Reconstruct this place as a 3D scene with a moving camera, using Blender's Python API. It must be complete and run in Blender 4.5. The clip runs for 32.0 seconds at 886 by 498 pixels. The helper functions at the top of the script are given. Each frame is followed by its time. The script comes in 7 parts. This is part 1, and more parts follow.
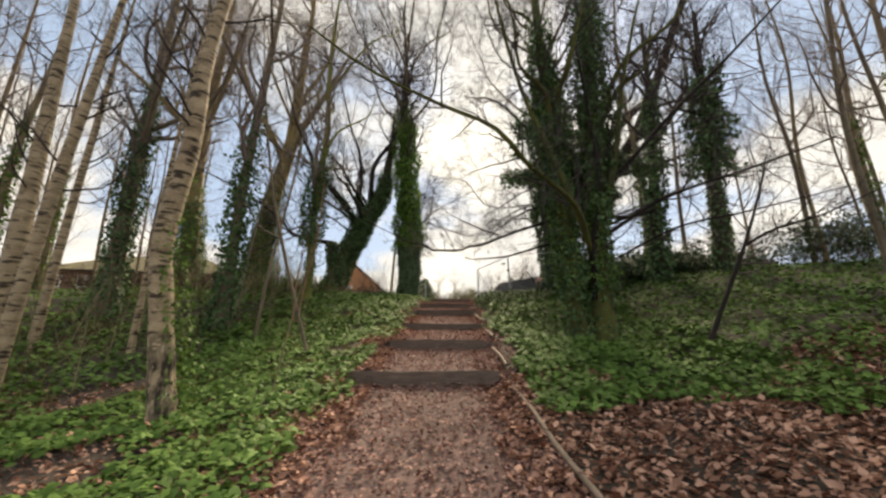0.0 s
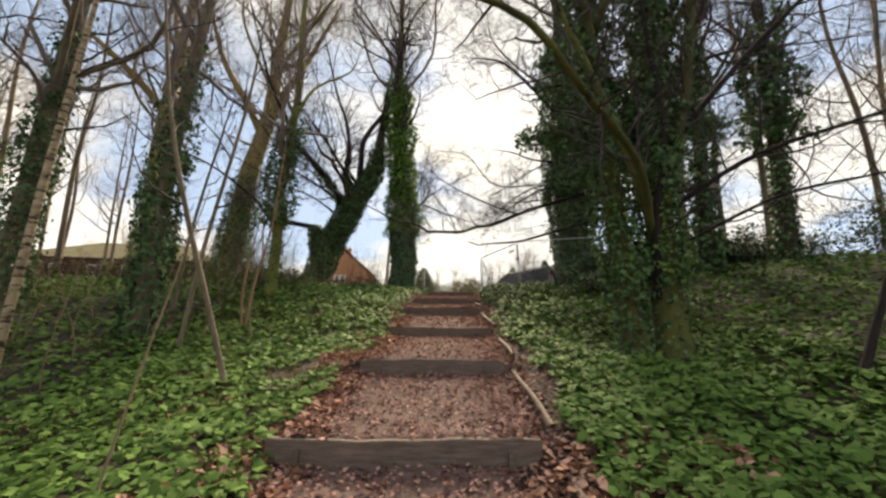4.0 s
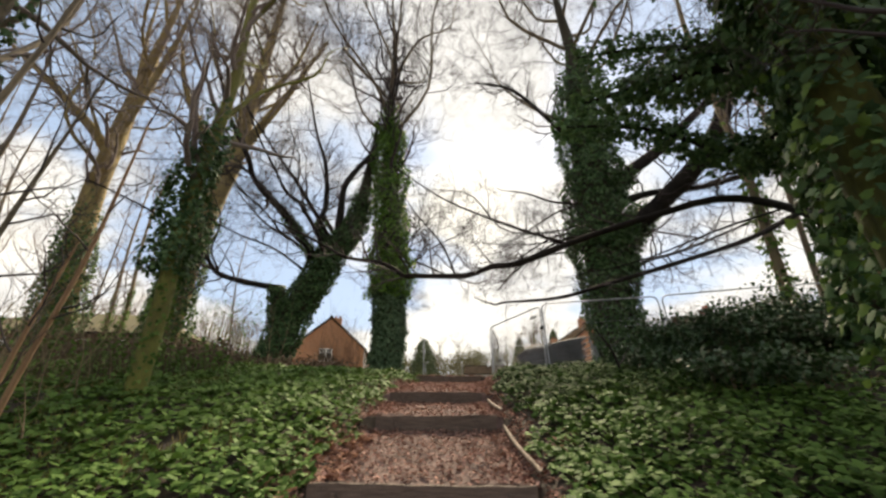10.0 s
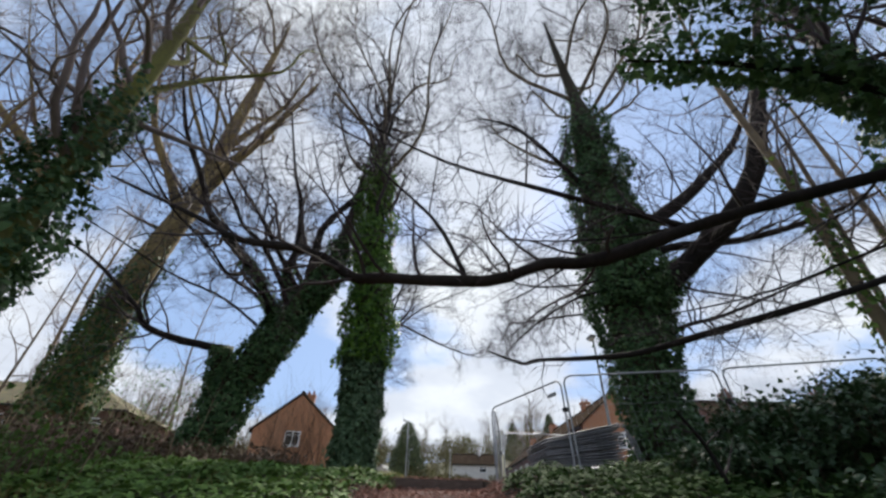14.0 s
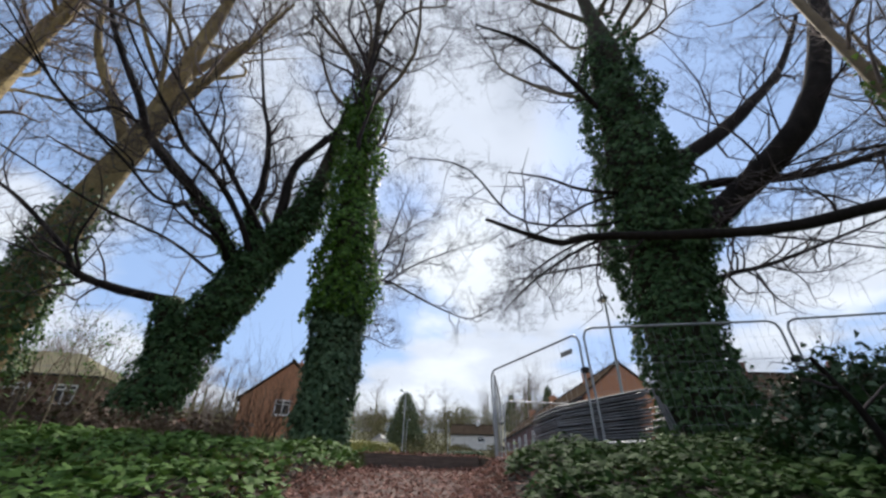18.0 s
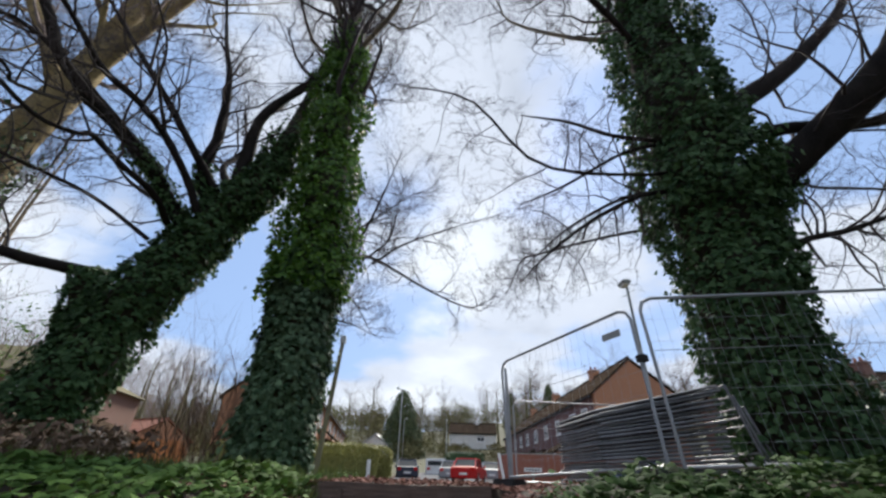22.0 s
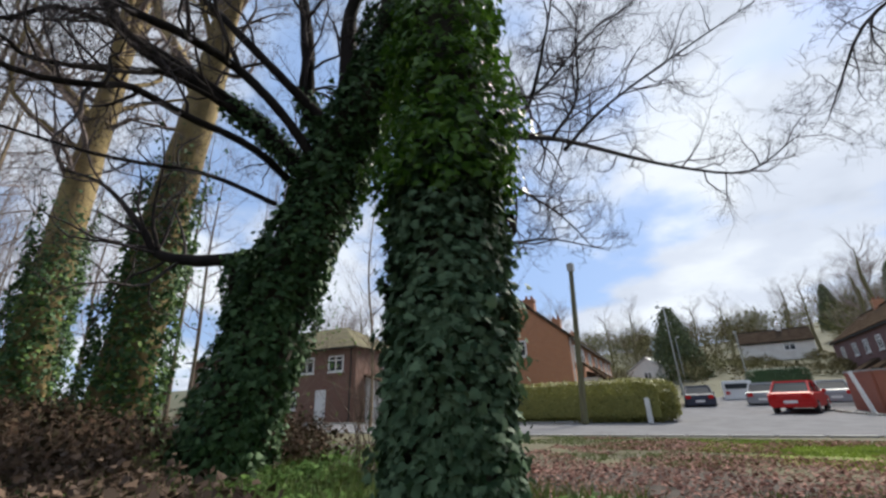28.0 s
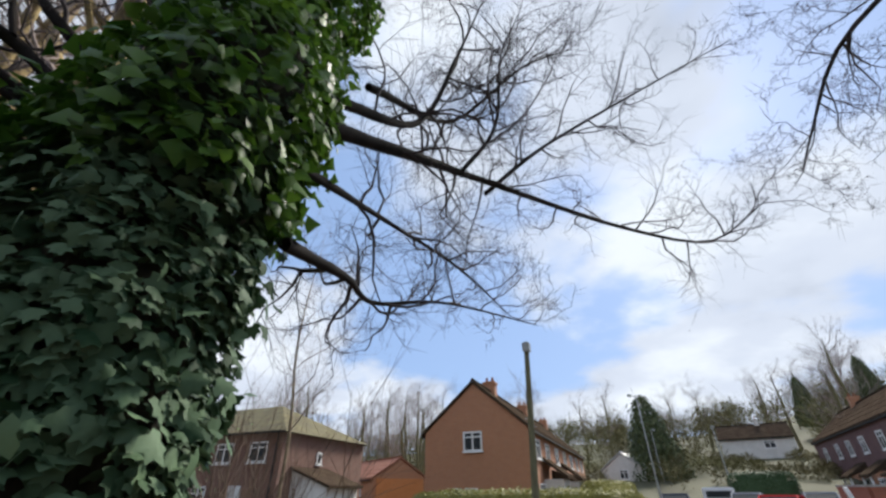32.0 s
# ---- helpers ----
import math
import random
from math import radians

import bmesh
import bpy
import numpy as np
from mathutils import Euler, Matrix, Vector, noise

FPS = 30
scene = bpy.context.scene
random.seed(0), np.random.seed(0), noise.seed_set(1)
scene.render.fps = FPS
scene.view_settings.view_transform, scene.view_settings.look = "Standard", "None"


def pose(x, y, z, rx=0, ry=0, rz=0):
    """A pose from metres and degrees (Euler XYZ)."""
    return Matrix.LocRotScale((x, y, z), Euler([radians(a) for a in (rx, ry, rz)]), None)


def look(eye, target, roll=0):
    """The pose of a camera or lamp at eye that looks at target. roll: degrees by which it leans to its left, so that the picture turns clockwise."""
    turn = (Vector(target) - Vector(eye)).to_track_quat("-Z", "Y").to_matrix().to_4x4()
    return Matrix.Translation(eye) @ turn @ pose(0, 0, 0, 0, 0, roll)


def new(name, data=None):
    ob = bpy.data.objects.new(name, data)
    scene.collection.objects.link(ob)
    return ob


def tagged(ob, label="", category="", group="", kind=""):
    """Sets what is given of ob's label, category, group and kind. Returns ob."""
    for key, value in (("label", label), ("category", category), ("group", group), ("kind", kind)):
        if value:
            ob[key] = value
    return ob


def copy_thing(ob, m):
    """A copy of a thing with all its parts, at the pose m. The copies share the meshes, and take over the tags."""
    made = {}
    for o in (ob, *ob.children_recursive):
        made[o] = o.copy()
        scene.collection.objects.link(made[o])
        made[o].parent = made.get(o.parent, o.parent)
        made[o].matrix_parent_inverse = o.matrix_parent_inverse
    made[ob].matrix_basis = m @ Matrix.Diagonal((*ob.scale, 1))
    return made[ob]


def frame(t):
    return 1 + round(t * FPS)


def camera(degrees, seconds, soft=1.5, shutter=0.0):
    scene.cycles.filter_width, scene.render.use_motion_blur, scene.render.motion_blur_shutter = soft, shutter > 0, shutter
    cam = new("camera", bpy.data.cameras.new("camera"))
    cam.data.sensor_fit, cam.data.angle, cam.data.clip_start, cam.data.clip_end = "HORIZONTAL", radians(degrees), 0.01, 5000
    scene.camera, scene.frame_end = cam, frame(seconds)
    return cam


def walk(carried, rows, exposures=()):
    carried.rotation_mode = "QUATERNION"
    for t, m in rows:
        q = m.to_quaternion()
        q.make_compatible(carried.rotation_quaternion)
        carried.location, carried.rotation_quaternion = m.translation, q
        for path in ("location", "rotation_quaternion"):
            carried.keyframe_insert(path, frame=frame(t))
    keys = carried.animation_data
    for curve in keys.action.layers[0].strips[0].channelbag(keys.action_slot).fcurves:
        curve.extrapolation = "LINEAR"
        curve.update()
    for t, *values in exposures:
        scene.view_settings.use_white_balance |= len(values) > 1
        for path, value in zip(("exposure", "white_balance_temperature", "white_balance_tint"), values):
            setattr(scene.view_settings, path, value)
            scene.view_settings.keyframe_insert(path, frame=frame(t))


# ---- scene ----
cam = camera(96.1, 32.0, soft=2.6)
METRES, EYE, TILT, LEAN, TURN = 21.1, 1.5, 12.5, -1.0, 0.0
ROWS = [
    (0.0, 0.0, 0.0, 0.0, 0.03, 1.88, 0.76),
    (0.5, 0.0002, 0.0187, -0.0006, 0.09, 1.97, 0.49),
    (1.0, 0.002, 0.0367, -0.0024, 0.42, 2.03, 0.21),
    (1.5, 0.0014, 0.0527, -0.0047, 0.69, 1.99, 0.0),
    (2.0, 0.0002, 0.0665, -0.0051, 0.95, 1.43, -0.12),
    (2.5, 0.0018, 0.082, -0.0064, 1.0, 0.36, -0.01),
    (3.0, 0.0021, 0.0951, -0.0089, 0.81, -0.43, 0.23),
    (3.5, 0.0006, 0.1121, -0.0035, 0.51, -0.53, 0.45),
    (4.0, 0.0018, 0.1272, -0.0051, -0.0, 0.37, 0.49),
    (4.5, 0.003, 0.1441, -0.0058, -0.54, 1.62, 0.32),
    (6.5, 0.0056, 0.2108, -0.0117, 0.44, 2.88, 0.56),
    (7.0, 0.0054, 0.2274, -0.0153, 0.57, 3.1, 0.61),
    (7.5, 0.0055, 0.2464, -0.0145, 0.3, 3.24, 0.68),
    (8.0, 0.0047, 0.2634, -0.0151, -0.09, 3.47, 0.68),
    (8.5, 0.0074, 0.2812, -0.0176, -0.27, 3.68, 0.71),
    (9.0, 0.008, 0.2955, -0.0177, -0.13, 4.48, 0.8),
    (9.5, 0.0073, 0.3118, -0.0111, 0.23, 6.64, 0.87),
    (10.0, 0.0101, 0.3277, -0.0103, 0.41, 10.36, 0.8),
    (10.5, 0.0114, 0.3449, -0.0128, 0.54, 14.85, 0.56),
    (11.0, 0.0106, 0.3639, -0.0134, 0.66, 18.92, 0.14),
    (11.5, 0.0102, 0.3843, -0.0183, 0.74, 21.96, -0.19),
    (12.0, 0.0106, 0.3981, -0.018, 0.82, 23.49, -0.28),
    (12.5, 0.0094, 0.4139, -0.0227, 0.62, 24.53, -0.38),
    (13.0, 0.008, 0.431, -0.0121, 0.28, 25.0, -0.21),
    (13.5, 0.0082, 0.4417, -0.0125, -0.42, 24.26, -0.23),
    (14.0, 0.0076, 0.458, -0.0147, -1.33, 21.11, -0.44),
    (14.5, 0.0054, 0.475, -0.0186, -2.26, 17.88, -0.84),
    (15.0, 0.0041, 0.4895, -0.0215, -3.59, 15.65, -1.26),
    (15.5, 0.0083, 0.5046, -0.0211, -4.93, 14.54, -1.84),
    (17.5, 0.0227, 0.5566, -0.0328, -3.6, 16.22, -1.22),
    (18.0, 0.0218, 0.5653, -0.0266, -1.31, 17.63, -0.74),
    (18.5, 0.0188, 0.5777, -0.0245, -0.64, 17.82, -0.84),
    (19.0, 0.0196, 0.5917, -0.0267, -1.72, 16.39, -1.26),
    (19.5, 0.0226, 0.6072, -0.0271, -3.15, 14.65, -1.7),
    (20.0, 0.0239, 0.6218, -0.0289, -4.02, 12.77, -1.82),
    (20.5, 0.0254, 0.634, -0.0312, -4.13, 11.34, -1.71),
    (21.0, 0.029, 0.6478, -0.0314, -3.49, 10.73, -1.25),
    (21.5, 0.0291, 0.657, -0.0332, -2.42, 12.36, -0.83),
    (22.0, 0.0263, 0.6732, -0.0309, -1.47, 17.38, -0.84),
    (22.5, 0.024, 0.6836, -0.0218, -0.52, 22.51, -0.71),
    (23.0, 0.0245, 0.6967, -0.0205, 0.19, 26.36, -0.77),
    (23.5, 0.0223, 0.7132, -0.0218, 0.46, 27.49, -1.01),
    (24.0, 0.0189, 0.7304, -0.0217, 0.08, 24.26, -1.61),
    (24.5, 0.018, 0.7469, -0.0266, 0.35, 17.98, -1.88),
    (26.5, 0.0092, 0.8046, -0.0223, 14.1, 10.86, 5.47),
    (27.0, 0.0094, 0.8193, -0.022, 20.89, 11.02, 7.65),
    (27.5, 0.0078, 0.8346, -0.0255, 26.87, 10.87, 8.95),
    (28.0, 0.0091, 0.8501, -0.0264, 32.5, 10.84, 9.64),
    (28.5, 0.0146, 0.8672, -0.0277, 37.62, 11.57, 10.36),
    (29.0, 0.0161, 0.8822, -0.0303, 41.5, 13.46, 10.96),
    (29.5, 0.0159, 0.897, -0.0293, 44.01, 16.77, 11.53),
    (30.0, 0.0173, 0.9122, -0.0292, 44.99, 20.56, 12.2),
    (30.5, 0.0184, 0.9238, -0.0275, 44.78, 23.97, 12.85),
    (31.0, 0.0159, 0.9384, -0.0288, 43.12, 24.15, 12.81),
    (31.5, 0.0172, 0.9569, -0.0231, 36.81, 20.34, 11.14),
    (32.0, 0.0214, 0.9715, -0.024, 28.71, 20.78, 7.53),
]
walk(cam, [(t, pose(0, 0, EYE, TILT, LEAN, TURN) @ pose(METRES * x, METRES * y, METRES * z, 90 + pitch, roll, yaw)) for t, x, y, z, yaw, pitch, roll in ROWS],
     [(0, 0.9, 7700, 7), (3, 1.0, 7600, 7), (9.5, 1.0, 7500, 7), (12.5, 0.56, 6200, 8), (17, 0.6, 5900, 8), (24, 0.58, 5850, 8), (27, 0.52, 5900, 8), (32, 0.52, 5850, 8)])

# ---- world, sun, exposure ----
SUN_EL, SUN_AZ = radians(43), radians(12)
world = bpy.data.worlds.new("overcast_sky")
scene.world = world
world.use_nodes = True
wn, wl = world.node_tree.nodes, world.node_tree.links
wn.clear()
w_out = wn.new("ShaderNodeOutputWorld")
w_bg = wn.new("ShaderNodeBackground")
w_sky = wn.new("ShaderNodeTexSky")
w_sky.sky_type, w_sky.sun_disc, w_sky.sun_elevation, w_sky.sun_rotation = "NISHITA", False, SUN_EL, SUN_AZ
w_co = wn.new("ShaderNodeTexCoord")
w_sep = wn.new("ShaderNodeSeparateXYZ")
wl.new(w_co.outputs["Generated"], w_sep.inputs[0])


def wmath(op, a, b=None):
    n = wn.new("ShaderNodeMath")
    n.operation = op
    for i, v in enumerate((a, b)):
        if v is None:
            continue
        if isinstance(v, (int, float)):
            n.inputs[i].default_value = v
        else:
            wl.new(v, n.inputs[i])
    return n.outputs[0]


w_h = wmath("ADD", wmath("MAXIMUM", w_sep.outputs[2], 0.0), 0.22)
w_cmb = wn.new("ShaderNodeCombineXYZ")
wl.new(wmath("DIVIDE", w_sep.outputs[0], w_h), w_cmb.inputs[0])
wl.new(wmath("DIVIDE", w_sep.outputs[1], w_h), w_cmb.inputs[1])


def wnoise(scale, detail, shift):
    m = wn.new("ShaderNodeMapping")
    m.inputs["Location"].default_value = shift
    wl.new(w_cmb.outputs[0], m.inputs[0])
    n = wn.new("ShaderNodeTexNoise")
    n.inputs["Scale"].default_value, n.inputs["Detail"].default_value = scale, detail
    n.inputs["Roughness"].default_value = 0.5
    wl.new(m.outputs[0], n.inputs["Vector"])
    return n.outputs["Fac"]


def wramp(fac, stops):
    r = wn.new("ShaderNodeValToRGB")
    r.color_ramp.interpolation = "EASE"
    e = r.color_ramp.elements
    e[0].position, e[0].color = stops[0][0], (*stops[0][1], 1)
    e[1].position, e[1].color = stops[-1][0], (*stops[-1][1], 1)
    for p, c in stops[1:-1]:
        x = e.new(p)
        x.color = (*c, 1)
    wl.new(fac, r.inputs[0])
    return r.outputs[0]


cloud_shape = wramp(wnoise(1.05, 7, (3.1, 1.7, 0)), [(0.43, (0, 0, 0)), (0.54, (1, 1, 1))])
cloud_tone = wramp(wnoise(1.3, 5, (7.3, 4.1, 0)), [(0.30, (0.60, 0.62, 0.68)), (0.48, (0.86, 0.87, 0.92)), (0.62, (1.08, 1.07, 1.06))])
w_blue = wn.new("ShaderNodeMix")
w_blue.data_type, w_blue.blend_type = "RGBA", "MIX"
w_blue.inputs["Factor"].default_value = 0.7
w_scaled = wn.new("ShaderNodeVectorMath")
w_scaled.operation = "MULTIPLY"
w_scaled.inputs[1].default_value = (0.11, 0.11, 0.12)
wl.new(w_sky.outputs[0], w_scaled.inputs[0])
wl.new(w_scaled.outputs[0], w_blue.inputs["A"])
w_blue.inputs["B"].default_value = (0.50, 0.66, 0.96, 1)
w_mix = wn.new("ShaderNodeMix")
w_mix.data_type = "RGBA"
wl.new(cloud_shape, w_mix.inputs["Factor"])
wl.new(w_blue.outputs["Result"], w_mix.inputs["A"])
wl.new(cloud_tone, w_mix.inputs["B"])
wl.new(w_mix.outputs["Result"], w_bg.inputs["Color"])
w_bg.inputs["Strength"].default_value = 0.64
wl.new(w_bg.outputs[0], w_out.inputs[0])

sun = new("sun", bpy.data.lights.new("sun", "SUN"))
sun.data.energy, sun.data.angle, sun.data.color = 4.9, radians(14), (1.0, 0.88, 0.72)
sun.matrix_world = look((0, 0, 0), (-math.sin(SUN_AZ) * math.cos(SUN_EL), -math.cos(SUN_AZ) * math.cos(SUN_EL), -math.sin(SUN_EL)))


# ---- materials ----
def material(name, colors, scale=6.0, rough=0.8, bump=0.3, detail=6.0, metal=0.0, fine=40.0, island=0.0, coord="Object", stretch=(1, 1, 1), translucent=0.0, ramp=(0.3, 0.7), spec=0.5):
    """Noise-blended colours with a second fine grain and bump; island mixes in a random value for each loose piece."""
    m = bpy.data.materials.new(name)
    m.use_nodes = True
    n, l = m.node_tree.nodes, m.node_tree.links
    b = n["Principled BSDF"]
    co = n.new("ShaderNodeTexCoord")
    mp = n.new("ShaderNodeMapping")
    mp.inputs["Scale"].default_value = stretch
    l.new(co.outputs[coord], mp.inputs[0])
    no = n.new("ShaderNodeTexNoise")
    no.inputs["Scale"].default_value, no.inputs["Detail"].default_value = scale, detail
    l.new(mp.outputs[0], no.inputs["Vector"])
    f2 = n.new("ShaderNodeTexNoise")
    f2.inputs["Scale"].default_value, f2.inputs["Detail"].default_value = fine, 3
    l.new(mp.outputs[0], f2.inputs["Vector"])
    mx = n.new("ShaderNodeMix")
    mx.inputs["Factor"].default_value = 0.35
    l.new(no.outputs["Fac"], mx.inputs["A"])
    l.new(f2.outputs["Fac"], mx.inputs["B"])
    fac = mx.outputs["Result"]
    if island:
        ge = n.new("ShaderNodeNewGeometry")
        mi = n.new("ShaderNodeMix")
        mi.inputs["Factor"].default_value = island
        l.new(fac, mi.inputs["A"])
        l.new(ge.outputs["Random Per Island"], mi.inputs["B"])
        fac = mi.outputs["Result"]
    r = n.new("ShaderNodeValToRGB")
    e = r.color_ramp.elements
    k = len(colors)
    for i, c in enumerate(colors):
        p = ramp[0] + (ramp[1] - ramp[0]) * i / max(1, k - 1)
        x = e[0] if i == 0 else e[1] if i == k - 1 else e.new(p)
        x.position, x.color = p, (*c, 1)
    l.new(fac, r.inputs[0])
    l.new(r.outputs[0], b.inputs["Base Color"])
    b.inputs["Roughness"].default_value, b.inputs["Metallic"].default_value = rough, metal
    b.inputs["Specular IOR Level"].default_value = spec
    if bump:
        bp = n.new("ShaderNodeBump")
        bp.inputs["Strength"].default_value, bp.inputs["Distance"].default_value = bump, 0.02
        l.new(mx.outputs["Result"], bp.inputs["Height"])
        l.new(bp.outputs[0], b.inputs["Normal"])
    if translucent:
        tr = n.new("ShaderNodeBsdfTranslucent")
        l.new(r.outputs[0], tr.inputs["Color"])
        ms = n.new("ShaderNodeMixShader")
        ms.inputs[0].default_value = translucent
        l.new(b.outputs[0], ms.inputs[1])
        l.new(tr.outputs[0], ms.inputs[2])
        l.new(ms.outputs[0], n["Material Output"].inputs["Surface"])
    return m


def brick_material(name, c1, c2, mortar):
    m = material(name, [c1, c2], scale=3, rough=0.9, bump=0)
    n, l = m.node_tree.nodes, m.node_tree.links
    b = n["Principled BSDF"]
    co = n.new("ShaderNodeTexCoord")
    ge = n.new("ShaderNodeNewGeometry")
    # courses run along the wall whichever way it faces
    sp = n.new("ShaderNodeSeparateXYZ")
    l.new(co.outputs["Object"], sp.inputs[0])
    ad = n.new("ShaderNodeMath")
    ad.operation = "ADD"
    l.new(sp.outputs[0], ad.inputs[0])
    l.new(sp.outputs[1], ad.inputs[1])
    cb = n.new("ShaderNodeCombineXYZ")
    l.new(ad.outputs[0], cb.inputs[0])
    l.new(sp.outputs[2], cb.inputs[1])
    br = n.new("ShaderNodeTexBrick")
    br.inputs["Scale"].default_value = 1.0
    br.inputs["Brick Width"].default_value, br.inputs["Row Height"].default_value, br.inputs["Mortar Size"].default_value = 0.225, 0.075, 0.008
    br.inputs["Mortar"].default_value = (*mortar, 1)
    br.inputs["Color1"].default_value, br.inputs["Color2"].default_value = (*c1, 1), (*c2, 1)
    l.new(cb.outputs[0], br.inputs["Vector"])
    old = b.inputs["Base Color"].links[0].from_socket
    mx = n.new("ShaderNodeMix")
    mx.data_type = "RGBA"
    mx.inputs["Factor"].default_value = 0.5
    l.new(old, mx.inputs["A"])
    l.new(br.outputs["Color"], mx.inputs["B"])
    l.new(mx.outputs["Result"], b.inputs["Base Color"])
    return m


M_SOIL = material("soil_and_litter", [(0.022, 0.015, 0.010), (0.05, 0.032, 0.021), (0.095, 0.058, 0.04), (0.045, 0.03, 0.02)], scale=1.6, rough=0.95, bump=0.8, fine=30)
M_TREAD = material("trodden_bark_path", [(0.05, 0.031, 0.028), (0.115, 0.07, 0.063), (0.18, 0.112, 0.1)], scale=3.5, rough=0.95, bump=0.9, fine=55)
M_MOSSGROUND = material("mossy_turf", [(0.09, 0.10, 0.02), (0.19, 0.23, 0.035), (0.27, 0.31, 0.05)], scale=2.5, rough=0.95, bump=0.6, fine=40)
M_HILL = material("leaf_strewn_hill", [(0.05, 0.042, 0.022), (0.08, 0.068, 0.03), (0.065, 0.075, 0.028)], scale=0.2, rough=0.95, bump=0.3, fine=3)
M_GRASS = material("worn_grass", [(0.055, 0.038, 0.027), (0.085, 0.062, 0.036), (0.09, 0.09, 0.03)], scale=0.9, rough=0.95, bump=0.6, fine=25)
M_TIMBER = material("weathered_timber", [(0.055, 0.038, 0.03), (0.12, 0.086, 0.068), (0.18, 0.135, 0.11)], scale=5, rough=0.85, bump=0.5, stretch=(1, 9, 9))
M_TAN = material("tan_bough_bark", [(0.13, 0.09, 0.042), (0.26, 0.19, 0.085), (0.35, 0.27, 0.115)], scale=2.5, rough=0.95, bump=0.9, stretch=(1, 1, 0.4), fine=30)
M_LITTER = material("fallen_leaves", [(0.075, 0.034, 0.029), (0.215, 0.10, 0.078), (0.38, 0.18, 0.138), (0.50, 0.31, 0.26)], scale=4, rough=0.95, spec=0.0, bump=0.1, island=0.85, ramp=(0.1, 1.0), translucent=0.1)
M_RUSSET = material("russet_fallen_leaves", [(0.10, 0.042, 0.028), (0.28, 0.125, 0.08), (0.46, 0.22, 0.15), (0.58, 0.36, 0.27)], scale=4, rough=0.95, spec=0.0, bump=0.1, island=0.85, ramp=(0.1, 1.0), translucent=0.1)
M_IVY = material("ivy_leaf", [(0.013, 0.040, 0.012), (0.036, 0.094, 0.030), (0.074, 0.155, 0.055), (0.125, 0.21, 0.085)], scale=2, rough=0.6, spec=0.2, bump=0.15, island=0.6, ramp=(0.15, 0.95), translucent=0.14)
M_IVY_GROUND = material("ground_ivy_leaf", [(0.028, 0.066, 0.012), (0.08, 0.165, 0.026), (0.135, 0.235, 0.042), (0.16, 0.265, 0.065)], scale=0.7, rough=0.65, spec=0.09, bump=0.15, island=0.55, ramp=(0.15, 0.95), translucent=0.16)
# grey-green ivy, lightened so sky light on the column is in its colour
M_IVY_COLUMN = material("grey_skylit_ivy_leaf", [(0.02, 0.05, 0.02), (0.055, 0.115, 0.052), (0.11, 0.19, 0.095), (0.17, 0.25, 0.14)], scale=2, rough=0.6, spec=0.15, bump=0.15, island=0.6, ramp=(0.15, 0.95), translucent=0.12)
# darker version of the ground ivy colours, for the upper right bank
M_IVY_DARKER = material("darker_ground_ivy_leaf", [(0.012, 0.030, 0.008), (0.030, 0.070, 0.016), (0.056, 0.11, 0.026), (0.085, 0.15, 0.04)], scale=0.7, rough=0.7, spec=0.05, bump=0.15, island=0.55, ramp=(0.15, 0.95), translucent=0.14)
# lighter green leaf, with part of the backlight put into the colour
M_IVY_TOP = material("bright_backlit_ivy_leaf", [(0.028, 0.08, 0.008), (0.075, 0.165, 0.015), (0.155, 0.285, 0.034)], scale=2, rough=0.45, bump=0.15, island=0.6, ramp=(0.15, 0.95), translucent=0.3, spec=0.3)
M_BARK = material("grey_brown_bark", [(0.06, 0.047, 0.034), (0.14, 0.11, 0.075), (0.24, 0.19, 0.13)], scale=5, rough=0.9, bump=0.9, stretch=(1, 1, 0.25), fine=30)
# dirty bark, darkened further to carry the shade beneath the ivy coat
M_IVY_BARK = material("shaded_dirty_bark_under_ivy", [(0.014, 0.011, 0.008), (0.035, 0.027, 0.018), (0.06, 0.05, 0.028)], scale=5, rough=0.95, bump=0.9, stretch=(1, 1, 0.25), fine=30)
M_MOSS = material("mossy_bark", [(0.10, 0.08, 0.036), (0.17, 0.155, 0.05), (0.21, 0.22, 0.05)], scale=2.5, rough=0.95, bump=0.9, stretch=(1, 1, 0.4), fine=30)
M_MOSS_DARK = material("dark_mossy_bark", [(0.024, 0.021, 0.010), (0.058, 0.054, 0.018), (0.11, 0.118, 0.024)], scale=3, rough=0.95, bump=1.0, stretch=(1, 1, 0.35), fine=30)
# lit copy of the ivy leaf: sunshine is put into its yellow-green colour
M_IVY_SUNLIT = material("sunlit_ivy_leaf", [(0.026, 0.07, 0.010), (0.07, 0.15, 0.020), (0.13, 0.23, 0.034), (0.19, 0.28, 0.07)], scale=1.6, rough=0.6, spec=0.15, bump=0.15, island=0.6, ramp=(0.15, 0.95), translucent=0.22)
M_TWIG_PALE = material("greyish_far_twigs", [(0.15, 0.12, 0.11), (0.27, 0.215, 0.195)], scale=2, rough=0.9, bump=0.1)
M_TWIG = material("dark_twigs", [(0.028, 0.020, 0.021), (0.058, 0.043, 0.043)], scale=2, rough=0.85, bump=0.2)
M_LIMB = material("dark_limb_bark", [(0.012, 0.010, 0.010), (0.036, 0.030, 0.027)], scale=4, spec=0.1, rough=0.9, bump=0.7, stretch=(1, 1, 0.4))
M_RUST = material("reddish_young_bark", [(0.16, 0.09, 0.05), (0.30, 0.18, 0.10)], scale=3, rough=0.85, bump=0.3)
M_STEM = material("pale_dry_stems", [(0.14, 0.10, 0.06), (0.26, 0.2, 0.12)], scale=3, rough=0.85, bump=0.2)
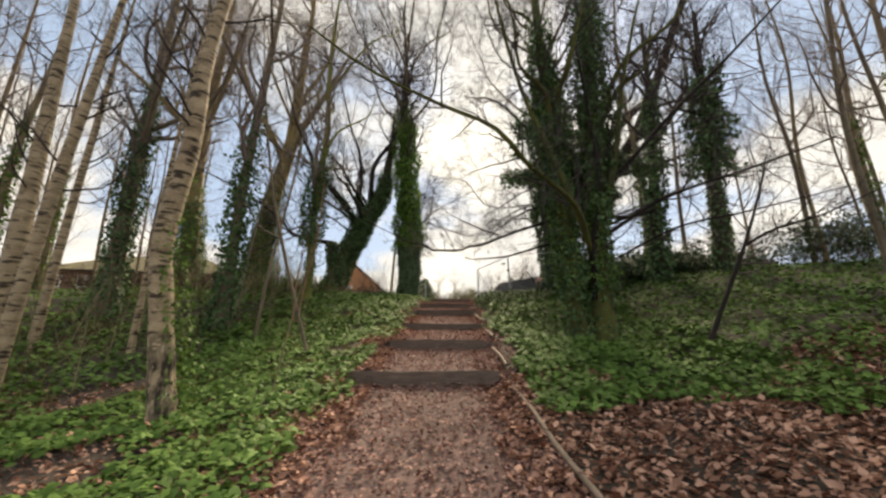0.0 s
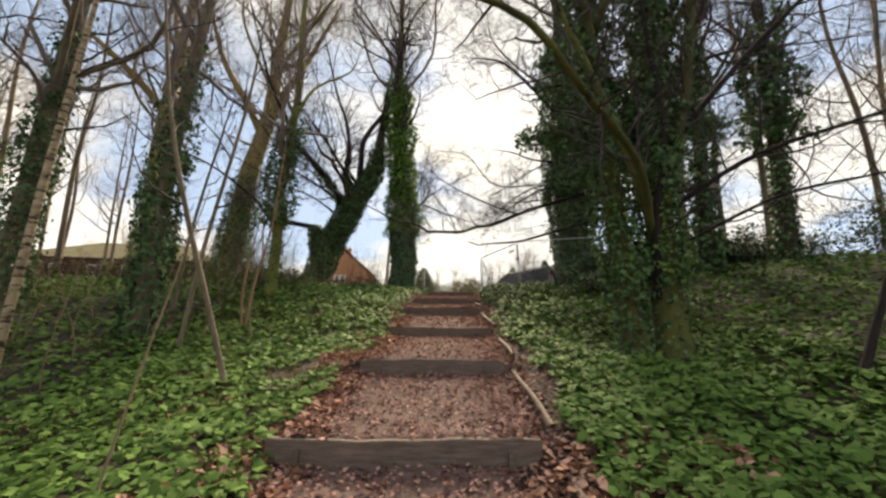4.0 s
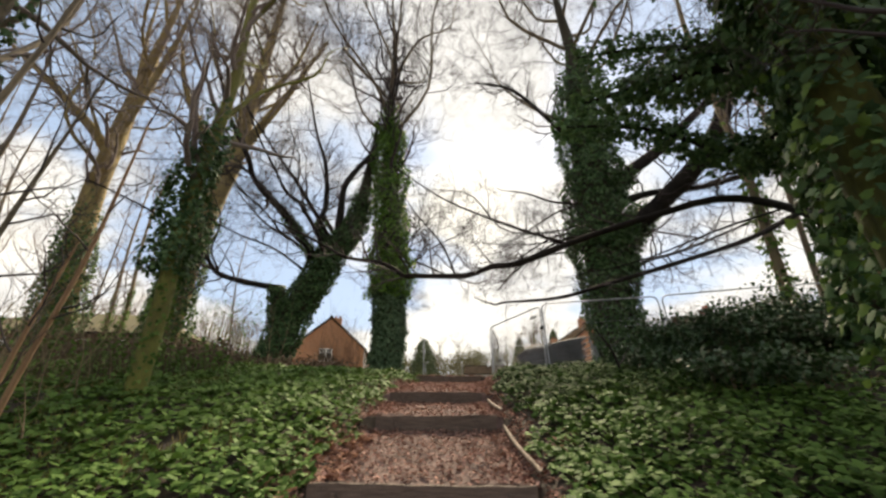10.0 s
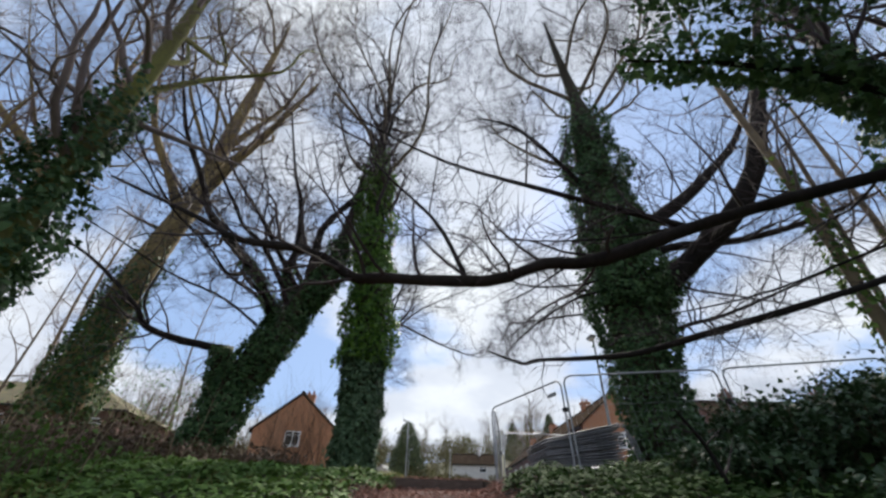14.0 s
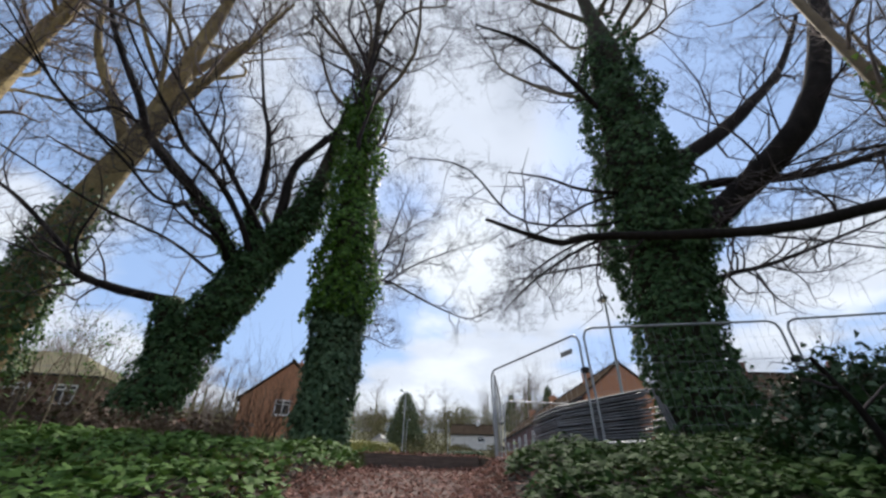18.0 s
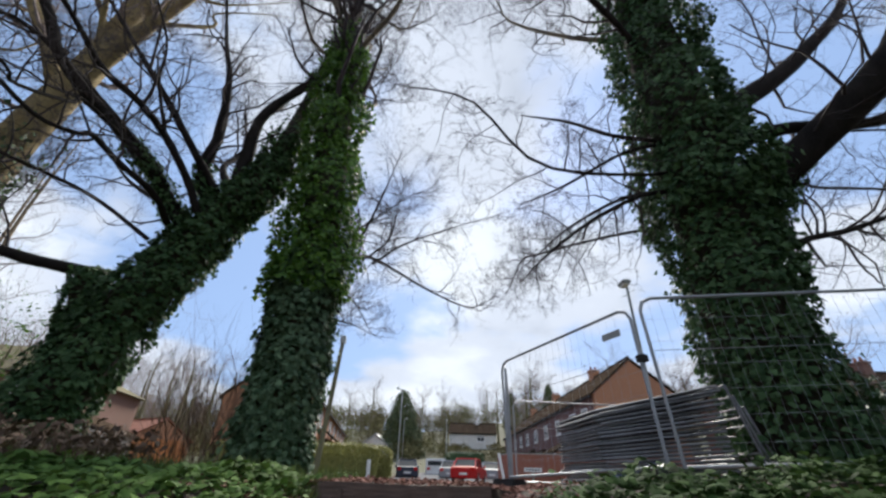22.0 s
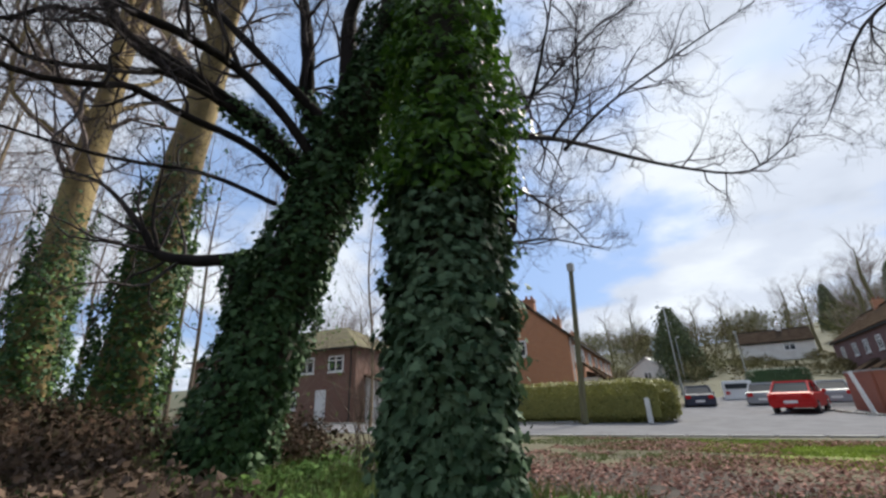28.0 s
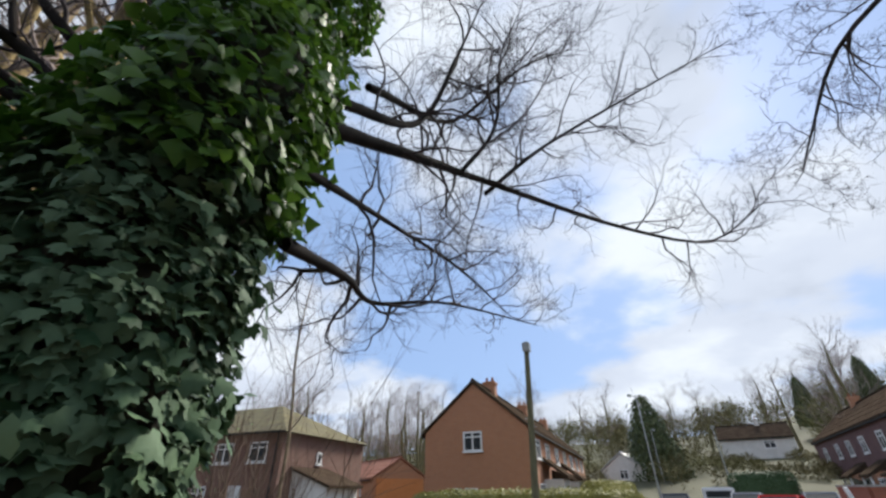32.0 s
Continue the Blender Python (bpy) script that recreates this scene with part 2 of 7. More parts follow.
M_BRAMBLE = material("dead_bramble", [(0.05, 0.032, 0.022), (0.14, 0.088, 0.055)], scale=3, rough=0.85, bump=0.2, island=0.6, ramp=(0.1, 0.9))

M_BRAMBLE_LEAF = material("dark_bramble_leaf", [(0.02, 0.022, 0.010), (0.05, 0.05, 0.018), (0.075, 0.06, 0.03), (0.10, 0.06, 0.04)], scale=3, rough=0.8, spec=0.1, bump=0.1, island=0.7, ramp=(0.1, 0.9), translucent=0.1)


def birch_material():
    m = material("birch_bark", [(0.14, 0.095, 0.055), (0.32, 0.235, 0.135), (0.52, 0.41, 0.27)], scale=4, rough=0.8, bump=0.8, stretch=(1, 1, 2.2))
    n, l = m.node_tree.nodes, m.node_tree.links
    b = n["Principled BSDF"]
    co = n.new("ShaderNodeTexCoord")
    mp = n.new("ShaderNodeMapping")
    mp.inputs["Scale"].default_value = (2.5, 2.5, 11)
    l.new(co.outputs["Object"], mp.inputs[0])
    no = n.new("ShaderNodeTexNoise")
    no.inputs["Scale"].default_value, no.inputs["Detail"].default_value = 1.6, 5
    l.new(mp.outputs[0], no.inputs["Vector"])
    r = n.new("ShaderNodeValToRGB")
    r.color_ramp.elements[0].position, r.color_ramp.elements[0].color = 0.38, (0.12, 0.10, 0.09, 1)
    r.color_ramp.elements[1].position, r.color_ramp.elements[1].color = 0.47, (1, 1, 1, 1)
    l.new(no.outputs["Fac"], r.inputs[0])
    mx = n.new("ShaderNodeMix")
    mx.data_type, mx.blend_type = "RGBA", "MULTIPLY"
    mx.inputs["Factor"].default_value = 1.0
    l.new(b.inputs["Base Color"].links[0].from_socket, mx.inputs["A"])
    l.new(r.outputs[0], mx.inputs["B"])
    l.new(mx.outputs["Result"], b.inputs["Base Color"])
    return m


M_BIRCH = birch_material()
M_BIRCH_FOOT = material("flaking_birch_foot", [(0.03, 0.023, 0.017), (0.07, 0.05, 0.034), (0.26, 0.19, 0.115), (0.34, 0.26, 0.17)], scale=7, rough=0.9, bump=1.0, stretch=(1, 1, 0.45), ramp=(0.4, 0.62), fine=26)
M_BRICK = brick_material("orange_red_brick", (0.47, 0.22, 0.115), (0.38, 0.17, 0.09), (0.40, 0.30, 0.22))
M_BRICK2 = brick_material("dull_brown_brick", (0.20, 0.10, 0.075), (0.15, 0.08, 0.06), (0.26, 0.22, 0.19))
M_TILE = material("brown_roof_tile", [(0.035, 0.024, 0.02), (0.06, 0.042, 0.035), (0.085, 0.065, 0.045)], scale=1.5, spec=0.0, rough=1.0, bump=0.5, fine=12)
M_TILE_RED = material("red_roof_tile", [(0.20, 0.07, 0.04), (0.30, 0.12, 0.07)], scale=1.5, rough=0.9, bump=0.5, fine=12)
M_ROOF_MOSS = material("mossy_roof_tile", [(0.06, 0.05, 0.03), (0.11, 0.09, 0.045), (0.15, 0.13, 0.05)], scale=1.2, rough=0.95, bump=0.5, fine=12)
M_WHITE = material("white_paint", [(0.70, 0.70, 0.70), (0.82, 0.82, 0.81)], scale=3, rough=0.5, bump=0.05)
M_RENDER = material("pale_wall_render", [(0.55, 0.53, 0.50), (0.72, 0.70, 0.67)], scale=2, rough=0.9, bump=0.2)
M_ORANGE = material("orange_cladding", [(0.55, 0.20, 0.06), (0.65, 0.26, 0.09)], scale=2, rough=0.8, bump=0.1)
M_ASPHALT = material("road_asphalt", [(0.11, 0.11, 0.115), (0.15, 0.15, 0.155), (0.19, 0.19, 0.20)], scale=1.5, spec=0.05, rough=0.95, bump=0.3, fine=60)
M_KERB = material("concrete_kerb", [(0.28, 0.27, 0.25), (0.42, 0.41, 0.38)], scale=4, rough=0.9, bump=0.3)
M_GALV = material("galvanised_steel", [(0.30, 0.31, 0.33), (0.45, 0.46, 0.48)], scale=6, rough=0.5, bump=0.05, metal=0.7)
M_BLACK = material("dark_panel_sheet", [(0.03, 0.031, 0.036), (0.08, 0.082, 0.09), (0.24, 0.24, 0.25)], scale=5, rough=0.7, bump=0.3, island=0.6, ramp=(0.1, 0.9))
M_EDGE = material("pale_edging_wood", [(0.12, 0.085, 0.06), (0.26, 0.19, 0.14)], scale=5, rough=0.85, bump=0.4)
M_RACK = material("dull_grey_steel", [(0.10, 0.105, 0.12), (0.20, 0.205, 0.22), (0.34, 0.34, 0.36)], scale=2, rough=0.6, bump=0.1, metal=0.3)
M_RUBBER = material("black_rubber", [(0.015, 0.015, 0.016), (0.03, 0.03, 0.03)], scale=8, rough=0.85, bump=0.2)
M_POLE = material("creosoted_pole", [(0.09, 0.08, 0.05), (0.17, 0.15, 0.09), (0.2, 0.19, 0.1)], scale=3, rough=0.9, bump=0.5, stretch=(3, 3, 0.4))
M_GREY = material("grey_painted_metal", [(0.32, 0.33, 0.33), (0.42, 0.43, 0.43)], scale=5, rough=0.5, bump=0.05, metal=0.3)
M_HEDGE = material("privet_hedge_leaf", [(0.12, 0.125, 0.03), (0.23, 0.235, 0.055), (0.34, 0.325, 0.09)], scale=1.5, rough=0.6, bump=0.1, island=0.6, ramp=(0.1, 0.95), translucent=0.15)
M_HEDGE_DARK = material("dark_hedge_leaf", [(0.02, 0.05, 0.015), (0.05, 0.10, 0.03)], scale=1.5, rough=0.6, bump=0.1, island=0.6, ramp=(0.1, 0.95))
M_CONIFER = material("conifer_foliage", [(0.025, 0.045, 0.014), (0.06, 0.09, 0.026), (0.11, 0.13, 0.04)], scale=1.5, rough=0.7, bump=0.1, island=0.6, ramp=(0.1, 0.95))
M_WOODS = material("distant_winter_twigs", [(0.13, 0.10, 0.075), (0.19, 0.16, 0.085), (0.19, 0.19, 0.08)], scale=0.08, spec=0.0, rough=1.0, bump=0)
M_PLUM = material("plum_hung_tiles", [(0.10, 0.05, 0.05), (0.16, 0.085, 0.08)], scale=2, rough=0.85, bump=0.3)
M_FENCE_RED = brick_material("garden_wall_brick", (0.34, 0.12, 0.07), (0.26, 0.09, 0.06), (0.22, 0.15, 0.12))


def glass_material():
    m = bpy.data.materials.new("window_glass")
    m.use_nodes = True
    b = m.node_tree.nodes["Principled BSDF"]
    b.inputs["Base Color"].default_value = (0.03, 0.035, 0.04, 1)
    b.inputs["Specular IOR Level"].default_value = 0.2
    b.inputs["Roughness"].default_value = 0.22
    return m


M_GLASS = glass_material()


def paint(name, c, rough=0.55):
    m = material(name, [tuple(0.92 * v for v in c), c], scale=2, rough=rough, bump=0, spec=0.2)
    m.node_tree.nodes["Principled BSDF"].inputs["Coat Weight"].default_value = 0.04
    return m


M_CAR_RED, M_CAR_DARK, M_CAR_BLUE = paint("red_car_paint", (0.45, 0.02, 0.02)), paint("dark_car_paint", (0.05, 0.055, 0.08)), paint("blue_car_paint", (0.03, 0.06, 0.20))
M_CAR_GREY, M_CAR_WHITE, M_CAR_PINK = paint("grey_car_paint", (0.30, 0.31, 0.33)), paint("white_car_paint", (0.75, 0.75, 0.75)), paint("crimson_car_paint", (0.35, 0.02, 0.08))
M_LAMP_RED = paint("red_lamp_lens", (0.5, 0.01, 0.01))


# ---- mesh helpers ----
class Acc:
    """Gathers vertices and faces of one mesh."""

    def __init__(self):
        self.v, self.q, self.t, self.n = [], [], [], 0
        self.wait = {}

    def add(self, v, quads=None, tris=None):
        v = np.asarray(v, dtype=np.float32).reshape(-1, 3)
        if quads is not None and len(quads):
            self.q.append(np.asarray(quads, dtype=np.int32) + self.n)
        if tris is not None and len(tris):
            self.t.append(np.asarray(tris, dtype=np.int32) + self.n)
        self.v.append(v)
        self.n += len(v)

    def mesh(self, name, mat, smooth=False, origin=(0, 0, 0)):
        for sides, (pp, rr) in self.wait.items():
            v, q = rings(np.array(pp), np.array(rr), sides[1])
            self.add(v, quads=q)
        self.wait = {}
        me = bpy.data.meshes.new(name)
        v = np.concatenate(self.v) - np.array(origin, dtype=np.float32)
        q = np.concatenate(self.q).reshape(-1, 4) if self.q else np.zeros((0, 4), np.int32)
        t = np.concatenate(self.t).reshape(-1, 3) if self.t else np.zeros((0, 3), np.int32)
        loops = np.concatenate([q.ravel(), t.ravel()])
        starts = np.concatenate([np.arange(len(q)) * 4, len(q) * 4 + np.arange(len(t)) * 3]).astype(np.int32)
        me.vertices.add(len(v))
        me.vertices.foreach_set("co", v.ravel())
        me.loops.add(len(loops))
        me.loops.foreach_set("vertex_index", loops.astype(np.int32))
        me.polygons.add(len(starts))
        me.polygons.foreach_set("loop_start", starts)
        me.update(calc_edges=True)
        if smooth:
            me.polygons.foreach_set("use_smooth", np.ones(len(starts), dtype=bool))
        me.materials.append(mat)
        return me


def put(acc, name, mat, parent=None, label="", smooth=False, kind="", at=(0, 0, 0)):
    """Links what acc gathered as one object; a child's mesh is kept in world places less its parent's."""
    base = parent
    shift = Vector(at)
    while base is not None:
        shift = shift + base.location
        base = base.parent
    ob = new(name, acc.mesh(name, mat, smooth, tuple(shift)))
    ob.location = at
    ob.parent = parent
    if label or kind:
        tagged(ob, label, kind=kind)
    return ob


def part(name, bm, mat, parent, label=""):
    """Links a bmesh, in the parent's own space, as one mesh object under it."""
    me = bpy.data.meshes.new(name)
    bm.to_mesh(me)
    bm.free()
    me.materials.append(mat)
    ob = new(name, me)
    ob.parent = parent
    if label:
        ob["label"] = label
    return ob


def thing(name, place, label, category, group="", kind="", turn=0.0):
    ob = new(name)
    ob.location = place
    ob.rotation_euler = (0, 0, turn)
    return tagged(ob, label, category, group, kind)


def box(bm, lo, hi, bevel=0.0):
    v = bmesh.ops.create_cube(bm, size=1)["verts"]
    for p in v:
        p.co = Vector([lo[i] + (hi[i] - lo[i]) * (p.co[i] + 0.5) for i in range(3)])
    if bevel:
        es = {e for p in v for e in p.link_edges}
        bmesh.ops.bevel(bm, geom=list(es), offset=bevel, segments=2, affect="EDGES")
    return bm


def boxes(*items, bevel=0.0):
    bm = bmesh.new()
    for lo, hi in items:
        box(bm, lo, hi, bevel)
    return bm


def rod(bm, a, b, r, sides=8, r2=None):
    a, b = Vector(a), Vector(b)
    d = b - a
    m = Matrix.Translation((a + b) / 2) @ d.to_track_quat("Z", "Y").to_matrix().to_4x4()
    bmesh.ops.create_cone(bm, cap_ends=True, segments=sides, radius1=r, radius2=r if r2 is None else r2, depth=d.length, matrix=m)
    return bm


def unit(v):
    return v / (np.linalg.norm(v) + 1e-9)


def rings(pts, radii, sides):
    """Vertices and quads of many tubes at once: pts is (tubes, points, 3), radii (tubes, points) or (tubes, points, sides)."""
    b, n = pts.shape[:2]
    tan = np.gradient(pts, axis=1)
    tan /= np.linalg.norm(tan, axis=2)[:, :, None] + 1e-9
    ref = np.where(np.abs(tan[:, :1, 2:3]) < 0.8, np.array([0.0, 0.0, 1.0]), np.array([1.0, 0.0, 0.0]))
    u = np.cross(tan, np.broadcast_to(ref, tan.shape))
    u /= np.linalg.norm(u, axis=2)[:, :, None] + 1e-9
    w = np.cross(tan, u)
    a = np.arange(sides) * 2 * np.pi / sides
    rr = radii[:, :, None] if radii.ndim == 2 else radii
    v = pts[:, :, None, :] + rr[..., None] * (np.cos(a)[:, None] * u[:, :, None, :] + np.sin(a)[:, None] * w[:, :, None, :])
    i = np.arange(n - 1)[:, None] * sides
    j = np.arange(sides)[None, :]
    k = (j + 1) % sides
    q = np.stack([i + j, i + k, i + sides + k, i + sides + j], axis=-1).reshape(-1, 4)
    q = (np.arange(b)[:, None, None] * (n * sides) + q[None]).reshape(-1, 4)
    return v.reshape(-1, 3), q


def tube(acc, pts, radii, sides=6, wob=0.0, rng=None):
    """A tapering tube along pts."""
    pts, radii = np.asarray(pts, float), np.asarray(radii, float)
    if wob:
        radii = radii[:, None] * (1 + wob * (rng.random((len(pts), sides)) - 0.5))
    v, q = rings(pts[None], radii[None], sides)
    acc.add(v, quads=q)


def curve_pts(ctrl, n):
    """Smooth points through a few controls (Catmull-Rom)."""
    c = np.asarray(ctrl, float)
    c = np.vstack([2 * c[0] - c[1], c, 2 * c[-1] - c[-2]])
    out = []
    for s in np.linspace(0, len(c) - 3 - 1e-6, n):
        i = int(s)
        t = s - i
        p0, p1, p2, p3 = c[i:i + 4]
        out.append(0.5 * (2 * p1 + (p2 - p0) * t + (2 * p0 - 5 * p1 + 4 * p2 - p3) * t * t + (3 * p1 - p0 - 3 * p2 + p3) * t ** 3))
    return np.array(out)


def grow(acc, start, way, length, radius, depth, rng, kids=(4, 5, 5), spread=0.9, up=0.12, crook=0.3, taper=0.3, shrink=(0.35, 0.65), sides=4, droop=0.0):
    """A crooked branch with its twigs."""
    n = 7 if depth >= 2 else 5 if depth == 1 else 2
    step = length / (n - 1)
    jit = (rng.normal(0, crook * 0.6, (n - 1, 3))).tolist()
    x, y, z = start
    dx, dy, dz = way
    pts = [(x, y, z)]
    for i in range(n - 1):
        dx, dy, dz = dx + jit[i][0], dy + jit[i][1], dz + jit[i][2] + up - droop * i / n
        m = math.sqrt(dx * dx + dy * dy + dz * dz) + 1e-9
        dx, dy, dz = dx / m, dy / m, dz / m
        x, y, z = x + dx * step, y + dy * step, z + dz * step
        pts.append((x, y, z))
    s = sides if depth >= 2 else 3
    pp, rr = acc.wait.setdefault((n, s), ([], []))
    pp.append(pts)
    rr.append([radius * (1 - (1 - taper) * i / (n - 1)) for i in range(n)])
    if depth <= 0:
        return
    k = kids[min(depth, len(kids)) - 1]
    if depth == 1:
        k = int(k * 1.75)
    rnd = rng.random((k, 2)).tolist()
    sides_ = rng.normal(0, 1, (k, 3)).tolist()
    for c in range(k):
        s = (0.15 + 0.85 * (c + rnd[c][0]) / k) * (n - 1)
        i = min(int(s), n - 2)
        f = s - i
        a, b = pts[i], pts[i + 1]
        q = (a[0] + (b[0] - a[0]) * f, a[1] + (b[1] - a[1]) * f, a[2] + (b[2] - a[2]) * f)
        bx, by, bz = (b[0] - a[0]) / step, (b[1] - a[1]) / step, (b[2] - a[2]) / step
        ox, oy, oz = sides_[c]
        ux, uy, uz = by * oz - bz * oy, bz * ox - bx * oz, bx * oy - by * ox
        m = math.sqrt(ux * ux + uy * uy + uz * uz) + 1e-9
        g, h = 1.15 - spread * 0.5, spread / m
        wx, wy, wz = bx * g + ux * h, by * g + uy * h, bz * g + uz * h
        m = math.sqrt(wx * wx + wy * wy + wz * wz)
        grow(acc, q, (wx / m, wy / m, wz / m), length * (shrink[0] + (shrink[1] - shrink[0]) * rnd[c][1]), max(radius * (1 - 0.6 * s / n) * 0.45, 0.0028), depth - 1, rng, kids, spread, up, crook, taper, shrink, sides, droop)


# leaf outlines: across, along
LEAF_FINE = np.array([(0, 0), (-0.26, -0.08), (-0.56, 0.14), (-0.33, 0.36), (-0.42, 0.64), (-0.17, 0.66), (0, 1.0), (0.17, 0.66), (0.42, 0.64), (0.33, 0.36), (0.56, 0.14), (0.26, -0.08)])
LEAF_PLAIN = np.array([(0, 0), (-0.5, 0.22), (-0.22, 0.62), (0, 1.0), (0.22, 0.62), (0.5, 0.22)])
LEAF_MID = np.array([(0, 0), (-0.52, 0.08), (-0.33, 0.36), (-0.38, 0.62), (0, 1.0), (0.38, 0.62), (0.33, 0.36), (0.52, 0.08)])
LEAF_FLAKE = np.array([(0, 0), (-0.34, 0.42), (0, 1.0), (0.34, 0.42)])


def leaves(acc, pos, nor, tip, size, rng, shape=LEAF_PLAIN, cup=0.18):
    """Adds one leaf at each place: nor its face's way, tip roughly where its point hangs."""
    pos, nor, tip = (np.asarray(a, float) for a in (pos, nor, tip))
    m = len(pos)
    if m == 0:
        return
    nor = nor / (np.linalg.norm(nor, axis=1)[:, None] + 1e-9)
    tip = tip - nor * np.sum(tip * nor, axis=1)[:, None]
    tip = tip / (np.linalg.norm(tip, axis=1)[:, None] + 1e-9)
    side = np.cross(tip, nor)
    s = np.asarray(size, float).reshape(-1, 1, 1) * np.ones((m, 1, 1))
    o = np.vstack([[(0, 0.34)], shape])
    h = -cup * np.abs(o[:, 0]) * 1.4 - cup * np.clip(o[:, 1] - 0.4, 0, 1) ** 2
    curl = rng.uniform(0.2, 1.6, (m, 1, 1))
    v = pos[:, None, :] + s * (o[None, :, :1] * side[:, None, :] + o[None, :, 1:] * tip[:, None, :] + curl * h[None, :, None] * nor[:, None, :])
    k = len(shape)
    tri = np.array([(0, 1 + i, 1 + (i + 1) % k) for i in range(k)])
    f = (np.arange(m)[:, None, None] * (k + 1) + tri[None]).reshape(-1, 3)
    acc.add(v.reshape(-1, 3), tris=f)


def smooth01(a, b, x):
    t = np.clip((np.asarray(x, float) - a) / (b - a), 0, 1)
    return t * t * (3 - 2 * t)


def lumps(x, y, s, seed=0.0):
    """Cheap smooth unevenness, about -1 to 1."""
    x, y = np.asarray(x, float) * s, np.asarray(y, float) * s
    return (np.sin(x * 1.3 + y * 0.7 + seed) + np.sin(x * -0.8 + y * 1.9 + 1.3 + seed) + np.sin(x * 2.7 - y * 1.1 + 4 + seed) * 0.6 + np.sin(x * 3.9 + y * 4.3 + seed) * 0.4) / 3


# ---- the ground ----
# each step: y of its riser, height before and after, left end, right end
STEPS = [(6.0, 1.02, 1.21, -1.34, 0.80), (8.2, 1.52, 1.70, -1.08, 0.84), (10.95, 2.03, 2.21, -1.07, 1.00), (13.05, 2.60, 2.79, -0.84, 0.89), (15.0, 3.02, 3.21, -0.92, 0.84), (18.9, 3.69, 3.87, -0.66, 1.16)]
BANK_Y = [-90, -20, -4, 0, 5, 8.2, 11, 13, 15, 17, 18.9, 22, 27, 31, 45, 62, 80, 120, 190, 400, 3000]
BANK_Z = [-2.0, -0.6, -0.15, 0.0, 0.9, 1.62, 2.15, 2.68, 3.1, 3.5, 3.85, 3.88, 3.78, 3.66, 3.66, 4.6, 6.6, 11, 20, 30, 30]
TREAD_Y, TREAD_Z = [-90, -20, -4, 0], [-2.0, -0.6, -0.15, 0.0]
for sy, z0, z1, *_ in STEPS:
    TREAD_Y += [sy - 0.001, sy + 0.001]
    TREAD_Z += [z0, z1]
TREAD_Y += [22, 27]
TREAD_Z += [3.88, 3.78]


def path_mid(y):
    return np.interp(y, [0, 6, 8.2, 10.95, 13, 15, 18.9, 22], [-0.1, -0.27, -0.12, -0.03, 0.02, -0.04, 0.25, 0.3])


def ground_z(x, y):
    x, y = np.asarray(x, float), np.asarray(y, float)
    z = np.interp(y, BANK_Y, BANK_Z)
    m = path_mid(y)
    a = np.abs(x - m)
    low = np.interp(x, [1.0, 3.9, 5.2, 6.5], [0.0, 0.0, 0.36, 0.55])
    high = np.clip(0.10 * (x - 1.0), 0, 0.55)
    up_bank = smooth01(9.3, 11.5, y)
    right = low * (1 - up_bank) + high * up_bank + np.clip(0.17 * (x - 6.0), 0, 1.7)
    right = right * (1 - smooth01(13.5, 23, y)) * smooth01(1, 6, y)
    left = (-0.11 + 0.14 * smooth01(6, 13, y)) * np.clip(-x - 1.0, 0, 8) * (1 - smooth01(17, 26, y)) * smooth01(-2, 4, y)
    z = z + np.where(x > 0, right, left)
    z = z - 0.5 * np.log1p(np.exp((z - 4.25) / 0.25)) * 0.5 * (y < 27)
    hump = 0.22 * smooth01(9, 13, y) * (1 - smooth01(17.5, 20, y)) * smooth01(0.95, 1.7, a)
    z = z + hump + 0.05 * lumps(x, y, 1.1) * smooth01(1.0, 2.0, a) * (np.abs(y) < 28)
    z = z + 9 * smooth01(70, 170, y) * smooth01(-10, 70, x)
    w = smooth01(0.88, 1.2, a)
    path = np.interp(y, TREAD_Y, TREAD_Z) + 0.018 * lumps(x, y, 4.3, 2)
    on = (y > -20) & (y < 21)
    return np.where(on, path * (1 - w) + z * w, z)


def axis_lines(fine_lo, fine_hi, step, far, extra=()):
    c = list(np.arange(fine_lo, fine_hi + 1e-6, step)) + list(extra)
    s, lo, hi = step, fine_lo, fine_hi
    while hi < far:
        s *= 1.16
        lo, hi = lo - s, hi + s
        c += [lo, hi]
    return np.array(sorted(set(np.round(c, 4))))


gx = axis_lines(-9, 9, 0.2, 1500)
gy = axis_lines(-4, 30, 0.2, 1500, [s[0] + d for s in STEPS for d in (-0.03, 0.03)])
GX, GY = np.meshgrid(gx, gy)
GZ = ground_z(GX, GY)
nx, ny = len(gx), len(gy)
gi = np.arange(ny - 1)[:, None] * nx + np.arange(nx - 1)[None, :]
gq = np.stack([gi, gi + 1, gi + 1 + nx, gi + nx], axis=-1).reshape(-1, 4)
g_acc = Acc()
g_acc.add(np.stack([GX, GY, GZ], axis=-1), quads=gq)
ground = put(g_acc, "ground", M_SOIL, smooth=True)
tagged(ground, "sloping woodland floor of soil, leaf litter and grass", "ground", kind="structure")
ground.data.materials.append(M_TREAD)
ground.data.materials.append(M_GRASS)
ground.data.materials.append(M_HILL)
ground.data.materials.append(M_MOSSGROUND)
cx, cy = (GX[:-1, :-1] + GX[1:, 1:]) / 2, (GY[:-1, :-1] + GY[1:, 1:]) / 2
wob = 0.18 * lumps(cx, cy, 2.1)
idx = np.where((np.abs(cx - path_mid(cy)) < 1.02 + wob) & (cy < 18.9) & (cy > -3), 1, np.where(cy + 1.5 * lumps(cx, cy, 0.6) + 0.25 * np.clip(cx, -6, 4) > 24.2, np.where(cy > 58, 3, 2), 0))
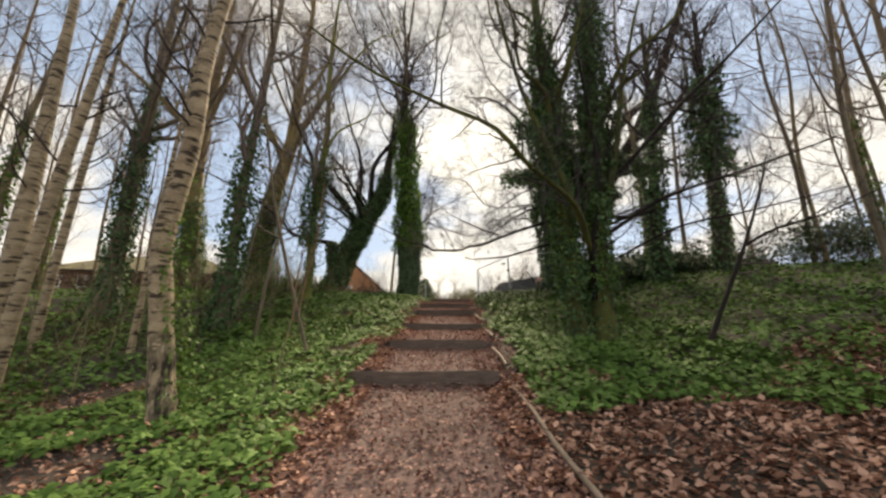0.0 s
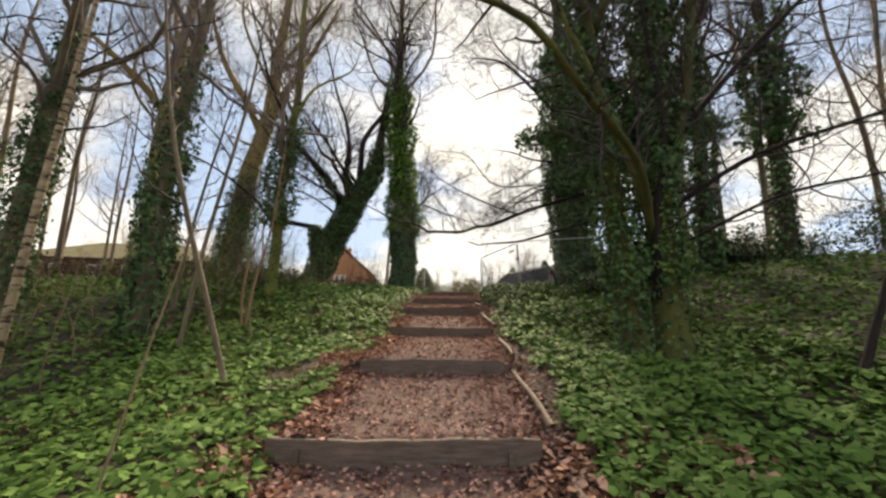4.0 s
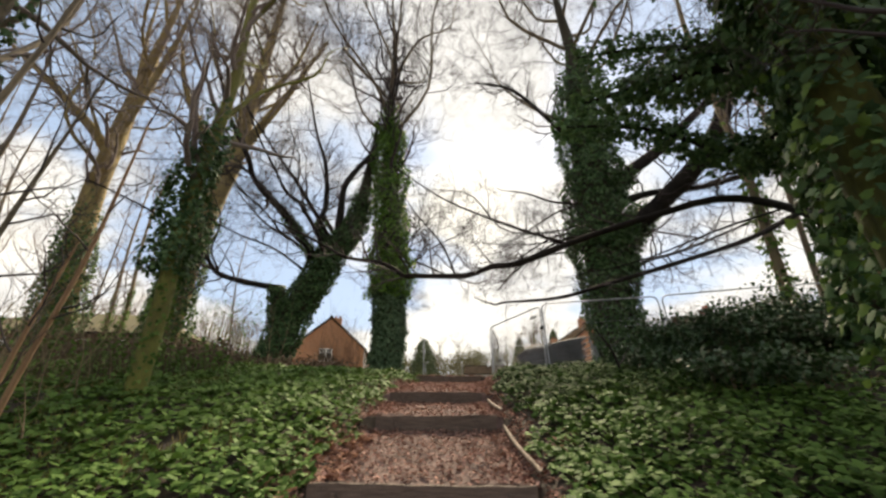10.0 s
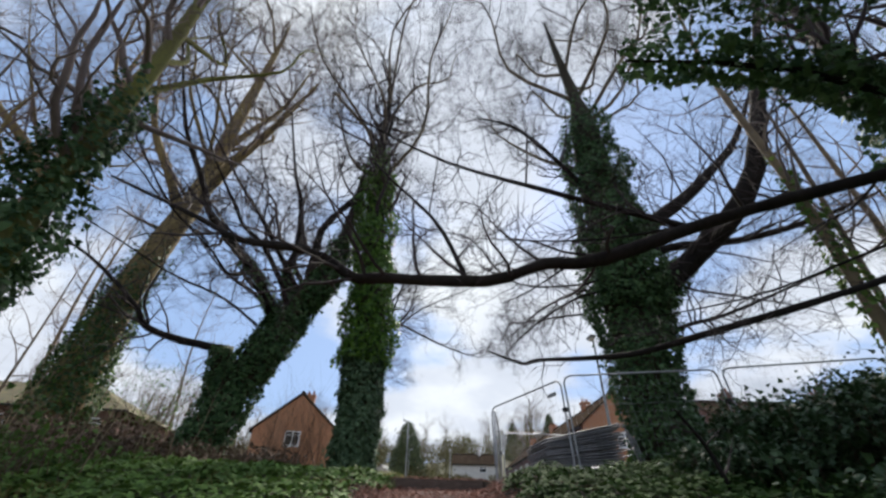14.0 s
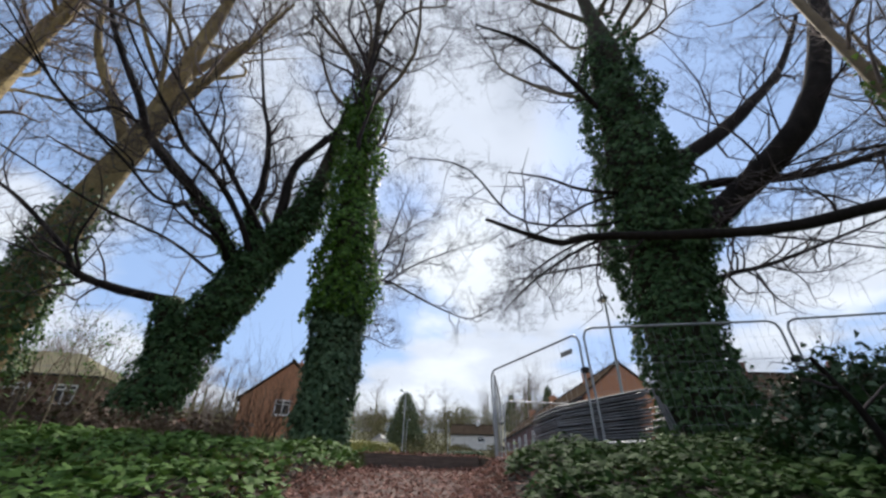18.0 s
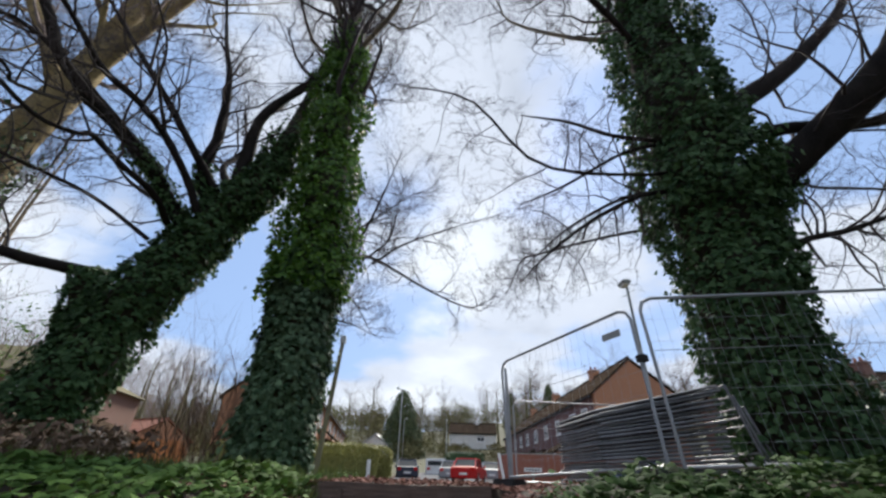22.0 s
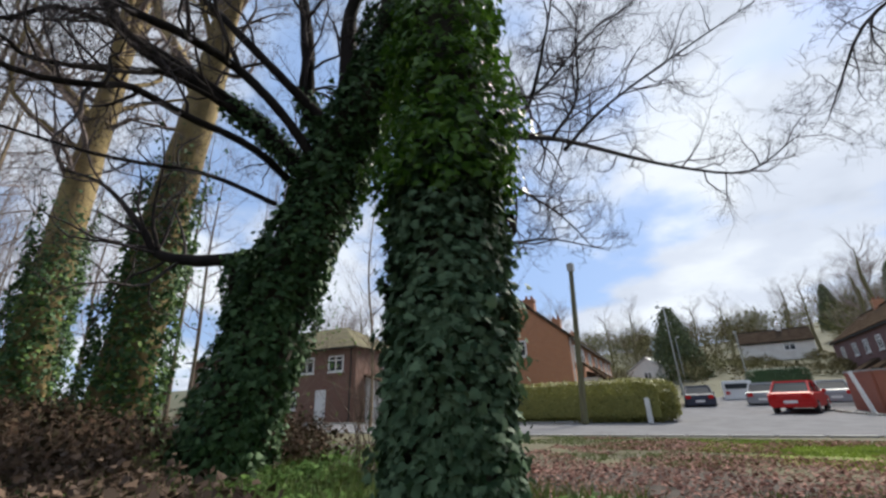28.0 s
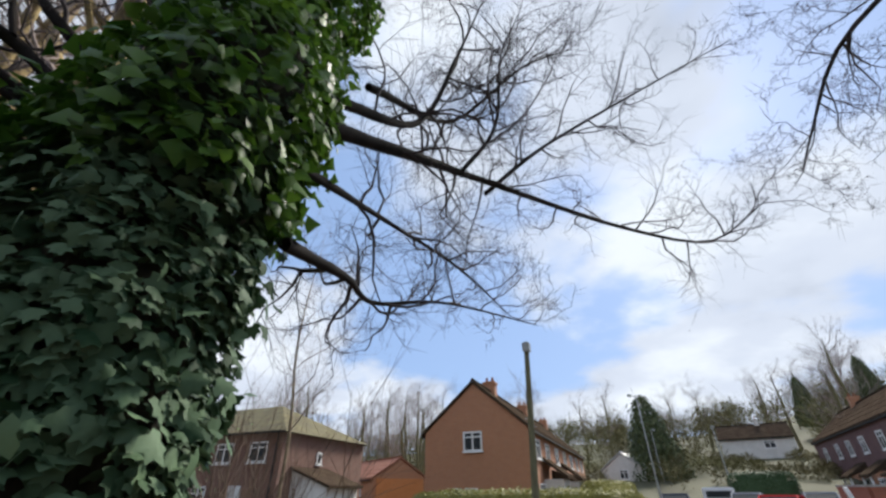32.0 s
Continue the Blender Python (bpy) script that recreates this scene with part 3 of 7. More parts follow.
turf = ((cx - 1.3) / 2.3) ** 2 + ((cy - 28.5) / 2.6) ** 2 < 0.8 + 0.5 * lumps(cx, cy, 1.3) + 0.3 * lumps(cx, cy, 4.1)
idx = np.where(turf, 4, idx)
ground.data.polygons.foreach_set("material_index", idx.ravel().astype(np.int32))
ground.data.update()


def on_ground(x, y, sink=0.0):
    return Vector((x, y, float(ground_z(x, y)) - sink))


# ---- timber steps and edging ----
for k, (sy, z0, z1, xl, xr) in enumerate(STEPS):
    bm = boxes(((xl, -0.045, z0 - 0.1), (xr, 0.045, z1 + 0.012)), bevel=0.008)
    bmesh.ops.subdivide_edges(bm, edges=[e for e in bm.edges if abs(e.verts[0].co.x - e.verts[1].co.x) > 1], cuts=14)
    for v in bm.verts:
        v.co.y += 0.012 * math.sin(v.co.x * 3 + k) + 0.006 * math.sin(v.co.x * 11 + k)
        v.co.z += 0.010 * math.sin(v.co.x * 2.3 + k * 2) + 0.004 * math.sin(v.co.x * 13)
    me = bpy.data.meshes.new("step_riser")
    bm.to_mesh(me)
    bm.free()
    me.materials.append(M_TIMBER)
    ob = new("timber_step", me)
    ob.location = (0, sy, 0)
    tagged(ob, "weathered dark timber step board across the path", "step", "path steps")
    pegs = [xl + 0.25, xr - 0.25]
    for px_ in pegs:
        b = boxes(((px_ - 0.025, -0.09, z0 - 0.15), (px_ + 0.025, -0.047, z1 - 0.05)), bevel=0.006)
        part("peg", b, M_TIMBER, ob)

EDGE_RUNS = [(2.6, 5.95, 1.02, 0.92), (6.1, 8.15, 0.92, 0.96), (8.3, 10.9, 0.98, 1.10), (11.05, 13.0, 1.06, 0.98), (13.15, 14.95, 0.98, 0.96)]
for y0, y1, x0, x1 in EDGE_RUNS:
    e_acc = Acc()
    ys = np.linspace(y0, y1, 9)
    xs = np.linspace(x0, x1, 9) + 0.015 * np.sin(ys * 3)
    zs = np.interp(ys, TREAD_Y, TREAD_Z) + 0.08
    tube(e_acc, np.stack([xs, ys, zs], axis=1), np.full(9, 0.026), 6, 0.2, np.random.default_rng(3))
    ob = put(e_acc, "path_edging_log", M_EDGE)
    tagged(ob, "thin weathered edging log along the path", "edging", "path edging")

# ---- trees ----
RNG = np.random.default_rng(11)


def tree(place, label, group="", name="tree"):
    return thing(name, place, label, "tree", group)


def trunk(parent, ctrl, radii, mat, name="trunk", sides=12, n=14, wob=0.16, flare=0.0, label=""):
    """A trunk or limb through a few points; gives back its line and radii."""
    pts = curve_pts(ctrl, n)
    rad = np.interp(np.linspace(0, len(radii) - 1, n), np.arange(len(radii)), radii)
    if flare:
        rad[0] *= 1 + flare
        rad[1] *= 1 + flare * 0.3
    a = Acc()
    tube(a, pts, rad, sides, wob, RNG)
    put(a, name, mat, parent, label, smooth=True)
    return pts, rad


def crown(parent, line, rad, count, length, rng, lo=0.3, depth=3, kids=(4, 4, 4), mat=None, up=0.15, spread=1.0, name="crown", rmax=0.09, droop=0.0, prefer=None, crook=0.3):
    """Boughs with twigs along a trunk's line."""
    a = Acc()
    n = len(line)
    for c in range(count):
        s = (lo + (1 - lo) * (c + rng.random()) / count) * (n - 1.001)
        i = int(s)
        q = line[i] + (line[i + 1] - line[i]) * (s - i)
        base = unit(line[i + 1] - line[i])
        side = unit(np.cross(base, rng.normal(0, 1, 3)))
        if prefer is not None and rng.random() < 0.6:
            side = unit(side + np.array(prefer, float))
        w = unit(base * 0.6 + side * spread)
        ln = length * rng.uniform(0.6, 1.15) * (1 - 0.35 * s / n)
        grow(a, tuple(q), tuple(w), ln, min(rad[i] * 0.55, rmax), depth, rng, kids, 0.9, up, crook, 0.25, (0.35, 0.62), 4, droop)
    return put(a, name, mat or M_TWIG, parent, kind="stuff")


def leaders(parent, line, rad, count, length, rng, mat, at=0.55, rtop=0.085, twig=None, spray=11):
    """Rising main boughs that carry a tall tree's top."""
    n = len(line)
    for c in range(count):
        s = at + (0.97 - at) * (c + rng.random()) / count
        i = min(int(s * (n - 1)), n - 2)
        th = rng.uniform(0, 6.283)
        o = np.array([math.cos(th), math.sin(th), 0])
        q = line[i]
        ln = length * rng.uniform(0.7, 1.1)
        r0 = min(rad[i] * 0.5, rtop)
        j = rng.normal(0, 0.05 * ln, (4, 3))
        ll, rl = trunk(parent, [q, q + o * ln * 0.2 + (0, 0, ln * 0.25) + j[0], q + o * ln * 0.34 + (0, 0, ln * 0.5) + j[1], q + o * ln * 0.42 + (0, 0, ln * 0.75) + j[2], q + o * ln * 0.6 + (0, 0, ln) + j[3]], [r0, r0 * 0.75, r0 * 0.5, r0 * 0.3, r0 * 0.08], mat, "bough", sides=7, n=13)
        crown(parent, ll, rl, spray, length * 0.42, rng, lo=0.2, kids=(5, 4, 4), rmax=0.026, mat=twig, crook=0.4)


def ivy_on(parent, line, rad, z_top, per_m2, size, thick, rng, mat=M_IVY, shape=LEAF_PLAIN, z_low=-1e9, name="ivy", ragged=0.5, label="", kind="stuff", shingle=0.35):
    """Ivy leaves standing off a trunk's bark in an uneven coat."""
    seg = np.linalg.norm(np.diff(line, axis=0), axis=1)
    area = seg * (rad[:-1] + rad[1:]) / 2 * 2 * np.pi * (1 + thick / np.maximum(rad[:-1], 0.05))
    m = int(area.sum() * per_m2)
    i = rng.choice(len(seg), m, p=area / area.sum())
    f = rng.random(m)[:, None]
    c = line[i] * (1 - f) + line[i + 1] * f
    r = rad[i] * (1 - f[:, 0]) + rad[i + 1] * f[:, 0]
    ax = (line[i + 1] - line[i]) / seg[i][:, None]
    ref = np.where(np.abs(ax[:, 2:3]) < 0.8, np.array([[0, 0, 1.0]]), np.array([[1.0, 0, 0]]))
    u = np.cross(ax, ref)
    u /= np.linalg.norm(u, axis=1)[:, None]
    w = np.cross(ax, u)
    th = rng.uniform(0, 2 * np.pi, m)
    out = np.cos(th)[:, None] * u + np.sin(th)[:, None] * w
    lump = 0.6 + 0.55 * lumps(th * 1.6, c[:, 2] * 1.5, 1.0, 3) + 0.28 * lumps(th * 4, c[:, 2] * 5, 1.0, 1)
    off = thick * np.clip(lump, 0.1, 1.6) * (0.5 + 0.6 * rng.random(m) ** 0.6) + min(thick * 0.9, 0.16) * (rng.random(m) < 0.06) * rng.random(m)
    p = c + out * (r + off)[:, None]
    keep = (p[:, 2] < z_top + rng.normal(0, ragged, m)) & (p[:, 2] > z_low)
    p, out = p[keep], out[keep]
    k = len(p)
    nor = out + rng.normal(0, 0.52, (k, 3)) + np.array([0, 0, shingle])
    tip = np.array([0, 0, -0.9]) + rng.normal(0, 0.75, (k, 3)) + out * 0.25
    a = Acc()
    leaves(a, p, nor, tip, size * rng.uniform(0.5, 1.3, k), rng, shape)
    return put(a, name, mat, parent, label, kind=kind)


# the tall ivy column beside the path's head
rg = np.random.default_rng(21)
tc = tree((-1.88, 20.8, 3.8), "tall tree trunk thickly clad in dark glossy ivy", "ivy-clad trees")
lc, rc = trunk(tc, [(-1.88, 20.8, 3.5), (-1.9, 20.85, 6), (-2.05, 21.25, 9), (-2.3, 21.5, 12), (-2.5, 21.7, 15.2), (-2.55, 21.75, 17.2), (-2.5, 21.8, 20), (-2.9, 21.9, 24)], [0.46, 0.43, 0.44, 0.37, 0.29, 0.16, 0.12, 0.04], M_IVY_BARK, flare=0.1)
ivy_on(tc, lc, rc, 7.4, 620, 0.095, 0.19, rg, mat=M_IVY_COLUMN, shape=LEAF_FINE, shingle=0.6)
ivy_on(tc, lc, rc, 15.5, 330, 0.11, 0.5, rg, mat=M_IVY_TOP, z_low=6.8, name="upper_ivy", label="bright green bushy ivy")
leaders(tc, lc, rc, 12, 9.0, rg, M_BARK, 0.5, 0.085, spray=19)
crown(tc, lc, rc, 30, 3.4, rg, lo=0.42, kids=(4, 5, 4), up=0.12, crook=0.42)
for ctrl, r0, cnt, ln in [([(-1.6, 21.4, 7.9), (-1.55, 23.2, 8.9), (-1.5, 24.95, 9.62), (0.2, 27.8, 10.0), (1.82, 29.8, 10.16), (3.0, 28.9, 10.4)], 0.06, 22, 2.0),
                          ([(-1.5, 24.95, 9.62), (-0.56, 25.6, 10.9), (1.0, 26.5, 12.2), (3.3, 27.5, 13.4)], 0.035, 14, 1.7),
                          ([(-1.5, 21.5, 8.2), (-1.52, 23.0, 9.2), (-1.05, 23.5, 11.2), (-0.9, 24.0, 13.4)], 0.045, 13, 1.9),
                          ([(-1.5, 21.5, 7.4), (-1.9, 23.0, 8.1), (-1.66, 24.0, 7.95), (-1.3, 25.0, 7.45)], 0.03, 11, 1.3),
                          ([(-1.4, 21.4, 6.7), (-1.65, 22.2, 7.0), (-1.88, 23.0, 6.98), (-1.67, 24.0, 7.33), (-1.18, 25.2, 7.41)], 0.035, 13, 1.2),
                          ([(-1.5, 24.0, 9.3), (-1.0, 24.1, 10.3), (-0.7, 24.3, 11.6), (-0.3, 24.6, 13.2)], 0.03, 13, 1.7),
                          ([(-1.5, 22.0, 8.9), (-1.53, 24.0, 10.6), (-0.6, 25.0, 12.4), (0.35, 26.0, 13.6)], 0.035, 13, 1.8)]:
    bend = rg.normal(0, 0.09, (len(ctrl), 3))
    bend[0] = 0
    ll, rl = trunk(tc, np.array(ctrl) + bend, [r0 * 1.3, r0 * 0.9, r0 * 0.6, r0 * 0.2], M_LIMB, "limb", sides=7, n=22)
    crown(tc, ll, rl * 1.4, cnt + 6, ln, rg, lo=0.12, depth=2, kids=(5, 6), up=0.1, name="twig_spray", rmax=0.02, crook=0.45)

# the leaning tree with a cut stub
rg = np.random.default_rng(22)
tb = tree((-6.3, 21.3, 3.85), "leaning ivy-clad tree with a cut side stub and spreading dark limbs", "ivy-clad trees")
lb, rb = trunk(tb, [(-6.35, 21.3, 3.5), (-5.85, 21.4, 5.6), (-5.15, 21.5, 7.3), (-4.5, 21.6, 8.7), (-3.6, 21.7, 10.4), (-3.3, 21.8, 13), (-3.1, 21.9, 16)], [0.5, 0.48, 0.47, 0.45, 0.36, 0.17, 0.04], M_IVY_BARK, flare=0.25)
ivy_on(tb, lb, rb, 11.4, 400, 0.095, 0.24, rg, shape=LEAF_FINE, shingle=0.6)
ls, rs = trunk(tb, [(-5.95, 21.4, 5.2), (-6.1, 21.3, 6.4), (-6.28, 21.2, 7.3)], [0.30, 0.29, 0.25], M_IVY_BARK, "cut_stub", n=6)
ivy_on(tb, ls, rs, 7.45, 320, 0.10, 0.12, rg, shape=LEAF_FINE)
for ctrl, r0, cnt, ln in [([(-6.2, 21.2, 7.25), (-7.4, 20.9, 7.42), (-8.3, 20.6, 7.75), (-8.9, 20.4, 8.3), (-11.0, 20.2, 9.9), (-14.2, 19.9, 11.3)], 0.11, 16, 2.2),
                          ([(-8.3, 20.6, 7.75), (-8.7, 20.5, 8.6), (-8.6, 20.5, 9.8), (-9.2, 20.4, 11.2)], 0.04, 9, 1.6),
                          ([(-4.6, 21.2, 8.6), (-4.9, 20.5, 9.4), (-5.2, 19.95, 10.0), (-5.1, 19.2, 9.75), (-5.2, 18.55, 9.85), (-5.4, 17.95, 10.15), (-5.5, 17.2, 10.4), (-5.7, 16.4, 10.9), (-6.0, 15.2, 12.0)], 0.075, 15, 1.8),
                          ([(-5.15, 20.0, 9.95), (-5.4, 19.7, 10.9), (-5.5, 19.4, 12.0), (-5.9, 19.0, 13.4), (-6.3, 18.6, 15.2)], 0.035, 12, 1.8),
                          ([(-5.2, 21.2, 8.4), (-5.0, 20.2, 8.5), (-5.3, 19.5, 8.7), (-5.1, 18.9, 8.5), (-5.0, 18.4, 8.2), (-4.9, 17.9, 8.05), (-5.0, 17.0, 8.1), (-5.5, 16.0, 8.6), (-6.1, 14.8, 9.5)], 0.055, 14, 1.5),
                          ([(-5.3, 20.9, 9.2), (-5.8, 20.2, 9.65), (-6.3, 19.3, 9.9), (-6.2, 18.85, 9.55), (-5.8, 18.2, 8.95), (-5.6, 17.5, 8.75), (-5.8, 16.4, 9.1), (-6.3, 15.2, 9.8)], 0.045, 14, 1.6),
                          ([(-5.0, 21.3, 8.5), (-5.5, 20.9, 9.3), (-6.2, 20.2, 10.0), (-6.8, 19.1, 10.6), (-7.0, 18.3, 11.3), (-7.4, 17.6, 12.4), (-7.6, 17.0, 13.5), (-8.0, 16.2, 15.5)], 0.13, 14, 2.4),
                          ([(-5.5, 20.8, 9.5), (-6.4, 19.8, 10.2), (-6.8, 18.95, 10.6), (-7.1, 18.2, 10.5), (-6.9, 17.6, 10.0), (-7.2, 16.4, 10.2), (-8.0, 15.0, 10.8)], 0.05, 14, 1.8),
                          ([(-5.4, 21.1, 8.0), (-6.3, 20.3, 8.5), (-7.2, 19.2, 8.6), (-8.0, 17.8, 8.9), (-9.4, 16.4, 9.6)], 0.04, 12, 1.8),
                          ([(-4.6, 21.5, 8.9), (-4.75, 21.3, 9.9), (-4.85, 21.1, 10.9), (-5.0, 20.9, 12.4), (-5.6, 20.8, 14.5), (-6.2, 20.6, 17.5)], 0.14, 16, 2.4),
                          ([(-4.35, 21.6, 9.2), (-4.35, 21.4, 10.5), (-4.0, 21.3, 12.2), (-3.4, 21.3, 13.8), (-2.7, 21.3, 15.4), (-1.9, 21.2, 19.5)], 0.16, 18, 2.6),
                          ([(-4.4, 21.5, 9.6), (-5.0, 22.2, 11.0), (-5.6, 23.0, 12.8), (-6.6, 23.8, 15.5)], 0.09, 14, 2.4),
                          ([(-4.9, 21.5, 8.3), (-6.2, 22.0, 9.4), (-8.0, 22.6, 10.8), (-10.0, 23.2, 12.8)], 0.08, 14, 2.4),
                          ([(-4.5, 21.4, 9.3), (-5.3, 20.4, 10.8), (-6.4, 19.4, 12.4), (-8.0, 18.4, 14.6)], 0.08, 14, 2.4)]:
    bend = rg.normal(0, 0.16 if ctrl[0][2] > 8.8 else 0.05, (len(ctrl), 3))
    bend[0] = 0
    ll, rl = trunk(tb, np.array(ctrl) + bend, [r0 * 1.15, r0 * 0.95, r0 * 0.72, r0 * 0.45, r0 * 0.2], M_LIMB, "limb", sides=8, n=28, wob=0.25)
    crown(tb, ll, rl, cnt, ln, rg, lo=0.2, kids=(4, 4, 4), up=0.1, name="twig_spray", rmax=0.035, crook=0.42)
    if r0 > 0.12 and ctrl[1][2] < 10:
        ivy_on(tb, ll[:8], rl[:8], 11.2, 260, 0.09, 0.14, rg, name="limb_ivy")

# the broad ivy tree behind the fence
rg = np.random.default_rng(23)
td = tree((6.05, 20.55, 4.0), "massive old tree with a bulging coat of dark ivy", "ivy-clad trees")
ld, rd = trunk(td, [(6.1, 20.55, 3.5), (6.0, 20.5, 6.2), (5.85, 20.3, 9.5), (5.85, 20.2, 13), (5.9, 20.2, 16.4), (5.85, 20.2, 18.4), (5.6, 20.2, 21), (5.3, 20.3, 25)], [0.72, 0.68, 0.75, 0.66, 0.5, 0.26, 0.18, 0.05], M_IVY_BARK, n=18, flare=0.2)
ivy_on(td, ld, rd, 8.8, 260, 0.12, 0.42, rg)
ivy_on(td, ld, rd, 16.5, 240, 0.12, 0.66, rg, mat=M_IVY, z_low=8.4, name="upper_ivy", ragged=1.0)
leaders(td, ld, rd, 12, 10.0, rg, M_BARK, 0.5, 0.09, spray=19)
for ctrl, r0, cnt, ln in [([(6.3, 20.4, 8.3), (7.3, 20.1, 9.4), (9.5, 18.3, 11.8), (11.9, 18.0, 17.4), (14.5, 18.0, 23.8)], 0.36, 18, 4.0),
                          ([(6.3, 20.3, 11.0), (7.4, 20.3, 11.8), (8.9, 20.3, 12.95), (10.3, 20.3, 14.3), (12.1, 20.3, 16.3), (14.0, 20.3, 19.5)], 0.24, 14, 3.6),
                          ([(6.6, 20.0, 10.2), (7.8, 19.9, 10.6), (10.1, 19.8, 10.9), (12.8, 19.7, 11.8), (15.5, 19.6, 13)], 0.15, 20, 2.8),
                          ([(6.4, 20.2, 7.5), (7.4, 20.2, 8.0), (8.7, 20.3, 8.4), (11.0, 20.3, 9.35), (14.6, 20.3, 10.9)], 0.07, 26, 2.6),
                          ([(5.4, 20.2, 9.6), (4.2, 19.6, 8.9), (2.2, 19.2, 8.7), (1.0, 19.0, 10.0), (-0.4, 18.8, 10.1)], 0.036, 15, 1.8),
                          ([(5.2, 20.1, 9.0), (4.3, 20.0, 8.7), (3.3, 20.0, 8.1), (2.45, 20.0, 7.4), (1.9, 20.0, 6.8)], 0.045, 14, 1.5),
                          ([(5.1, 20.1, 10.2), (4.2, 20.0, 9.8), (2.9, 20.0, 8.9), (2.0, 20.0, 8.4)], 0.04, 12, 1.5),
                          ([(5.1, 20.0, 10.2), (4.1, 20.0, 10.3), (3.2, 20.0, 10.65), (2.2, 20.0, 10.8)], 0.05, 3, 0.6),
                          ([(5.6, 20.6, 8.6), (4.2, 21.9, 8.9), (3.3, 23.6, 9.4), (3.15, 25.0, 9.96), (3.1, 26.2, 9.9), (2.95, 26.9, 9.6)], 0.036, 20, 1.5),
                          ([(5.4, 20.4, 9.2), (4.4, 20.7, 9.2), (3.3, 21.2, 8.7), (2.4, 21.7, 8.0)], 0.045, 15, 1.5),
                          ([(5.6, 20.0, 12.4), (4.2, 19.2, 13.4), (2.7, 18.6, 14.4), (1.2, 18.0, 14.2)], 0.09, 13, 2.6)]:
    ll, rl = trunk(td, ctrl, [r0 * 1.2, r0 * 1.0, r0 * 0.85, r0 * 0.6, r0 * 0.3] if r0 > 0.2 else [r0, r0 * 0.85, r0 * 0.65, r0 * 0.25], M_LIMB, "limb", sides=9, n=16)
    crown(td, ll, rl, cnt, ln, rg, lo=0.2, kids=(4, 4, 4), up=0.06, crook=0.4, name="twig_spray", rmax=0.04)

for ctrl, rr in (([(6.2, 20.4, 7.6), (6.9, 20.35, 9.0), (7.9, 20.3, 10.1)], [0.5, 0.42, 0.3]), ([(6.1, 20.3, 9.6), (6.7, 20.3, 11.0), (7.5, 20.3, 11.8)], [0.45, 0.35, 0.22])):
    ll, rl = trunk(td, ctrl, rr, M_IVY_BARK, "fork", n=7)
    ivy_on(td, ll, rl, 12.5, 200, 0.11, 0.3, rg, name="fork_ivy")

# the twin-stemmed ivy tree close beside the path
rg = np.random.default_rng(24)
ta = tree((3.2, 8.85, 1.75), "twin-stemmed tree wrapped in ivy and moss beside the path", "ivy-clad trees")
la, ra = trunk(ta, [(2.95, 8.85, 1.45), (2.85, 8.85, 3.2), (2.72, 8.85, 5.2), (2.55, 8.8, 8), (2.3, 8.8, 13)], [0.2, 0.18, 0.17, 0.15, 0.06], M_MOSS_DARK, "trunk", flare=0.12)
la2, ra2 = trunk(ta, [(3.5, 8.85, 1.45), (3.5, 8.85, 3.4), (3.62, 8.85, 6.2), (3.8, 8.95, 9.5), (4.1, 9.1, 15)], [0.24, 0.22, 0.2, 0.17, 0.05], M_MOSS_DARK, "trunk", flare=0.15)
ivy_on(ta, la, ra, 9.5, 260, 0.075, 0.24, rg, mat=M_IVY, shape=LEAF_MID, z_low=2.6)
ivy_on(ta, la, ra, 9.5, 60, 0.07, 0.3, rg, mat=M_IVY_SUNLIT, shape=LEAF_MID, z_low=2.9)
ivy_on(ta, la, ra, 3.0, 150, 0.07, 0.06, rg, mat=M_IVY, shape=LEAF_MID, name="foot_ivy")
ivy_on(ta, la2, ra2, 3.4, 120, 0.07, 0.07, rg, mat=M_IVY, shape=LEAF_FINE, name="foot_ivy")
ivy_on(ta, la2, ra2, 10.5, 190, 0.075, 0.2, rg, mat=M_IVY_SUNLIT, z_low=2.8, name="upper_ivy")
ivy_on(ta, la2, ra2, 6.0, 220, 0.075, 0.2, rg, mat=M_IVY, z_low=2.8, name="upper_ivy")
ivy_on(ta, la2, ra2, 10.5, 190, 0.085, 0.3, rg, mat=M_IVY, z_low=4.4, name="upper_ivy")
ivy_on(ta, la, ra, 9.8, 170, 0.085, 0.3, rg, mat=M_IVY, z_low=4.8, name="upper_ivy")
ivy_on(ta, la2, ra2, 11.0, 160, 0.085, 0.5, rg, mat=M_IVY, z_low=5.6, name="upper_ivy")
leaders(ta, la2, ra2, 5, 5.5, rg, M_MOSS_DARK, 0.5)
leaders(ta, la, ra, 3, 5.0, rg, M_MOSS_DARK, 0.5)
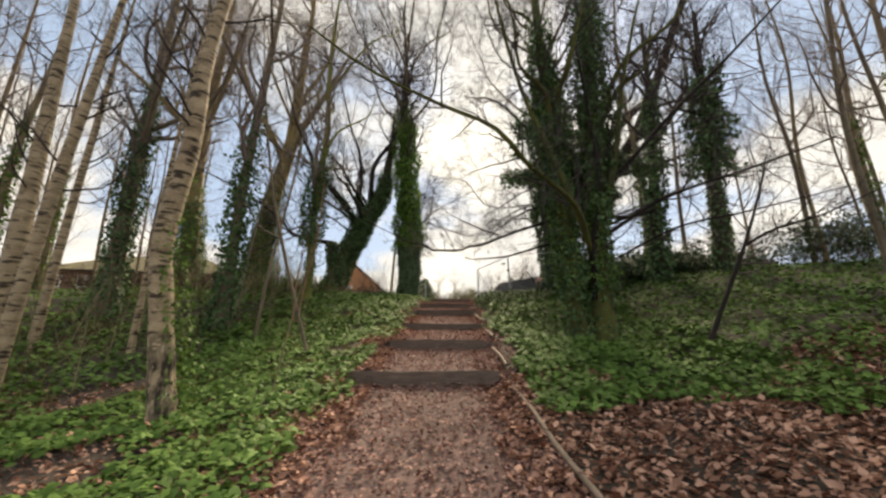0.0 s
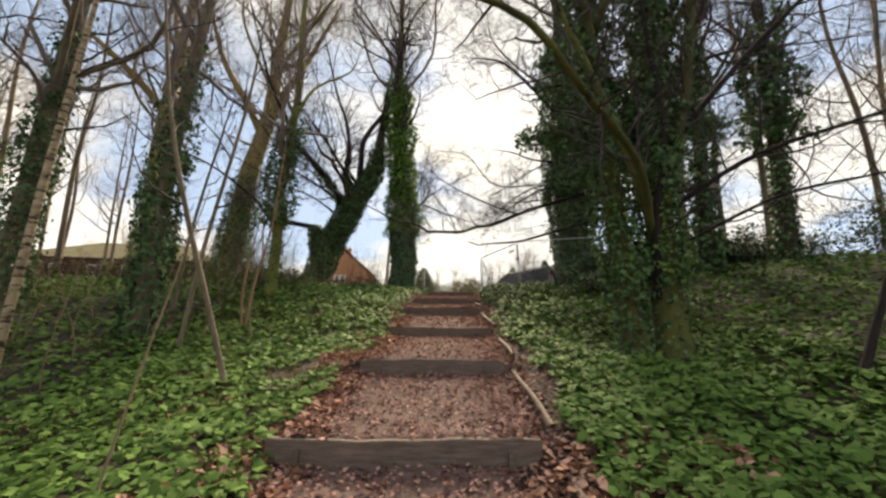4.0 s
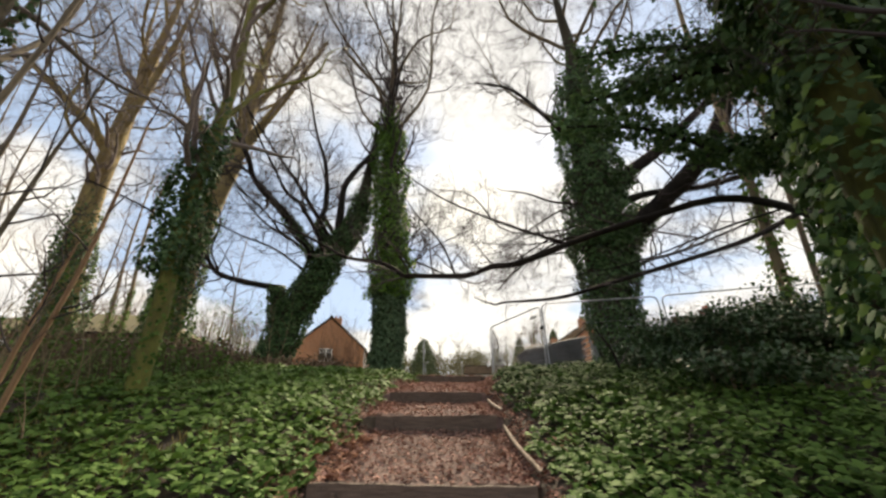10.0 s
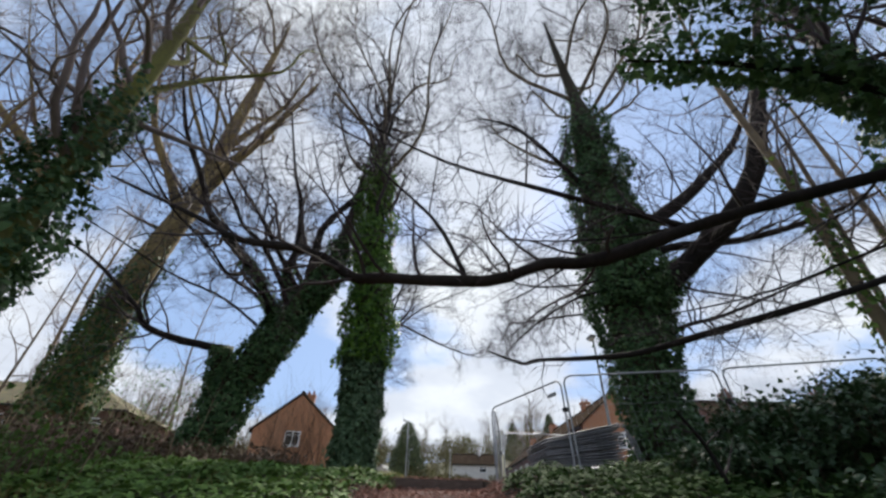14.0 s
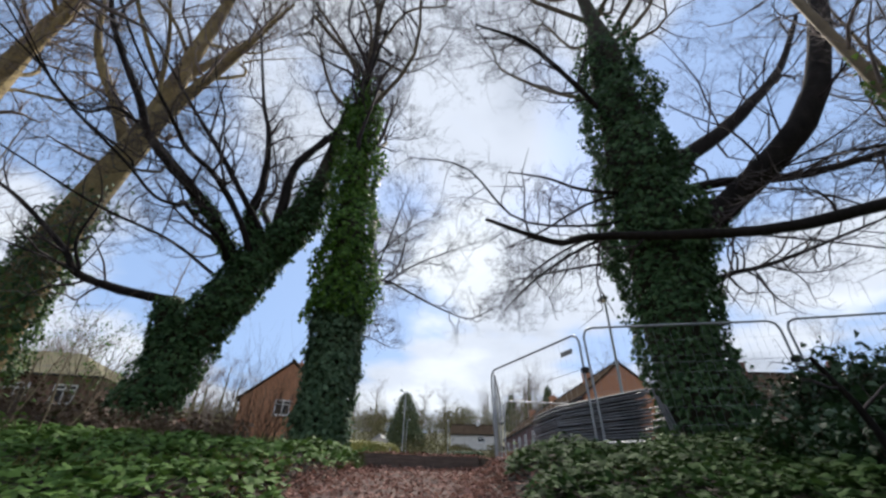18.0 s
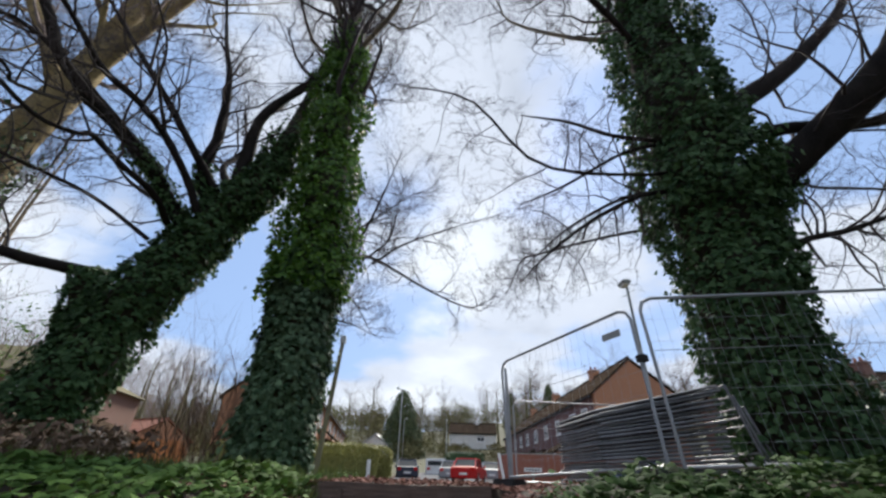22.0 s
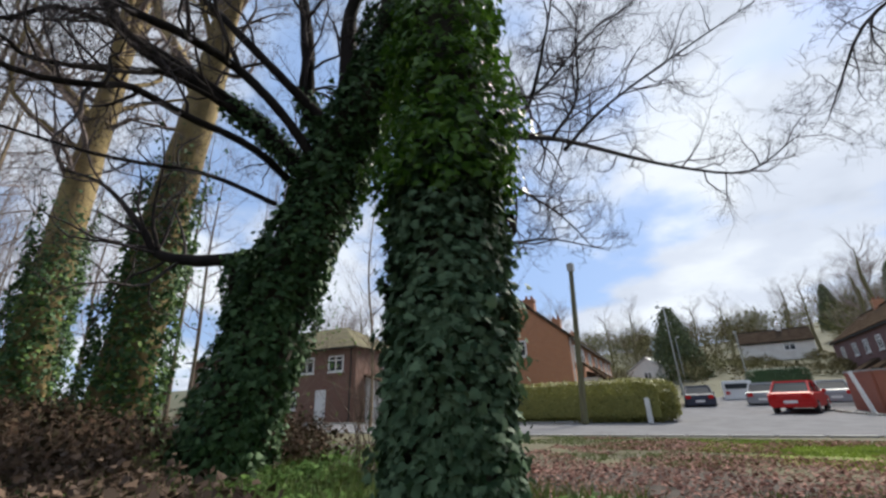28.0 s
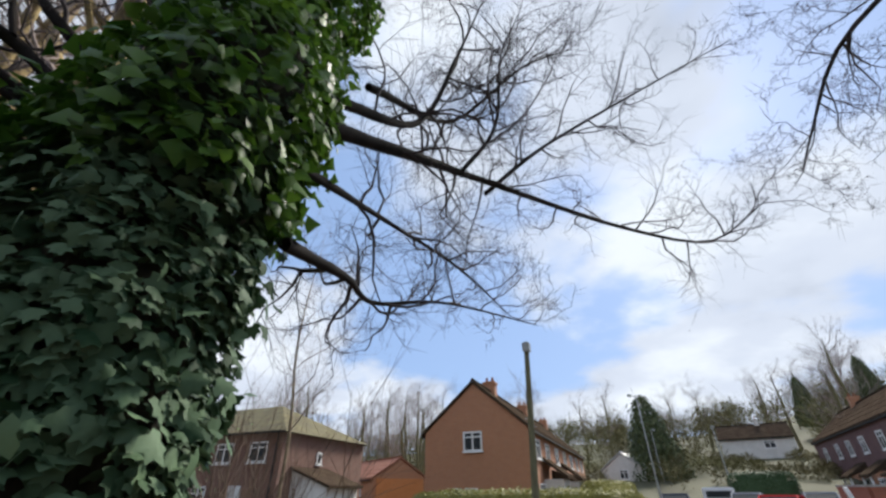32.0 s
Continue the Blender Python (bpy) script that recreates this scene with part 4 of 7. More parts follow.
for ctrl, r0, cnt, ln, mat in [([(3.35, 8.8, 3.55), (3.0, 8.2, 4.15), (2.65, 7.73, 4.48), (2.0, 7.05, 4.64), (1.45, 6.47, 4.74), (0.85, 6.15, 5.25), (-0.05, 6.1, 5.65), (-1.4, 6.1, 6.4), (-2.5, 6.1, 7.3)], 0.058, 24, 1.6, M_MOSS_DARK),
                               ([(3.3, 8.7, 3.7), (2.85, 8.2, 4.5), (2.2, 8.0, 6.1), (1.75, 8.0, 7.4), (1.35, 8.0, 9.2), (1.0, 8.0, 11.5)], 0.07, 18, 2.2, M_MOSS_DARK),
                               ([(3.6, 8.7, 4.4), (4.0, 8.5, 6.0), (4.3, 8.4, 7.8), (5.0, 8.3, 10.5)], 0.085, 16, 2.2, M_MOSS_DARK),
                               ([(3.3, 8.75, 2.6), (3.35, 8.6, 3.9), (3.55, 8.5, 5.2), (3.45, 8.4, 6.6), (3.2, 8.3, 9.0)], 0.075, 10, 2.0, M_LIMB),
                               ([(3.8, 8.8, 5.2), (5.3, 8.7, 6.9), (7.1, 8.5, 8.7), (9.0, 8.3, 10.7)], 0.055, 18, 2.4, M_LIMB),
                               ([(3.7, 8.8, 4.1), (5.0, 8.5, 4.9), (6.6, 8.1, 5.4), (8.4, 7.7, 6.0)], 0.045, 18, 1.8, M_LIMB),
                               ([(3.8, 8.8, 3.5), (5.0, 8.2, 4.1), (6.2, 7.7, 4.3), (8.0, 7.3, 4.7)], 0.028, 14, 1.5, M_LIMB)]:
    ll, rl = trunk(ta, ctrl, [r0, r0 * 0.9, r0 * 0.65, r0 * 0.3], mat, "limb", sides=8, n=22)
    if r0 > 0.056:
        ivy_on(ta, ll[:13], rl[:13], 8.0, 70, 0.07, 0.09, rg, mat=M_IVY, z_low=4.6, name="limb_ivy")
    crown(ta, ll, rl, cnt, ln, rg, lo=0.12, kids=(4, 4, 3), up=0.06, name="twig_spray", rmax=0.022)
for ctrl in ([(3.8, 9.1, 5.2), (4.5, 10.4, 5.7), (4.2, 11.4, 6.15), (3.1, 11.5, 6.7), (1.75, 11.5, 6.7)], [(4.0, 9.4, 7.0), (4.5, 11.0, 7.8), (3.4, 11.5, 8.3), (2.3, 11.6, 8.2)], [(3.9, 9.2, 6.4), (5.0, 10.6, 6.9), (6.2, 11.2, 7.0), (7.0, 11.6, 7.2)], [(3.6, 9.2, 5.6), (2.9, 10.0, 6.2), (2.3, 10.5, 6.4), (1.8, 10.6, 6.3)], [(3.7, 9.2, 5.0), (4.0, 10.3, 5.8), (4.2, 10.8, 6.0), (4.4, 11.4, 6.0)], [(3.0, 8.9, 6.0), (2.6, 9.2, 6.8), (2.2, 9.6, 7.4), (1.9, 9.9, 7.6)]):
    ll, rl = trunk(ta, ctrl, [0.06, 0.05, 0.035, 0.015], M_LIMB, "ivy_branch", sides=6, n=8)
    ivy_on(ta, ll, rl, 9.0, 480, 0.08, 0.33, rg, mat=M_IVY, name="branch_ivy")

# ivy-topped trees on the bank
rg = np.random.default_rng(25)
tr1 = tree((7.62, 13.9, 4.0), "slim ivy-covered tree on the bank", "ivy-clad trees")
l1, r1 = trunk(tr1, [(7.6, 13.9, 3.5), (7.8, 13.9, 7), (8.1, 13.9, 11), (8.3, 14, 15)], [0.24, 0.2, 0.15, 0.05], M_IVY_BARK, flare=0.2)
ivy_on(tr1, l1, r1, 11.3, 120, 0.14, 0.3, rg)
crown(tr1, l1, r1, 16, 3.0, rg, lo=0.5)
ll, rl = trunk(tr1, [(7.75, 13.9, 6.6), (6.2, 12.7, 5.9), (4.7, 11.7, 5.55), (3.8, 11.5, 5.5), (2.75, 11.5, 5.2), (1.88, 11.5, 4.9), (1.1, 11.5, 4.58), (0.75, 11.5, 4.53), (0.4, 11.5, 4.41), (-0.2, 11.5, 4.41), (-0.36, 11.5, 4.41), (-0.55, 11.5, 4.54), (-0.75, 11.5, 4.6), (-1.1, 11.52, 4.66), (-1.5, 11.6, 4.9), (-2.4, 11.8, 5.4)], [0.075, 0.056, 0.042, 0.038, 0.033, 0.029, 0.022, 0.010], M_LIMB, "limb", sides=9, n=46, wob=0.3, label="long dark limb arching low over the path")
crown(tr1, ll, rl, 30, 1.0, rg, lo=0.1, depth=2, kids=(4, 4), up=0.08, name="twig_spray", rmax=0.013)
for ctrl, r0 in (([(1.69, 11.5, 4.85), (0.9, 11.6, 5.2), (0.1, 11.8, 5.7), (-0.8, 12.0, 6.5)], 0.022), ([(2.9, 11.5, 5.25), (2.0, 11.7, 5.05), (1.2, 11.9, 5.0), (0.3, 12.2, 5.2)], 0.016), ([(0.3, 11.5, 4.4), (0.1, 11.6, 4.9), (-0.3, 11.8, 5.5), (-0.6, 12.2, 6.2)], 0.016), ([(5.5, 12.4, 5.85), (4.6, 12.6, 5.6), (3.4, 13.0, 5.2), (2.2, 13.3, 5.0)], 0.022)):
    ll, rl = trunk(tr1, ctrl, [r0, r0 * 0.8, r0 * 0.5, r0 * 0.2], M_LIMB, "limb", sides=6, n=12)
    crown(tr1, ll, rl, 9, 0.8, rg, lo=0.1, depth=2, kids=(4, 4), up=0.06, name="twig_spray", rmax=0.008)
ll, rl = trunk(tr1, [(7.75, 13.9, 6.9), (6.0, 13.6, 5.95), (4.2, 13.4, 5.3), (2.7, 13.4, 4.84), (2.19, 13.4, 4.69), (1.77, 13.4, 4.63), (1.17, 13.4, 4.59), (0.98, 13.4, 4.55), (0.65, 13.4, 4.67)], [0.06, 0.048, 0.04, 0.034, 0.03, 0.026, 0.02, 0.016, 0.009], M_LIMB, "limb", sides=8, n=34, wob=0.3)
crown(tr1, ll[:15], rl[:15], 16, 0.8, rg, lo=0.1, depth=2, kids=(5, 5), up=0.0, name="twig_spray", rmax=0.007, crook=0.34)
crown(tr1, ll[17:], rl[17:], 5, 0.45, rg, lo=0.1, depth=1, kids=(3,), up=0.0, name="twig_spray", rmax=0.007, crook=0.42)
tr2 = tree((9.5, 13.4, 4.1), "ivy-topped tree standing on the bank", "ivy-clad trees")
l1, r1 = trunk(tr2, [(9.45, 13.4, 3.6), (9.8, 13.4, 8), (9.95, 13.4, 11.3), (10.1, 13.4, 15)], [0.26, 0.2, 0.16, 0.05], M_IVY_BARK, flare=0.2)
ivy_on(tr2, l1, r1, 7.5, 110, 0.13, 0.12, rg)
ivy_on(tr2, l1, r1, 11.8, 150, 0.15, 0.75, rg, z_low=7.8, name="upper_ivy")
crown(tr2, l1, r1, 16, 3.0, rg, lo=0.5)

# trees to the other side of the path
rg = np.random.default_rng(26)
t2 = tree((-4.75, 13.3, 2.8), "slender tree with an ivy bulge round its upper trunk", "wood trees")
l1, r1 = trunk(t2, [(-4.6, 13.2, 2.5), (-4.56, 13.2, 4.4), (-4.58, 13.2, 6.2), (-4.45, 13.2, 8.0), (-4.36, 13.2, 9.4), (-4.5, 13.3, 12.5), (-4.3, 13.4, 17)], [0.15, 0.14, 0.13, 0.12, 0.11, 0.08, 0.02], M_MOSS, flare=0.3, n=18)
ivy_on(t2, l1, r1, 5.6, 120, 0.075, 0.08, rg, mat=M_IVY_SUNLIT)
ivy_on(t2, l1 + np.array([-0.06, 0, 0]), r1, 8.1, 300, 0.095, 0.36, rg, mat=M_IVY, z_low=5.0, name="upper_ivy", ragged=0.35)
leaders(t2, l1, r1, 5, 6.0, rg, M_MOSS, 0.5, twig=M_TWIG_PALE)
crown(t2, l1, r1, 14, 2.8, rg, lo=0.35, mat=M_TWIG_PALE, crook=0.42)

# two big tan-barked trees beside the leaning one, ivy to a third of their height
for ctrl, rads, ivz, boughs in [
        ([(-10.25, 21.2, 3.3), (-10.1, 21.2, 6.2), (-9.8, 21.2, 9.7), (-9.15, 21.2, 13.0), (-8.95, 21.2, 17), (-8.7, 21.3, 22), (-8.6, 21.4, 26)], [0.62, 0.52, 0.44, 0.36, 0.27, 0.16, 0.04], 9.6,
         [([(-9.15, 21.2, 12.7), (-8.3, 21.0, 14.4), (-7.2, 20.8, 16.2), (-5.6, 20.6, 19.5)], 0.2), ([(-9.3, 21.2, 12.0), (-10.2, 20.8, 13.8), (-11.4, 20.3, 16.0), (-12.4, 20.0, 19.5)], 0.17), ([(-9.0, 21.2, 15.5), (-8.5, 21.6, 17.2), (-7.6, 22.0, 19.6), (-7.0, 22.2, 23)], 0.13)]),
        ([(-13.5, 20.3, 3.4), (-13.4, 20.3, 6.0), (-13.75, 20.3, 10.0), (-13.75, 20.3, 13.2), (-13.5, 20.3, 18.0), (-13.2, 20.4, 24)], [0.58, 0.48, 0.40, 0.34, 0.22, 0.05], 9.4,
         [([(-13.75, 20.3, 12.7), (-14.8, 19.8, 14.0), (-16.2, 19.2, 15.4), (-18.2, 18.6, 17.2)], 0.19), ([(-13.75, 20.3, 13.6), (-13.0, 20.0, 15.5), (-12.2, 19.7, 17.8), (-11.6, 19.5, 21)], 0.16), ([(-13.6, 20.3, 15.5), (-14.4, 20.8, 18), (-15.2, 21.2, 21), (-15.6, 21.4, 24)], 0.12)])]:
    t = tree(tuple(Vector(ctrl[0]) + Vector((0, 0, 0.5))), "big tan-barked tree with ivy round its lower trunk", "wood trees")
    l1, r1 = trunk(t, ctrl, rads, M_TAN, flare=0.25, n=24)
    ivy_on(t, l1, r1, ivz, 190, 0.105, 0.36, rg, mat=M_IVY, ragged=0.8)
    ivy_on(t, l1, r1, ivz - 1.0, 90, 0.1, 0.38, rg, mat=M_IVY_SUNLIT, ragged=0.8)
    leaders(t, l1, r1, 9, 8.5, rg, M_TAN, 0.5, twig=M_TWIG_PALE, spray=14)
    for bc, rb_ in boughs:
        ll, rl = trunk(t, bc, [rb_ * 1.15, rb_, rb_ * 0.75, rb_ * 0.25], M_TAN, "bough", sides=9, n=14)
        crown(t, ll, rl, 14, 3.2, rg, lo=0.25, kids=(4, 4, 3), rmax=0.05, crook=0.42, mat=M_TWIG_PALE)
    crown(t, l1, r1, 16, 3.4, rg, lo=0.42, mat=M_TWIG_PALE, crook=0.42)
for (x, y, lean, h, r, ivz, ith, mat) in [(-9.6, 11.3, 0.1, 17, 0.24, 9.0, 0.24, M_BARK), (-5.6, 10.1, 0.5, 16, 0.15, 6.9, 0.3, M_BARK)]:
    g = float(ground_z(x, y))
    t = tree((x, y, g), "tall mossy tree with ivy on its lower trunk", "wood trees")
    l1, r1 = trunk(t, [(x, y, g - 0.3), (x + lean * 0.2, y, g + h * 0.25), (x + lean * 0.6, y + 0.1, g + h * 0.5), (x + lean * 1.6, y + 0.2, g + h)], [r, r * 0.9, r * 0.68, r * 0.08], mat, flare=0.3)
    ivy_on(t, l1, r1, ivz, 200, 0.10, ith, rg, mat=M_IVY if r > 0.22 or ith > 0.25 else M_IVY_SUNLIT, ragged=1.0)
    leaders(t, l1, r1, 5, 7.0, rg, mat, 0.38, twig=M_TWIG_PALE)
    crown(t, l1, r1, 14, 3.2, rg, lo=0.35, mat=M_TWIG_PALE, crook=0.4)

# birches near the start
rg = np.random.default_rng(27)
tbi = tree((-3.4, 5.2, 0.9), "silver birch with a dark flaking foot", "birches")
l1, r1 = trunk(tbi, [(-3.42, 5.2, 0.5), (-3.72, 5.2, 2.2), (-3.82, 5.2, 3.0), (-3.68, 5.2, 4.4), (-3.68, 5.2, 5.9), (-3.5, 5.2, 7.4), (-3.2, 5.3, 11)], [0.14, 0.138, 0.135, 0.13, 0.115, 0.1, 0.03], M_BIRCH, n=22, flare=0.12, wob=0.1)
lf_, rf_ = trunk(tbi, [(-3.40, 5.2, 0.55), (-3.5, 5.2, 1.0), (-3.62, 5.2, 1.7)], [0.165, 0.155, 0.145], M_BIRCH_FOOT, "foot", sides=11, n=12, wob=0.34, label="dark flaking bark")
ivy_on(tbi, l1 + np.array([0.13, 0.05, 0]), r1, 3.0, 190, 0.06, 0.10, rg, mat=M_IVY_SUNLIT)
crown(tbi, l1, r1, 14, 2.4, rg, lo=0.5, up=0.1, rmax=0.025)
for x, y, top, r in [(-7.75, 7.0, -0.4, 0.17), (-7.2, 6.6, 0.9, 0.12), (-9.6, 9.5, 0.5, 0.11), (-6.9, 9.0, 0.4, 0.07)]:
    g = float(ground_z(x, y))
    t = tree((x, y, g), "pale slender birch among the undergrowth", "birches")
    l1, r1 = trunk(t, [(x, y, g - 0.3), (x + top * 0.2, y, g + 3), (x + top * 0.5, y, g + 6), (x + top, y, g + 11)], [r, r * 0.9, r * 0.7, r * 0.2], M_BIRCH, flare=0.2, wob=0.1)
    crown(t, l1, r1, 10, 2.2, rg, lo=0.4, rmax=0.025)

# leaning saplings
SAPLING = [(-2.5, 7.45, 1.5), (-2.72, 7.4, 2.2), (-3.0, 7.1, 3.4), (-3.25, 6.9, 4.6), (-3.5, 6.8, 6.2), (-3.7, 6.7, 8.0)]
for ctrl, r0, lab in [(SAPLING, 0.036, "dark leaning sapling rising from the ivy"),
                      ([(-2.3, 5.6, 0.9), (-2.15, 5.7, 2.0), (-1.95, 5.8, 3.2)], 0.012, "thin pale sapling stem in the ivy"),
                      ([(-4.5, 9.6, 1.5), (-4.3, 9.6, 3.5), (-3.9, 9.7, 6.5), (-3.8, 9.8, 9)], 0.045, "thin dark sapling under the trees"),
                      ([(-6.0, 11.5, 2.0), (-5.8, 11.5, 4.5), (-5.3, 11.6, 8)], 0.05, "thin dark sapling under the trees")]:
    t = tree(ctrl[0], lab, "saplings", "sapling")
    l1, r1 = trunk(t, ctrl, [r0, r0 * 0.85, r0 * 0.6, r0 * 0.3], M_BARK if r0 > 0.02 else M_STEM, sides=7, n=12)
    crown(t, l1, r1, 9 if r0 > 0.02 else 3, 1.6 if r0 > 0.02 else 0.4, rg, lo=0.4, depth=2, kids=(3, 4), rmax=0.02)

# fallen dead branch on the right bank
t = tree((4.75, 7.3, 1.75), "dead dark branch leaning out of the bank", "", "fallen_branch")
l1, r1 = trunk(t, [(4.7, 7.3, 1.6), (5.25, 7.35, 2.6), (5.75, 7.4, 3.5), (6.25, 7.4, 4.6), (6.6, 7.5, 5.4)], [0.048, 0.042, 0.033, 0.022, 0.012], M_LIMB, sides=7, n=16, wob=0.35)
crown(t, l1, r1, 12, 2.2, rg, lo=0.3, depth=2, kids=(4, 4), up=0.05, prefer=(1, 0, 0), rmax=0.02)
l1, r1 = trunk(t, [(5.75, 7.4, 3.5), (6.6, 7.5, 3.9), (7.6, 7.6, 4.2), (9.2, 7.6, 4.9)], [0.035, 0.03, 0.02, 0.01], M_LIMB, "limb", sides=6, n=10)
crown(t, l1, r1, 12, 1.6, rg, lo=0.1, depth=2, kids=(4, 4), up=0.05, rmax=0.015)
for ctrl in ([(-3.9, 10.6, 1.9), (-3.8, 10.6, 3.0), (-3.55, 10.6, 4.3), (-3.5, 10.7, 6.2)], [(-3.98, 10.7, 1.9), (-4.05, 10.7, 3.0), (-3.9, 10.8, 4.6)]):
    t2_ = tree(ctrl[0], "thin reddish sapling stem rising from the ivy", "saplings", "sapling")
    l1, r1 = trunk(t2_, ctrl, [0.032, 0.028, 0.022, 0.01], M_RUST, sides=7, n=12)
    crown(t2_, l1, r1, 7, 1.4, rg, lo=0.45, depth=2, kids=(3, 4), rmax=0.012)
t2_ = tree((-3.45, 9.85, 1.8), "thin pale forked twig standing in the ivy", "saplings", "sapling")
l1, r1 = trunk(t2_, [(-3.5, 9.8, 1.6), (-3.4, 9.9, 2.0), (-3.5, 10.0, 2.25), (-3.52, 10.05, 2.5), (-3.55, 10.1, 2.85)], [0.012, 0.011, 0.009, 0.007, 0.004], M_STEM, sides=6, n=12)
crown(t2_, l1, r1, 3, 0.3, rg, lo=0.3, depth=0, rmax=0.006, mat=M_STEM)
t = tree((3.35, 14.6, 3.2), "dead forked twig poking out of the ivy", "", "fallen_branch")
l1, r1 = trunk(t, [(3.6, 14.6, 3.0), (3.45, 14.6, 3.6), (3.3, 14.55, 4.0), (3.05, 14.5, 4.35)], [0.035, 0.03, 0.025, 0.015], M_LIMB, sides=6, n=8)
crown(t, l1, r1, 4, 0.6, rg, lo=0.4, depth=1, kids=(2,), up=0.05)

# woodland behind on both sides: a few kinds, repeated
kinds = []
for k in range(4):
    rg = np.random.default_rng(40 + k)
    t = tree((0, 0, 0), "slender bare winter tree in the woodland", "woodland trees")
    r = (0.08, 0.11, 0.14, 0.09)[k]
    h = (13, 16, 18, 15)[k]
    l1, r1 = trunk(t, [(0, 0, -0.4), (0.15, 0.1, h * 0.3), (-0.1, 0.3, h * 0.6), (0.3, 0.2, h)], [r, r * 0.8, r * 0.55, r * 0.1], (M_STEM, M_BARK, M_STEM, M_BARK)[k], sides=8, flare=0.25)
    crown(t, l1, r1, 14, 3.8, rg, lo=0.3, kids=(4, 4, 3), rmax=0.04, up=0.2, mat=M_TWIG_PALE, crook=0.38)
    if k == 2:
        ivy_on(t, l1, r1, h * 0.36, 60, 0.15, 0.14, rg, mat=M_IVY_SUNLIT)
    kinds.append(t)
rp = random.Random(5)
spots = [(-13 - 3.1 * i + rp.uniform(-1, 1), 5 + 4.1 * ((i * 7) % 6) + rp.uniform(-1.5, 1.5)) for i in range(7)]
spots += [(rp.uniform(-26, -12.5), rp.uniform(10, 30)) for i in range(4)]
spots += [(rp.uniform(11.5, 26), rp.uniform(9, 20)) for i in range(12)] + [(11.2, 9.8), (12.4, 12.6), (10.8, 15.5), (8.6, 16.4), (13.6, 10.8), (15.2, 13.4), (14.4, 15.2), (16.8, 14.6)]
spots += [(rp.uniform(-9, 9), rp.uniform(-16, -6)) for i in range(4)]
spots += [(rp.uniform(-34, -15), rp.uniform(18, 33)) for i in range(7)] + [(rp.uniform(-24, -13), rp.uniform(23, 33)) for i in range(4)]
spots += [(rp.uniform(-24, -15.5), rp.uniform(15, 20)) for i in range(4)]
for i in range(44):
    y = rp.uniform(11, 27)
    spots.append((-1.2 * y - rp.uniform(1, 20), y))
for i, (x, y) in enumerate(spots):
    s = rp.uniform(0.85, 1.2)
    m = pose(x, y, float(ground_z(x, y)), 0, 0, rp.uniform(0, 360))
    src = kinds[i % 4]
    if i < 4:
        src.matrix_basis = m
    else:
        copy_thing(src, m)


# ---- ground cover ----
rg = np.random.default_rng(61)


def scatter(n, lo, hi):
    return rg.uniform(lo[0], hi[0], n), rg.uniform(lo[1], hi[1], n)


def off_path(x, y):
    return np.abs(x - path_mid(y)) - 1.05 - 0.16 * lumps(x, y, 1.9) - 0.12 * lumps(x, y, 4.7, 2)


def feather(x, y, lo, hi, fade):
    """Thins a patch towards its outer sides: fade gives the widths at left, near, right and far side."""
    k = np.ones(len(x))
    for d, w in zip((x - lo[0], y - lo[1], hi[0] - x, hi[1] - y), fade):
        if w:
            k = k * np.clip(d / w + 0.35 * lumps(x, y, 1.4, 2), 0, 1)
    return rg.random(len(x)) < k


def ivy_patch(n, lo, hi, size, shape, mask, name, label, high=0.16, mat=None, fade=(0, 0, 0, 0)):
    x, y = scatter(n, lo, hi)
    keep = mask(x, y) & feather(x, y, lo, hi, fade)
    x, y = x[keep], y[keep]
    k = len(x)
    mound = 0.5 + 0.5 * lumps(x, y, 2.2, 1) + 0.35 * lumps(x, y, 6.1, 5)
    z = ground_z(x, y) + 0.02 + high * np.clip(mound, 0, 1.5) * (0.35 + 0.65 * rg.random(k))
    p = np.stack([x, y, z], axis=1)
    nor = np.stack([rg.normal(0, 0.38, k), rg.normal(-0.18, 0.38, k), np.ones(k)], axis=1)
    th = rg.uniform(0, 2 * np.pi, k)
    tip = np.stack([np.cos(th), np.sin(th), rg.normal(-0.1, 0.2, k)], axis=1)
    a = Acc()
    leaves(a, p, nor, tip, size * rg.uniform(0.55, 1.3, k), rg, shape)
    ob = put(a, name, mat or M_IVY_GROUND)
    return tagged(ob, label, "ground cover", kind="stuff")


def left_mask(x, y):
    edge = off_path(x, y)
    bare = lumps(x, y, 0.9, 7)
    return (edge > 0) & (x < 0) & (y + 0.9 * lumps(x, y, 1.3) > 2.2 - 0.25 * (x + 2)) & (bare > -0.55 - 0.35 * (y > 9)) & (rg.random(len(x)) < np.clip(0.4 + edge * 2, 0.2, 1))


def right_mask(x, y):
    edge = off_path(x, y)
    bare = lumps(x, y, 0.9, 3)
    return (edge > 0.38 - 0.2 * smooth01(8, 11, y)) & (x > 0) & (y + 0.7 * lumps(x, y, 1.5) > 5.2 - 0.15 * x + 0.4 * smooth01(3.6, 5.5, x) * (y < 9)) & (bare > -0.95) & (rg.random(len(x)) < np.clip(0.4 + edge * 2, 0.2, 1))


